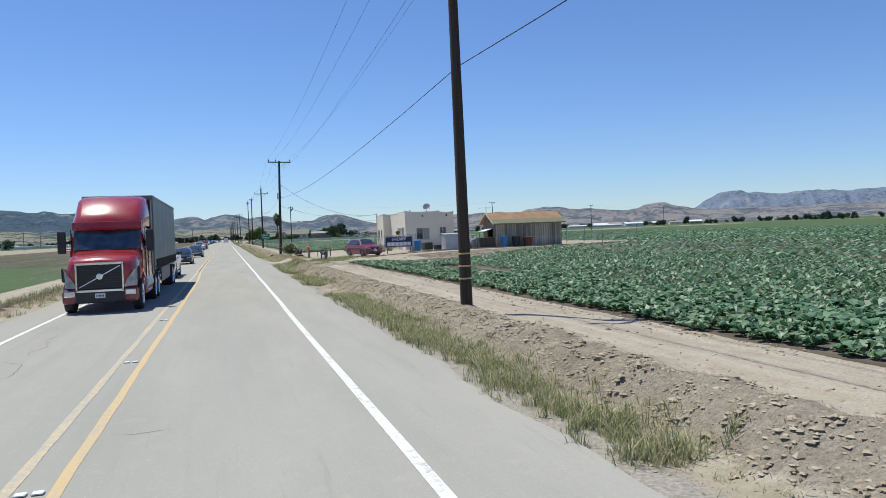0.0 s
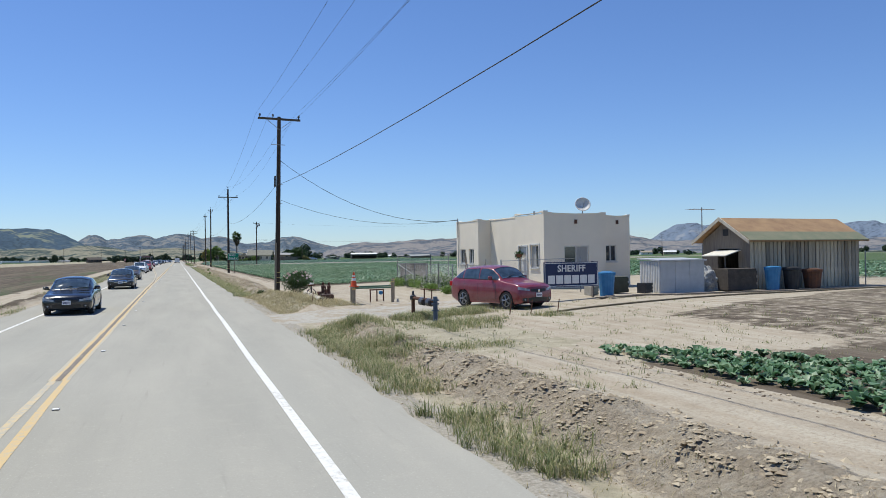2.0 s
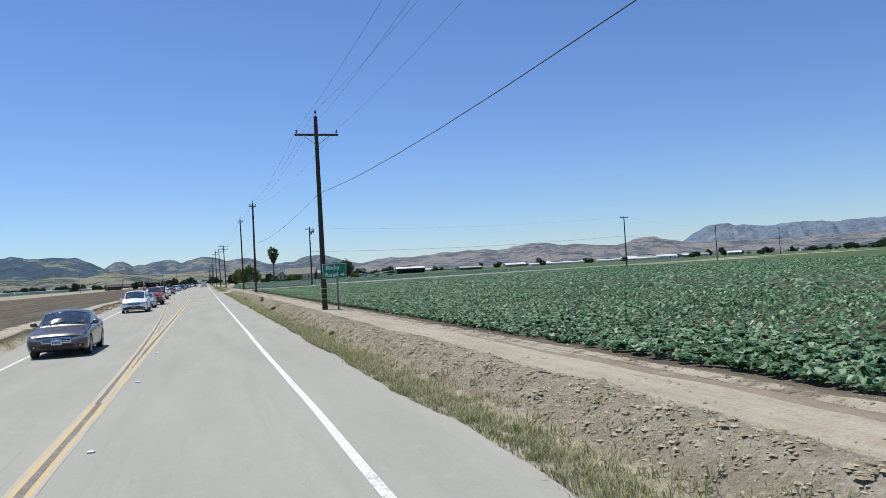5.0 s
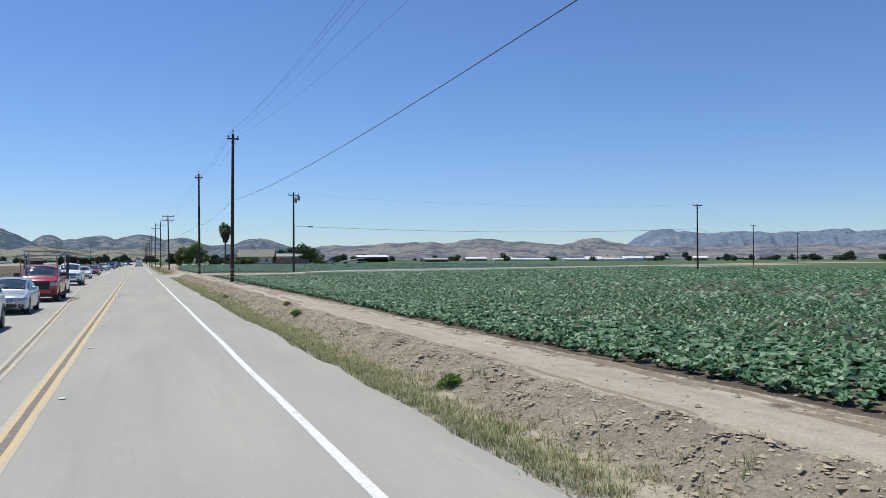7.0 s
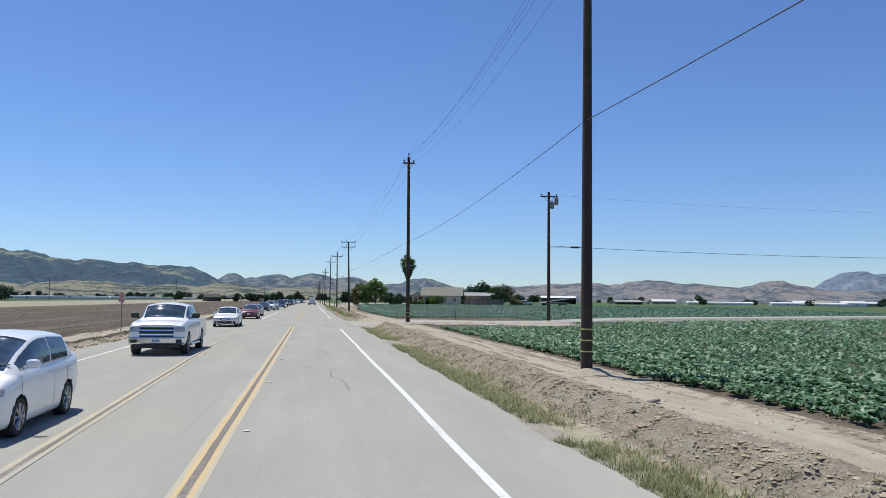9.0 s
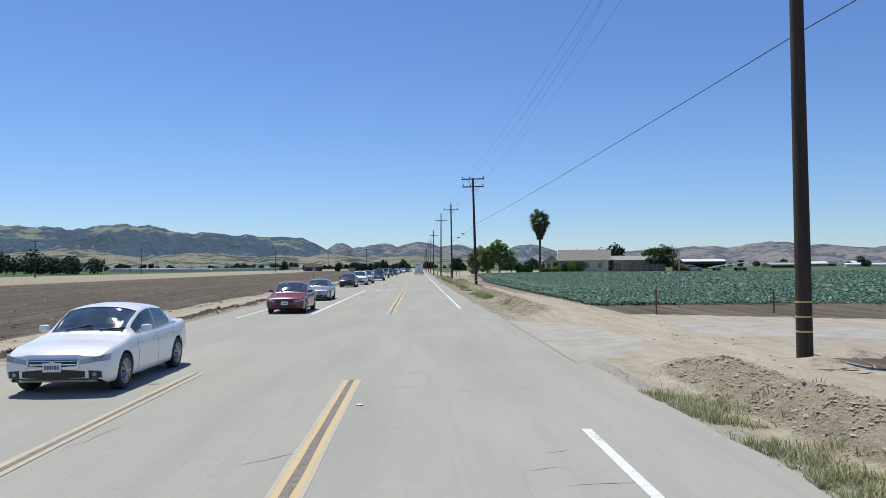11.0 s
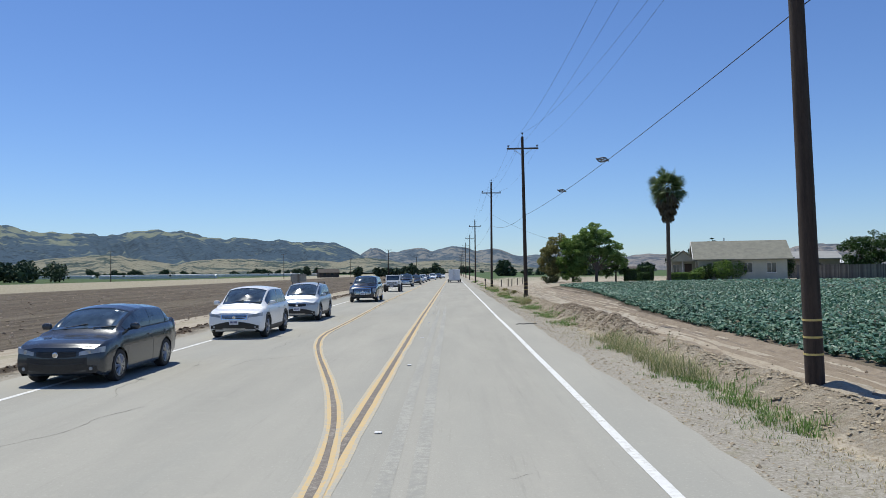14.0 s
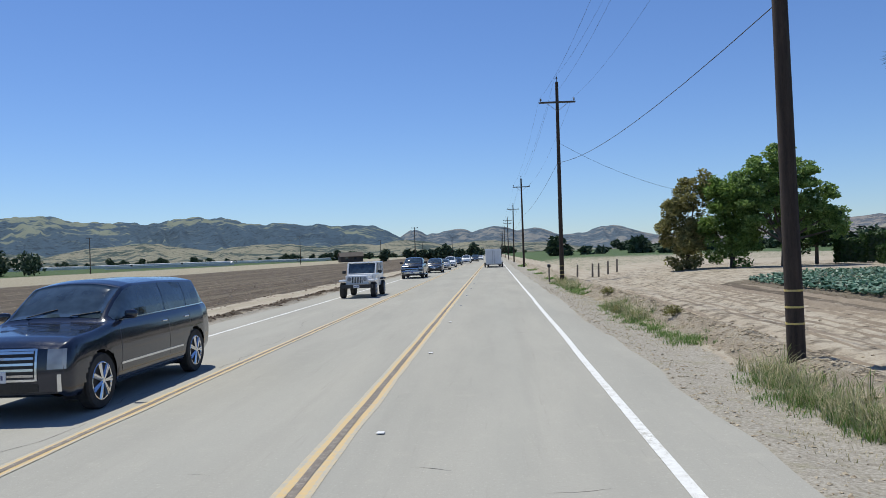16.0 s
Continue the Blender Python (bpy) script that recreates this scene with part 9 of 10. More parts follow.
def fan_palm(x, y, z, h, label):
    e = thing("palm_tree", pose(x, y, z), label, "palm tree")
    bm = bmesh.new()
    disc_ring(bm, (0, 0, -0.1), (0, 0, 1), [(0, 0.36), (0.5, 0.27), (h * 0.5, 0.22), (h - 0.8, 0.21), (h - 0.2, 0.16)], 12)
    part("trunk", bm, M["bark"], e)
    live, dead = ([], []), ([], [])
    count, hang_ = 88, 96
    for k in range(count + hang_):
        down = k >= count
        v, f = dead if down else live
        az = 2.399963 * k + rng.normal(0, 0.2)
        low = rng.random()
        pitch = radians(-82 + 20 * rng.random()) if down else math.asin(-0.80 + 1.76 * (k + 0.5) / count) + rng.normal(0, 0.10)
        stem = (0.75 - 0.30 * low) if down else 0.10 + 1.15 * rng.random()
        base_z = h - 0.45 - 2.9 * low if down else h - 0.35 + 0.5 * math.sin(pitch)
        out = Vector((math.cos(az) * math.cos(pitch), math.sin(az) * math.cos(pitch), math.sin(pitch)))
        side = Vector((-math.sin(az), math.cos(az), 0))
        roll = rng.normal(0, 0.9)
        flat = side.cross(out)
        side, flat = side * math.cos(roll) + flat * math.sin(roll), flat * math.cos(roll) - side * math.sin(roll)
        o = Vector((math.cos(az) * 0.14, math.sin(az) * 0.14, base_z))
        if down:
            o += Vector((math.cos(az), math.sin(az), 0)) * 0.80 * (1 - low)
        tip = o + out * stem
        w = side * 0.022
        i0 = len(v)
        v += [o - w, o + w, tip + w, tip - w]
        f.append((i0, i0 + 1, i0 + 2, i0 + 3))
        n = 17
        spread = 40 if down else 46
        size = (0.85 - 0.22 * low) if down else 1.15 + 0.30 * rng.random()
        for j in range(n):
            a = radians(-spread + 2 * spread * j / (n - 1))
            fold = flat * 0.18 * abs(math.sin(a))
            dirn = (out * math.cos(a) + side * math.sin(a) + fold).normalized()
            ln = size * (0.50 + 0.55 * math.cos(a)) * (0.90 + 0.2 * rng.random())
            q = side * math.cos(a) - out * math.sin(a)
            m_ = tip + dirn * ln * 0.60
            en = tip + dirn * ln + Vector((0, 0, -0.10 - 0.10 * rng.random()))
            i0 = len(v)
            v += [tip, m_ + q * 0.038, en, m_ - q * 0.038]
            f.append((i0, i0 + 1, i0 + 2, i0 + 3))
    for nm, (v, f), mt, lb in (("crown", live, island("palm_leaf", [(0.0, (0.055, 0.095, 0.030)), (0.5, (0.11, 0.165, 0.06)), (1.0, (0.22, 0.27, 0.12))], 0.4, 0.5, 0, 0.3), "green fan fronds"),
                               ("dead_skirt", dead, island("dead_palm_leaf", [(0.0, (0.07, 0.06, 0.04)), (1.0, (0.19, 0.155, 0.10))], 0.85, 0.2), "hanging dead brown fronds")):
        ob = mesh_ob(nm, [tuple(p) for p in v], f, mt)
        ob.parent = e
        ob["label"] = lb
    return e


# brush heap and parked things past the fence
e = thing("brush_heap", pose(54.6, 394.2, 0.80), "heap of cut brown brush beside the dead tree", "brush")
leaf_cloud("brushwood", [(0, 0, 0.8), (-0.9, 0, 1.2), (1.2, 0, 0.5)], [(1.6, 1.0, 0.9), (0.9, 0.8, 1.2), (1.2, 0.9, 0.6)], 2600, 0.16, M["leaf_olive"], e, hollow=0.2)
bm = bmesh.new()
for k in range(26):
    a_ = rng.random() * 6.3
    rod(bm, (rng.normal(0, 0.9), rng.normal(0, 0.4), -0.05), (1.6 * math.cos(a_), 0.8 * math.sin(a_), 0.8 + 1.3 * rng.random()), 0.03, 0.01, 5)
part("branch", bm, M["bark"], e)
parked = car(0, 0, SEDAN, P["silver"], "silver sedan parked beyond the board fence", rim="alloy")
parked.matrix_world = pose(60.2, 396.5, 0.80, 0, 0, 84)
tagged(parked, group="parked car")
e = thing("farm_trailer", pose(67.5, 400, 0.79, 0, 0, 6), "white flatbed farm trailer with a boom parked in the yard", "trailer")
bm = bmesh.new()
box(bm, -4.5, 4.5, -1.1, 1.1, 0.75, 0.95, 0.03)
part("deck", bm, M["trim_white"], e)
bm = bmesh.new()
rod(bm, (-4.0, 0, 1.0), (4.6, 0, 2.1), 0.12, 0.08, 8)
part("boom", bm, M["trim_white"], e)
for sx in (-3.0, 2.2, 3.2):
    for sy in (-1.12, 1.12):
        wheel(e, sy, 0, 0.42, 0.24, 5).matrix_basis = pose(sx, sy, 0.42, 0, 0, 90)
fan_palm(23.3, 389.5, 0.85, 11.25, "tall fan palm with a skirt of dead fronds")

# bungalow behind the crop
e = thing("bungalow", pose(28.4, 394.6, 0.80, 0, 0, -14), "pale green bungalow with a low grey gabled roof", "house")
wall_m = worn("bungalow_paint", (0.46, 0.47, 0.40), (0.38, 0.39, 0.33), 1.2, 30, 0.8)
roof_m = worn("grey_shingle", (0.25, 0.245, 0.195), (0.17, 0.168, 0.138), 1.5, 20, 0.9, 0, 0.5, 0.02)
bm = bmesh.new()
holed_wall(bm, 10.2, 0, 2.7, 0.15, [(1.1, 2.2, 0.9, 2.1), (5.2, 6.3, 0.8, 2.1), (7.9, 9.0, 0.8, 2.1)], (0, 0), 'x')
part("wall", bm, wall_m, e)
for u in (1.1, 5.2, 7.9):
    sash(e, u, u + 1.1, 0.85, 2.1, (0, 0), 'x')
bm = bmesh.new()
box(bm, 0, 0.15, 0.15, 7.8, 0, 2.7)
prism(bm, [(0, 2.7), (7.95, 2.7), (3.97, 4.75)], 0.0, 0.15, 'x')
part("gable_wall", bm, wall_m, e)
bm = bmesh.new()
box(bm, 10.05, 10.2, 0.15, 7.8, 0, 2.7)
prism(bm, [(0, 2.7), (7.95, 2.7), (3.97, 4.75)], 10.05, 10.2, 'x')
part("gable_wall", bm, wall_m, e)
bm = bmesh.new()
box(bm, 0, 10.2, 7.8, 7.95, 0, 2.7)
part("wall", bm, wall_m, e)
for s in (0, 1):
    bm = bmesh.new()
    prism(bm, [(-0.6, 2.42), (3.97, 4.80), (3.97, 4.92), (-0.62, 2.54)] if s == 0 else [(8.55, 2.42), (3.97, 4.80), (3.97, 4.92), (8.57, 2.54)], -0.6, 10.8, 'x')
    part("roof_slope", bm, roof_m, e)
bm = bmesh.new()
prism(bm, [(-0.66, 2.36), (3.97, 4.76), (3.97, 4.95), (-0.66, 2.56)], -0.68, -0.602, 'x')
prism(bm, [(8.6, 2.36), (3.97, 4.76), (3.97, 4.95), (8.6, 2.56)], -0.68, -0.602, 'x')
part("barge_board", bm, M["trim_white"], e)
bm = bmesh.new()
rod(bm, (3.5, 4.4, 4.5), (3.5, 4.4, 5.35), 0.07, sides=8)
part("flue", bm, M["steel"], e)
# porch wing with its own gable
bm = bmesh.new()
prism(bm, [(-3.4, 2.35), (0.0, 2.35), (-1.7, 3.55)], 1.2, 1.32, 'y')
part("porch_gable", bm, wall_m, e)
for s in (0, 1):
    bm = bmesh.new()
    prism(bm, [(-3.9, 2.10), (-1.7, 3.62), (-1.7, 3.73), (-3.94, 2.20)] if s == 0 else [(0.5, 2.10), (-1.7, 3.62), (-1.7, 3.73), (0.54, 2.20)], 0.8, 6.5, 'y')
    part("porch_roof", bm, roof_m, e)
bm = bmesh.new()
holed_wall(bm, 3.4, 0, 2.4, 0.12, [(0.5, 1.3, 0.9, 2.0), (1.9, 2.8, 0.1, 2.05)], (-3.4, 2.6), 'x')
part("porch_wall", bm, wall_m, e)
sash(e, -2.9, -2.1, 0.9, 2.0, (0, 2.6), 'x')
bm = bmesh.new()
box(bm, -1.5, -0.6, 2.65, 2.70, 0.1, 2.05)
part("door", bm, worn("dark_door", (0.07, 0.05, 0.04), (0.10, 0.07, 0.05), 3, 30, 0.6), e)
for u in (-3.2, -1.8, -0.2):
    bm = bmesh.new()
    box(bm, u - 0.07, u + 0.07, 1.25, 1.39, 0, 2.35)
    part("porch_post", bm, M["trim_white"], e)

# board fence and the far farmstead behind the crop
e = thing("board_fence", pose(39.5, 392.4, 0.8), "weathered grey board fence beside the crop", "fence")
fb = bmesh.new()
box(fb, 0, 0.145, -0.012, 0.012, 0.03, 1.75)
fm = bpy.data.meshes.new("board")
fb.to_mesh(fm)
fb.free()
n_ = Nodes("fence_wood")
oi = n_.t.nodes.new("ShaderNodeObjectInfo")
grain = n_.noise(3, 5, 0.6, (7, 7, 0.5))
tone = n_.ramp(oi.outputs["Random"], [(0.0, (0.13, 0.115, 0.10)), (0.5, (0.22, 0.195, 0.165)), (1.0, (0.32, 0.28, 0.23))])
fm.materials.append(n_.done(n_.mix(n_.val(grain, 0.3, 0.7, 0, 0.6), tone, (0.08, 0.07, 0.06)), 0.9, 0, 0.2))
for k in range(74):
    p_ = new("board", fm)
    p_.parent = e
    p_.matrix_basis = pose(k * 0.15, rng.normal(0, 0.006), rng.normal(0, 0.025))
bm = bmesh.new()
for zz in (0.4, 1.4):
    box(bm, 0, 11.1, 0.02, 0.07, zz, zz + 0.09)
part("rail", bm, M["old_wood"], e)
tree(50.6, 397.0, 0.85, 1.5, 0.3, [(0, 0, 3.2, 2.6, 2.2, 1.9), (0.6, 0, 4.6, 1.8, 1.5, 1.2), (-1.8, 0, 4.0, 1.6, 1.4, 1.2), (2.6, 0, 3.4, 1.8, 1.5, 1.6), (3.2, 0, 1.8, 1.5, 1.3, 1.3), (-0.5, -0.5, 2.0, 1.8, 1.3, 1.3)], 8500, 0.15, M["leaf_dark"], "broad dark green tree behind the board fence")
# bare dead tree
e = thing("dead_tree", pose(52.6, 393.5, 0.85), "bare dead tree with a few broken limbs", "tree")
bm = bmesh.new()
rod(bm, (0, 0, -0.1), (0.1, 0, 3.4), 0.16, 0.10, 8)
rod(bm, (0.1, 0, 3.4), (0.0, 0, 6.0), 0.10, 0.03, 6)
for k in range(9):
    z_ = 1.8 + 0.42 * k
    a_ = rng.random() * 6.3
    rod(bm, (0.07, 0, z_), (math.cos(a_) * 0.9, math.sin(a_) * 0.9, z_ + 0.5 + 0.3 * rng.random()), 0.035, 0.012, 5)
part("trunk", bm, M["bark"], e)


def farm_building(x, y, z, L_, D_, H_, rise, rot, wall, roof, label, name="farm_building", open_=False):
    e = thing(name, pose(x, y, z, 0, 0, rot), label, "building")
    bm = bmesh.new()
    holes = [(0.6 + k * (L_ / 6), 0.6 + k * (L_ / 6) + L_ / 7, 0.0, H_ * 0.7) for k in range(6)] if open_ else [(L_ * 0.2, L_ * 0.2 + 1.2, 0.9, 2.0), (L_ * 0.6, L_ * 0.6 + 1.2, 0.9, 2.0)]
    holed_wall(bm, L_, 0, H_, 0.2, holes, (0, 0), 'x')
    part("wall", bm, wall, e)
    for u in (0, L_ - 0.2):
        bm = bmesh.new()
        prism(bm, [(0.2, 0), (D_, 0), (D_, H_), (D_ / 2, H_ + rise), (0.2, H_)], u, u + 0.2, 'x')
        part("end_wall", bm, wall, e)
    bm = bmesh.new()
    box(bm, 0.2, L_ - 0.2, D_ - 0.2, D_, 0, H_)
    part("back_wall", bm, wall, e)
    for s in (0, 1):
        bm = bmesh.new()
        prism(bm, [(-0.4, H_ - 0.1), (D_ / 2, H_ + rise), (D_ / 2, H_ + rise + 0.12), (-0.4, H_ + 0.02)] if s == 0 else [(D_ + 0.4, H_ - 0.1), (D_ / 2, H_ + rise), (D_ / 2, H_ + rise + 0.12), (D_ + 0.4, H_ + 0.02)], -0.4, L_ + 0.4, 'x')
        part("roof_slope", bm, roof, e)
    if not open_:
        for u in (L_ * 0.2, L_ * 0.6):
            bm = bmesh.new()
            box(bm, u + 0.03, u + 1.17, 0.08, 0.1, 0.93, 1.97)
            part("pane", bm, M["house_glass"], e)
    return e


white_roof = worn("white_roof", (0.74, 0.74, 0.72), (0.62, 0.62, 0.60), 0.5, 10, 0.6)
tan_wall = worn("tan_wall", (0.36, 0.31, 0.24), (0.28, 0.24, 0.18), 0.8, 15, 0.9)
dark_wall = worn("dark_wall", (0.10, 0.085, 0.07), (0.065, 0.055, 0.046), 0.8, 15, 0.9)
farm_building(110, 548, 0.4, 17, 10, 3.4, 0.9, -8, dark_wall, white_roof, "long white-roofed packing shed beyond the fields", "packing_shed", True)
farm_building(41, 404, 0.85, 9, 6, 2.6, 0.9, -10, tan_wall, worn("grey_roof", (0.34, 0.34, 0.32), (0.26, 0.26, 0.25), 1, 20, 0.8), "small outbuilding with a pale roof behind the bungalow")
farm_building(160, 575, 0.4, 16, 8, 1.9, 0.8, 4, tan_wall, worn("dull_roof", (0.40, 0.40, 0.38), (0.3, 0.3, 0.29), 1, 20, 0.8), "far tan farm building", open_=True)
for x_, y_, L_ in ((262, 690, 46), (318, 675, 52)):
    farm_building(x_, y_, 0.4, L_, 9, 1.5, 1.0, -14, white_roof, white_roof, "far row of white plastic greenhouses", "greenhouse")
for x_, y_, L_ in ((-420, 820, 160), (-230, 930, 120), (-190, 700, 60)):
    farm_building(x_, y_, 0.2, L_, 9, 1.2, 0.8, 8, white_roof, white_roof, "far white hoop houses beyond the brown field", "greenhouse")
farm_building(-62, 640, 0.2, 9, 6, 2.2, 1.6, 20, dark_wall, dark_wall, "small dark barn at the field's far edge", "barn")
# tiny houses along the far plain
for k in range(26):
    a_ = radians(9 + 42 * rng.random())
    r_ = 620 + 500 * rng.random()
    farm_building(r_ * math.sin(a_), 180 + r_ * math.cos(a_), 0.3, 8 + 14 * rng.random(), 7, 2.6, 1.5, rng.random() * 60 - 30, [white_roof, tan_wall, dark_wall][k % 3], [white_roof, tan_wall, dark_wall][(k // 2) % 3], "tiny far farm building on the plain", "far_building")


def far_trees(name, spots, label):
    """Distant trees joined in one mass."""
    cs, rs = [], []
    for x_, y_, h_ in spots:
        for q in range(3):
            cs.append((x_ + rng.normal(0, h_ * 0.3), y_ + rng.normal(0, h_ * 0.2), 0.3 + h_ * (0.30 + 0.25 * q * rng.random())))
            rs.append((h_ * 0.42, h_ * 0.40, h_ * 0.36))
    ob = leaf_cloud(name, cs, rs, len(cs) * 150, 0.80, M["leaf_far"], hollow=0.35)
    return tagged(ob, label, "trees", kind="stuff")


sp = []
for k in range(75):
    a_ = radians(6 + 50 * rng.random())
    r_ = 560 + 520 * rng.random()
    sp.append((r_ * math.sin(a_), 180 + r_ * math.cos(a_), 3.5 + 5 * rng.random()))
far_trees("far_trees", sp, "scattered dark trees along the far edge of the fields")
sp = []
for k in range(130):
    a_ = radians(-36 + 38 * rng.random())
    r_ = 760 + 480 * rng.random()
    sp.append((r_ * math.sin(a_), 180 + r_ * math.cos(a_), 3.5 + 4.5 * rng.random()))
far_trees("far_trees", sp, "line of dark trees under the wooded hills")
sp = [(-141 - 4.5 * k + 3 * rng.random(), 556 + 9 * rng.random(), 7 + 3 * rng.random()) for k in range(16)]
far_trees("grove", sp, "dark grove at the edge of the brown field")
sp = [(14 + 6 * k, 505 + 40 * rng.random(), 2.6 + 2.0 * rng.random()) for k in range(10)] + [(-10 - 5 * k, 640 + 60 * rng.random(), 3.5 + 2.5 * rng.random()) for k in range(8)]
far_trees("roadside_trees", sp, "dark trees near the road's far end")
sp = [(66, 520, 8), (72, 524, 9), (78, 519, 7), (58, 470, 4), (96, 540, 5)]
far_trees("farm_trees", sp, "rounded dark trees beside the packing shed")

# rose bush by the pole, with a few blooms
e = thing("rose_bush", pose(4.77, 84.95, 0.12), "rounded dark rose bush with pale pink blooms", "shrub")
for k in range(14):
    bm = bmesh.new()
    a_ = rng.random() * 6.3
    rod(bm, (0.1 * math.cos(a_), 0.1 * math.sin(a_), -0.05), (0.75 * math.cos(a_) * rng.random(), 0.75 * math.sin(a_) * rng.random(), 0.6 + 0.5 * rng.random()), 0.016, 0.006, 5)
    part("stem", bm, M["bark"], e)
leaf_cloud("leaves", [(0, 0, 0.75), (-0.45, 0.1, 0.62), (0.45, -0.1, 0.65), (0.1, 0, 1.05), (0, 0, 0.35)], [(0.7, 0.65, 0.5), (0.45, 0.5, 0.42), (0.45, 0.5, 0.42), (0.5, 0.45, 0.28), (0.5, 0.5, 0.3)], 5200, 0.038, M["leaf_dark"], e, hollow=0.3)
for k in range(46):
    a_, b_ = rng.random() * 6.3, rng.random() * 1.3
    bm = bmesh.new()
    for q in range(7):
        c_ = rng.random() * 6.3
        t_ = Vector((0.075 * math.cos(c_), 0.075 * math.sin(c_), 0.04 * rng.random()))
        n2 = Vector((-t_.y, t_.x, 0.0)) * 0.5
        poly(bm, [(0, 0, 0), tuple(t_ * 0.6 + n2), tuple(t_ + Vector((0, 0, 0.02))), tuple(t_ * 0.6 - n2)])
    b2 = part("bloom", bm, M["petal"], e)
    b2.matrix_basis = pose(0.88 * math.cos(a_) * math.cos(b_), 0.84 * math.sin(a_) * math.cos(b_), 0.72 + 0.55 * math.sin(b_), rng.normal(0, 40), rng.normal(0, 40), 0)
# low garden growth along the fence
for k in range(26):
    y_ = 75.5 + 0.53 * k
    x_ = 11.9 + 0.9 * rng.random() - (1.2 if k % 3 == 0 else 0)
    r_ = 0.35 + 0.35 * rng.random()
    e = thing("garden_plant", pose(x_, y_, float(gz(x_, y_))), "low leafy garden plant beside the chain-link fence", "shrub", "plants along the fence")
    leaf_cloud("leaves", [(0, 0, r_ * 0.55), (r_ * 0.6, 0.2, r_ * 0.5)], [(r_, r_, r_ * 0.6), (r_ * 0.7, r_ * 0.7, r_ * 0.5)], 620, 0.05, M["leaf_bright"] if k % 2 else M["leaf_dark"], e, hollow=0.3)
    for q in range(4):
        bm = bmesh.new()
        a_ = rng.random() * 6.3
        rod(bm, (0, 0, -0.03), (r_ * 0.6 * math.cos(a_), r_ * 0.6 * math.sin(a_), r_ * 0.7), 0.012, 0.005, 5)
        part("stem", bm, M["bark"], e)
# weeds on the verge: a few round green and grey ones
for x_, y_, r_, m_ in ((2.55, 44.5, 0.16, "leaf_bright"), (2.9, 156.0, 0.20, "leaf_bright"), (3.2, 171.0, 0.20, "leaf_bright"), (3.5, 174.5, 0.16, "leaf_olive"), (2.8, 191, 0.22, "leaf_bright"), (3.0, 352.0, 0.42, "leaf_olive"), (3.3, 367, 0.30, "leaf_olive"), (2.6, 372, 0.3, "leaf_olive"), (3.4, 380, 0.35, "leaf_olive"), (2.9, 131.0, 0.13, "leaf_bright"), (3.1, 87.9, 0.26, "leaf_dark")):
    e = thing("weed", pose(x_, y_, float(gz(x_, y_))), "small round weed growing on the dirt bank", "weed", "weeds on the bank")
    leaf_cloud("leaves", [(0, 0, r_ * 0.5), (r_ * 0.6, r_ * 0.3, r_ * 0.35), (-r_ * 0.5, r_ * 0.5, r_ * 0.3)], [(r_ * 0.8, r_ * 0.8, r_ * 0.6), (r_ * 0.5, r_ * 0.5, r_ * 0.4), (r_ * 0.5, r_ * 0.4, r_ * 0.35)], 420, 0.04, M[m_], e, hollow=0.1)
    for q in range(3):
        bm = bmesh.new()
        a_ = rng.random() * 6.3
        rod(bm, (0, 0, -0.05), (r_ * 0.5 * math.cos(a_), r_ * 0.5 * math.sin(a_), r_ * 0.9), 0.008, 0.004, 5)
        part("stem", bm, M["bark"], e)
# clutter along the house wall: garden chairs, a tub and dead brush
def garden_chair(x, y, rot, mat, label):
    e = thing("garden_chair", pose(x, y, float(gz(x, y)), 0, 0, rot), label, "chair", "garden chairs by the wall")
    bm = bmesh.new()
    box(bm, -0.24, 0.24, -0.23, 0.23, 0.40, 0.44, 0.01)
    part("seat", bm, mat, e)
    bm = bmesh.new()
    prism(bm, [(0.20, 0.44), (0.24, 0.44), (0.36, 0.92), (0.32, 0.92)], -0.23, 0.23, 'x')
    part("backrest", bm, mat, e)
    for sx in (-0.21, 0.21):
        for sy in (-0.20, 0.20):
            bm = bmesh.new()
            rod(bm, (sx, sy, -0.02), (sx, sy, 0.40), 0.02, sides=6)
            part("leg", bm, mat, e)


garden_chair(14.2, 80.3, 200, M["blue_plastic"], "faded blue garden chair against the stucco wall")
garden_chair(14.3, 79.0, 235, M["rust"], "rust-red garden chair against the stucco wall")
for x_, y_, r_ in ((12.9, 78.4, 0.75), (12.6, 77.0, 0.6), (13.1, 80.0, 0.55)):
    e = thing("dead_bush", pose(x_, y_, float(gz(x_, y_))), "dry brown bush collapsed beside the fence", "shrub")
    leaf_cloud("foliage", [(0, 0, r_ * 0.5), (r_ * 0.5, 0.2, r_ * 0.4)], [(r_, r_, r_ * 0.6), (r_ * 0.7, r_ * 0.7, r_ * 0.45)], 900, 0.05, M["leaf_olive"], e, hollow=0.2)
    bm = bmesh.new()
    for q in range(9):
        a_ = rng.random() * 6.3
        rod(bm, (0, 0, -0.03), (r_ * math.cos(a_), r_ * math.sin(a_), r_ * (0.4 + 0.6 * rng.random())), 0.012, 0.005, 5)
    part("branch", bm, M["bark"], e)
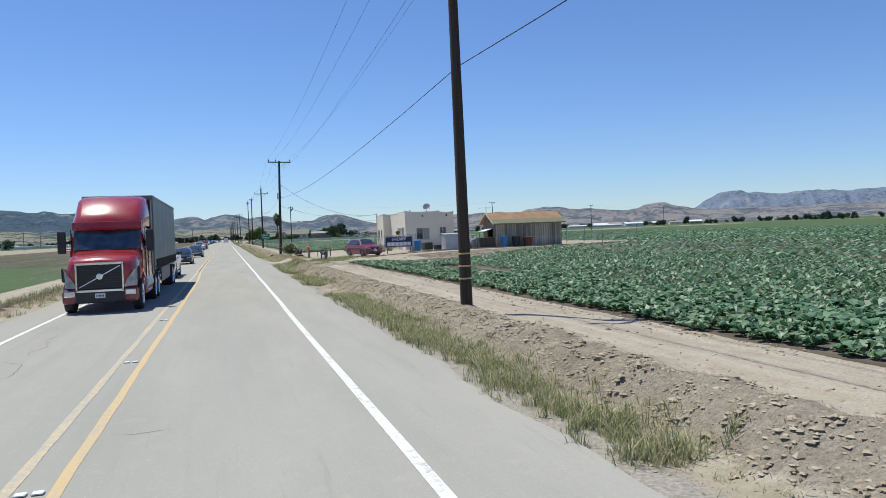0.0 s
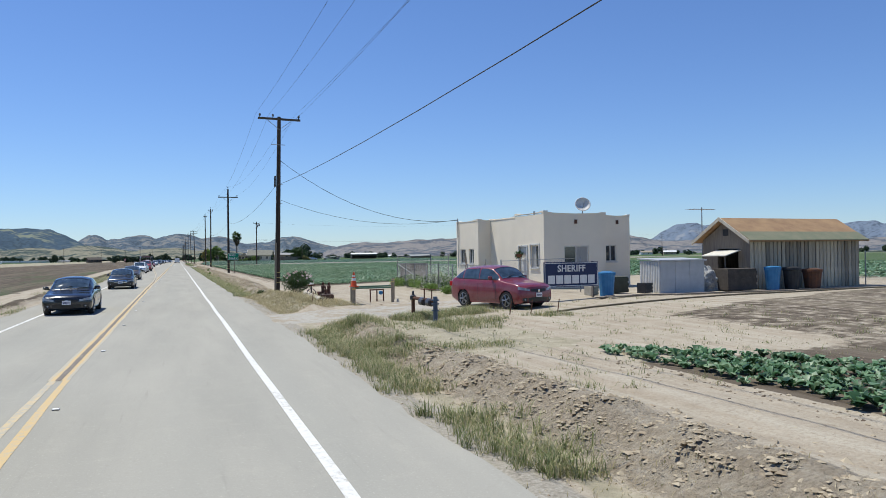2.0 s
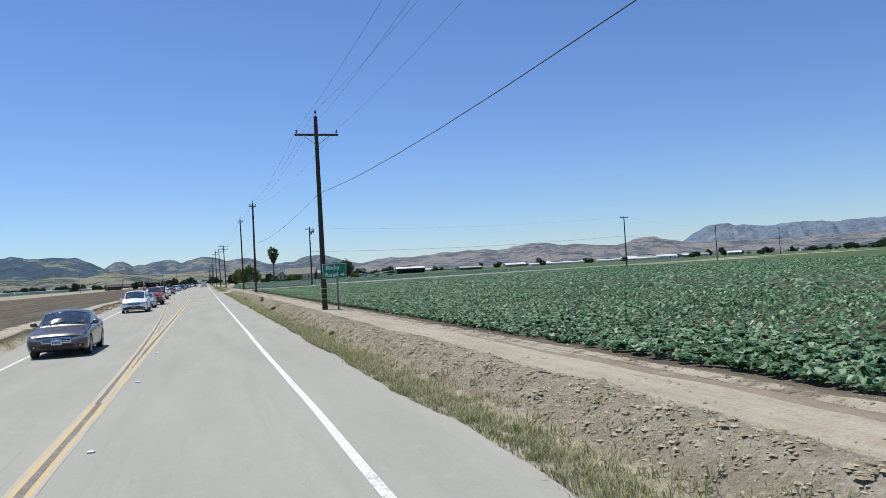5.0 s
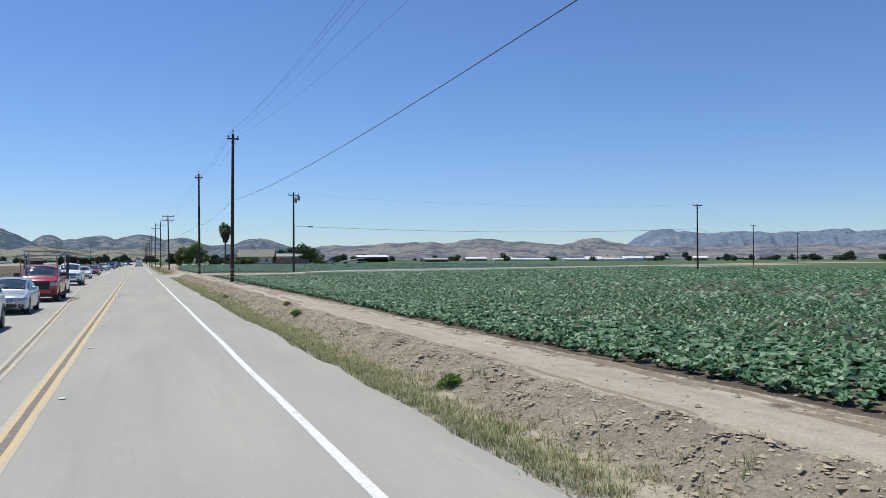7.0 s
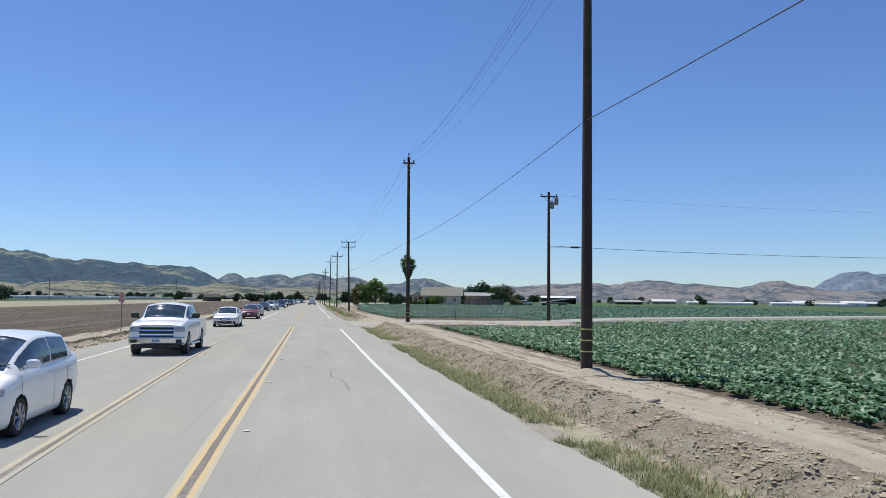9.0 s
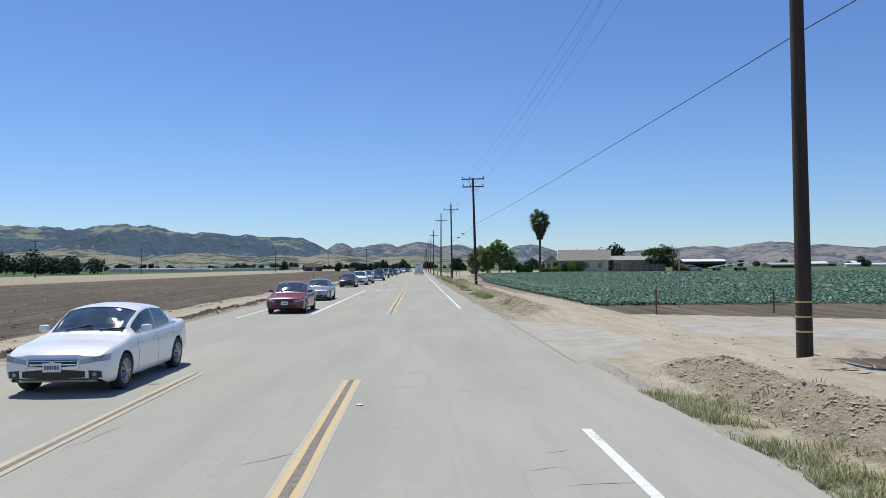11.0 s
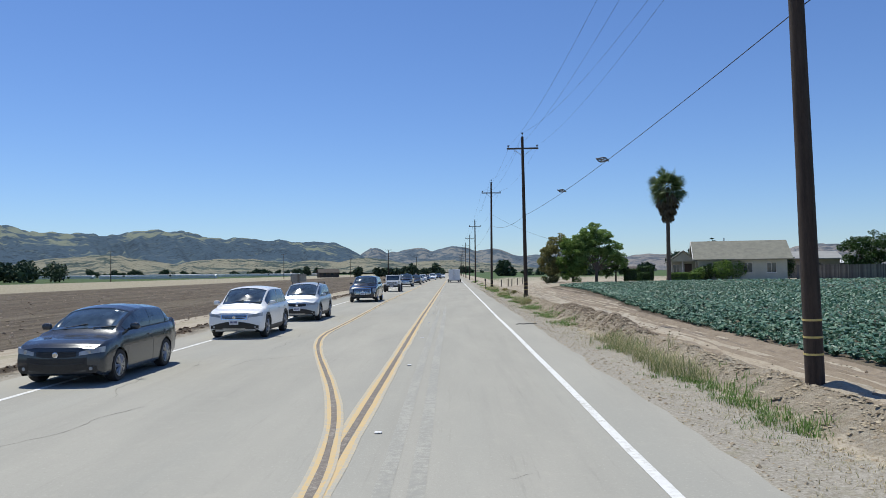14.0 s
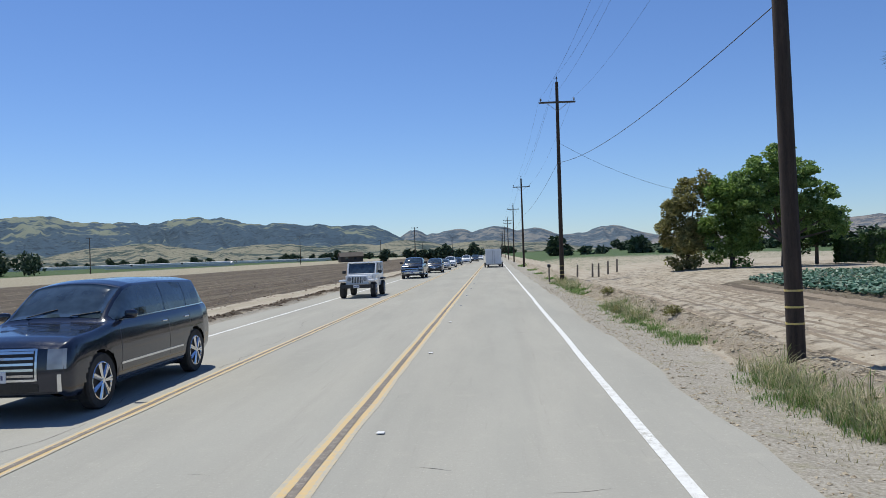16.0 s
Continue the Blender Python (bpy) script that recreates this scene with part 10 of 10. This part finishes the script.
# ---------------------------------------------------------------- small roadside things
def hazard_marker(x, y, z0):
    e = thing("hazard_marker", pose(x, y, z0), "red and white striped marker boards on a thin post", "road marker")
    bm = bmesh.new()
    rod(bm, (0, 0, -0.1), (0, 0, 2.45), 0.028, sides=8)
    part("post", bm, M["old_wood"], e)
    for zz, tilt in ((2.28, 48), (1.98, 28)):
        bm = bmesh.new()
        box(bm, -0.15, 0.15, -0.045, -0.032, -0.15, 0.15, 0.01)
        b_ = part("board", bm, M["reflective"], e)
        b_.matrix_basis = pose(0, 0, zz, 0, tilt, 0)
        for k in range(3):
            bm = bmesh.new()
            box(bm, -0.14 + 0.10 * k, -0.085 + 0.10 * k, -0.049, -0.045, -0.14, 0.14)
            part("stripe", bm, worn("red_stripe", (0.50, 0.02, 0.02), (0.40, 0.03, 0.03), 6, 40, 0.5), b_)
    return e


hazard_marker(-13.42, 315.3, -0.05)
hazard_marker(-13.2, 236.0, -0.05)
e = thing("road_sign", pose(-12.3, 350.3, -0.05), "bare aluminium back of a road sign on a post", "road sign")
bm = bmesh.new()
box(bm, -0.05, 0.05, 0.0, 0.1, -0.1, 2.15)
part("post", bm, M["old_wood"], e)
bm = bmesh.new()
box(bm, -0.52, 0.52, 0.102, 0.115, 1.66, 2.16, 0.03)
part("panel", bm, worn("sign_back", (0.34, 0.33, 0.29), (0.26, 0.25, 0.22), 4, 40, 0.5, 0.4), e)
# posts of an old fence and a letter box near the drive
for x_, y_ in ((5.05, 398), (5.6, 399), (6.4, 400), (7.2, 401), (4.4, 401.5)):
    bm = bmesh.new()
    rod(bm, (0, 0, -0.1), (0.03, 0, 0.95), 0.07, 0.06, 8)
    ob = part("fence_post", bm, M["old_wood"])
    ob.matrix_world = pose(x_, y_, float(gz(x_, y_)))
    tagged(ob, "short weathered wooden post by the dirt drive", "post", "posts by the drive")
e = thing("letter_box", pose(2.2, 399.5, float(gz(2.2, 399.5))), "dark letter box on a wooden post", "letter box")
bm = bmesh.new()
box(bm, -0.05, 0.05, -0.05, 0.05, -0.1, 1.05)
part("post", bm, M["old_wood"], e)
bm = bmesh.new()
box(bm, -0.11, 0.11, -0.26, 0.26, 1.05, 1.28, 0.05)
part("box", bm, M["black"], e)
# thin stakes and a marker at the side road's corner
for x_, y_, h_, m_, t_ in ((9.5, 266.5, 2.3, "steel", "thin steel marker post at the side road"), (7.2, 262.6, 1.0, "rust", "rusty stake at the side road's corner"), (12.2, 263.2, 0.9, "rust", "rusty stake beside the side road"), (24.0, 268.5, 1.6, "reflective", "white plastic marker stake beside the crop")):
    bm = bmesh.new()
    rod(bm, (0, 0, -0.1), (0, 0, h_), 0.03, sides=6)
    ob = part("marker_post", bm, M[m_])
    ob.matrix_world = pose(x_, y_, float(gz(x_, y_)))
    tagged(ob, t_, "post")
# dirt heaps at the corner
for x_, y_, r_ in ((8.3, 247.0, 0.9), (7.0, 248.8, 0.7), (10.5, 248.5, 0.8), (12.5, 249.2, 0.7), (5.4, 247.2, 0.8), (18.6, 253.0, 0.9), (4.4, 313.2, 0.8), (5.1, 207.4, 0.8)):
    bm = bmesh.new()
    bmesh.ops.create_icosphere(bm, subdivisions=4, radius=1)
    for v_ in bm.verts:
        q = v_.co * 2.1 + Vector((x_, y_, 0))
        k = 1 + 0.25 * noise.noise(q) + 0.14 * noise.noise(q * 3.1) + 0.07 * noise.noise(q * 7)
        flat = math.hypot(v_.co.x, v_.co.y)
        rise = 0.26 * (math.exp(-3.2 * flat ** 2) - 0.06) if v_.co.z > -0.01 else -0.12
        v_.co = Vector((v_.co.x * k * 1.25, v_.co.y * k * 1.25, rise * k)) * r_
    ob = part("dirt_mound", bm, M["ground"])
    ob.matrix_world = pose(x_, y_, float(gz(x_, y_)) - 0.02)
    tagged(ob, "low heap of loose dry earth on the bank", "dirt heap", "dirt heaps")
# pale boards and scraps on the ground
for x_, y_, sx, sy, r_, m_ in ((12.0, 246.0, 1.6, 0.3, 12, "trim_white"), (2.35, 42.2, 0.6, 0.5, 20, "curtain"), (4.3, 202.0, 0.5, 0.1, 40, "old_wood"), (3.6, 231.0, 0.7, 0.12, 15, "old_wood")):
    bm = bmesh.new()
    box(bm, -sx / 2, sx / 2, -sy / 2, sy / 2, 0.0, 0.05, 0.008)
    ob = part("scrap_board", bm, M[m_])
    ob.matrix_world = pose(x_, y_, float(gz(x_, y_)) + 0.01, rng.normal(0, 4), rng.normal(0, 4), r_)
    tagged(ob, "loose scrap board lying on the dirt", "board")
# loop of dropped cable on the shoulder
bm = bmesh.new()
pts = [(0.26 * math.cos(t) + (0.2 if t > 6.28 else -0.2), 0.16 * math.sin(t), 0.02 + 0.01 * math.sin(5 * t)) for t in np.linspace(0, 12.56, 40)]
for a_, b_ in zip(pts, pts[1:]):
    rod(bm, a_, b_, 0.008, sides=5)
ob = part("cable_scrap", bm, M["black"])
ob.matrix_world = pose(0.86, 331.1, 0.004, 0, 0, 20)
tagged(ob, "loop of dropped black cable on the shoulder", "cable")
# raised road markers between and beside the yellow lines
dot = bmesh.new()
box(dot, -0.05, 0.05, -0.05, 0.05, 0.0, 0.018, 0.012)
dm = bpy.data.meshes.new("road_marker")
dot.to_mesh(dm)
dot.free()
dm.materials.append(M["reflective"])
for k in range(58):
    y_ = 4 + 7.3 * k
    if 246 < y_ < 270:
        continue
    xs_ = (-3.42, -3.28) if y_ < 46 else (-3.12,)
    for x_ in xs_:
        ob = new("road_marker", dm)
        ob.matrix_world = pose(x_, y_, 0.0045)
        tagged(ob, "small raised white road marker on the asphalt", "road marker", "raised road markers")
# dark tyre marks across the shoulder line
bm = bmesh.new()
for xa0, ya0, xb0, yb0 in ((-0.34, 293.5, 0.32, 299.2), (-0.36, 291.1, 0.44, 297.5)):
    pts = [(xa0 + (xb0 - xa0) * k / 11 + 0.05 * math.sin(math.pi * k / 11), ya0 + (yb0 - ya0) * k / 11, 0.035 * math.sin(math.pi * (k + 0.3) / 11.6)) for k in range(12)]
    for (xa, ya, wa), (xb, yb, wb) in zip(pts, pts[1:]):
        poly(bm, [(xa - wa, ya, 0.006), (xa + wa, ya, 0.006), (xb + wb, yb, 0.006), (xb - wb, yb, 0.006)])
ob = part("tyre_mark", bm, worn("tyre_rubber_mark", (0.17, 0.165, 0.15), (0.29, 0.28, 0.245), 5, 50, 0.9))
tagged(ob, "dark skid marks across the shoulder line", "skid mark", kind="structure")
# broken concrete drive from the road into the yard
gx, gyy = np.meshgrid(np.linspace(0, 1, 46), np.linspace(0, 1, 26), indexing="ij")
ex = 1.0 + 10.4 * gx
lo_ = 67.6 + 0.9 * np.exp(-gx * 6) + 0.5 * (vnoise(ex, ex * 0 + 3, 0.8) - 0.5) + 0.35 * (vnoise(ex, ex * 0 + 6, 0.35) - 0.5)
hi_ = 72.9 + 0.5 * gx + 0.6 * (vnoise(ex, ex * 0 + 9, 0.9) - 0.5) + 0.35 * (vnoise(ex, ex * 0 + 12, 0.35) - 0.5)
ey = lo_ + (hi_ - lo_) * gyy
ex = np.where(gx == 0, right_edge(ey) - 0.03, ex) + 0.4 * (vnoise(ey, ey * 0, 0.7) - 0.5) * (gx == 1)
ez = gz(ex, ey) + np.where((gyy == 0) | (gyy == 1) | (gx == 1), -0.03, 0.014)
n_ = Nodes("broken_concrete")
big, mid_, fine = n_.noise(0.9, 5, 0.65), n_.noise(4, 5, 0.7), n_.noise(30, 4, 0.7)
slab = n_.mix(n_.val(mid_, 0.35, 0.65), (0.44, 0.415, 0.36), (0.35, 0.325, 0.275))
slab = n_.mix(n_.val(fine, 0.5, 0.75, 0, 0.6), slab, (0.26, 0.235, 0.19))
grit = n_.math('ADD', n_.math('MULTIPLY', big, 0.6), n_.math('MULTIPLY', mid_, 0.4))
slab = n_.mix(n_.val(grit, 0.50, 0.56), slab, n_.mix(n_.val(fine, 0.4, 0.7), (0.37, 0.32, 0.245), (0.26, 0.22, 0.16)))
n_.bump(n_.math('ADD', mid_, n_.math('MULTIPLY', fine, 0.5)), 0.6, 0.03)
i_ = np.arange(45)[:, None] * 26 + np.arange(25)[None, :]
i_ = i_.ravel()
ob = mesh_ob("driveway", np.stack([ex, ey, ez], -1), np.stack([i_, i_ + 26, i_ + 27, i_ + 1], -1), n_.done(slab, 0.95, 0.0, 0.1), True)
tagged(ob, "pale broken concrete drive half covered with dirt", "driveway", kind="structure")
# brown dying bush, planks and bricks by the gate
e = thing("dead_bush", pose(11.6, 75.2, float(gz(11.6, 75.2))), "brown dried-out bush in front of the house", "shrub")
leaf_cloud("foliage", [(0, 0, 0.35), (0.5, 0.5, 0.30), (-0.3, 0.7, 0.28), (0.1, -0.5, 0.25)], [(0.6, 0.6, 0.42), (0.5, 0.5, 0.35), (0.45, 0.45, 0.32), (0.4, 0.4, 0.28)], 3600, 0.05, island("dead_leaves", [(0.0, (0.10, 0.055, 0.035)), (0.5, (0.20, 0.12, 0.075)), (1.0, (0.32, 0.22, 0.14))], 0.9, 0.1), e, hollow=0.1)
for k in range(16):
    a_ = rng.random() * 6.3
    bm = bmesh.new()
    rod(bm, (0.1 * math.cos(a_), 0.1 * math.sin(a_), -0.05), (0.8 * math.cos(a_) * rng.random(), 0.8 * math.sin(a_) * rng.random(), 0.45 + 0.4 * rng.random()), 0.014, 0.005, 5)
    part("stem", bm, M["bark"], e)
brick = bmesh.new()
box(brick, -0.10, 0.10, -0.05, 0.05, 0, 0.065, 0.006)
bk = bpy.data.meshes.new("brick")
brick.to_mesh(bk)
brick.free()
bk.materials.append(worn("faded_brick", (0.42, 0.22, 0.16), (0.32, 0.20, 0.15), 8, 50, 0.9))
e = thing("brick_edging", pose(12.0, 74.5, float(gz(12.0, 74.5))), "low edging of loose faded bricks round the bed", "edging")
for row in range(3):
    for k in range(9):
        q = new("brick", bk)
        q.parent = e
        q.matrix_basis = pose(-1.0 + 0.215 * k + 0.1 * (row % 2) + rng.normal(0, 0.012), rng.normal(0, 0.012), 0.068 * row, 0, 0, rng.normal(0, 4))
for x_, y_, l_, lean_ in ((14.05, 83.0, 1.9, 14), (14.1, 83.3, 1.7, 11), (14.0, 80.3, 1.5, -12)):
    bm = bmesh.new()
    box(bm, -0.04, 0.04, -0.012, 0.012, 0, l_, 0.004)
    ob = part("plank", bm, M["old_wood"])
    ob.matrix_world = pose(x_, y_, float(gz(x_, y_)), 0, lean_, 80)
    tagged(ob, "weathered plank leaning against the stucco wall", "plank", "planks against the wall")
e = thing("hanging_basket", pose(14.82, 77.75, 2.15), "dark hanging basket with trailing plant beside the door", "planter")
bm = bmesh.new()
disc_ring(bm, (0, 0, -0.14), (0, 0, 1), [(0, 0.06), (0.06, 0.14), (0.15, 0.19), (0.16, 0.17)], 14)
part("basket", bm, M["rust"], e)
bm = bmesh.new()
rod(bm, (0.18, 0, 0.45), (0, 0, 0.42), 0.012, sides=6)
rod(bm, (0, 0, 0.42), (0, 0, 0.0), 0.006, sides=5)
part("hook", bm, M["black"], e)
leaf_cloud("leaves", [(0, 0, 0.05), (0, 0.1, -0.1)], [(0.24, 0.24, 0.15), (0.18, 0.16, 0.14)], 420, 0.04, M["leaf_dark"], e, hollow=0.1)
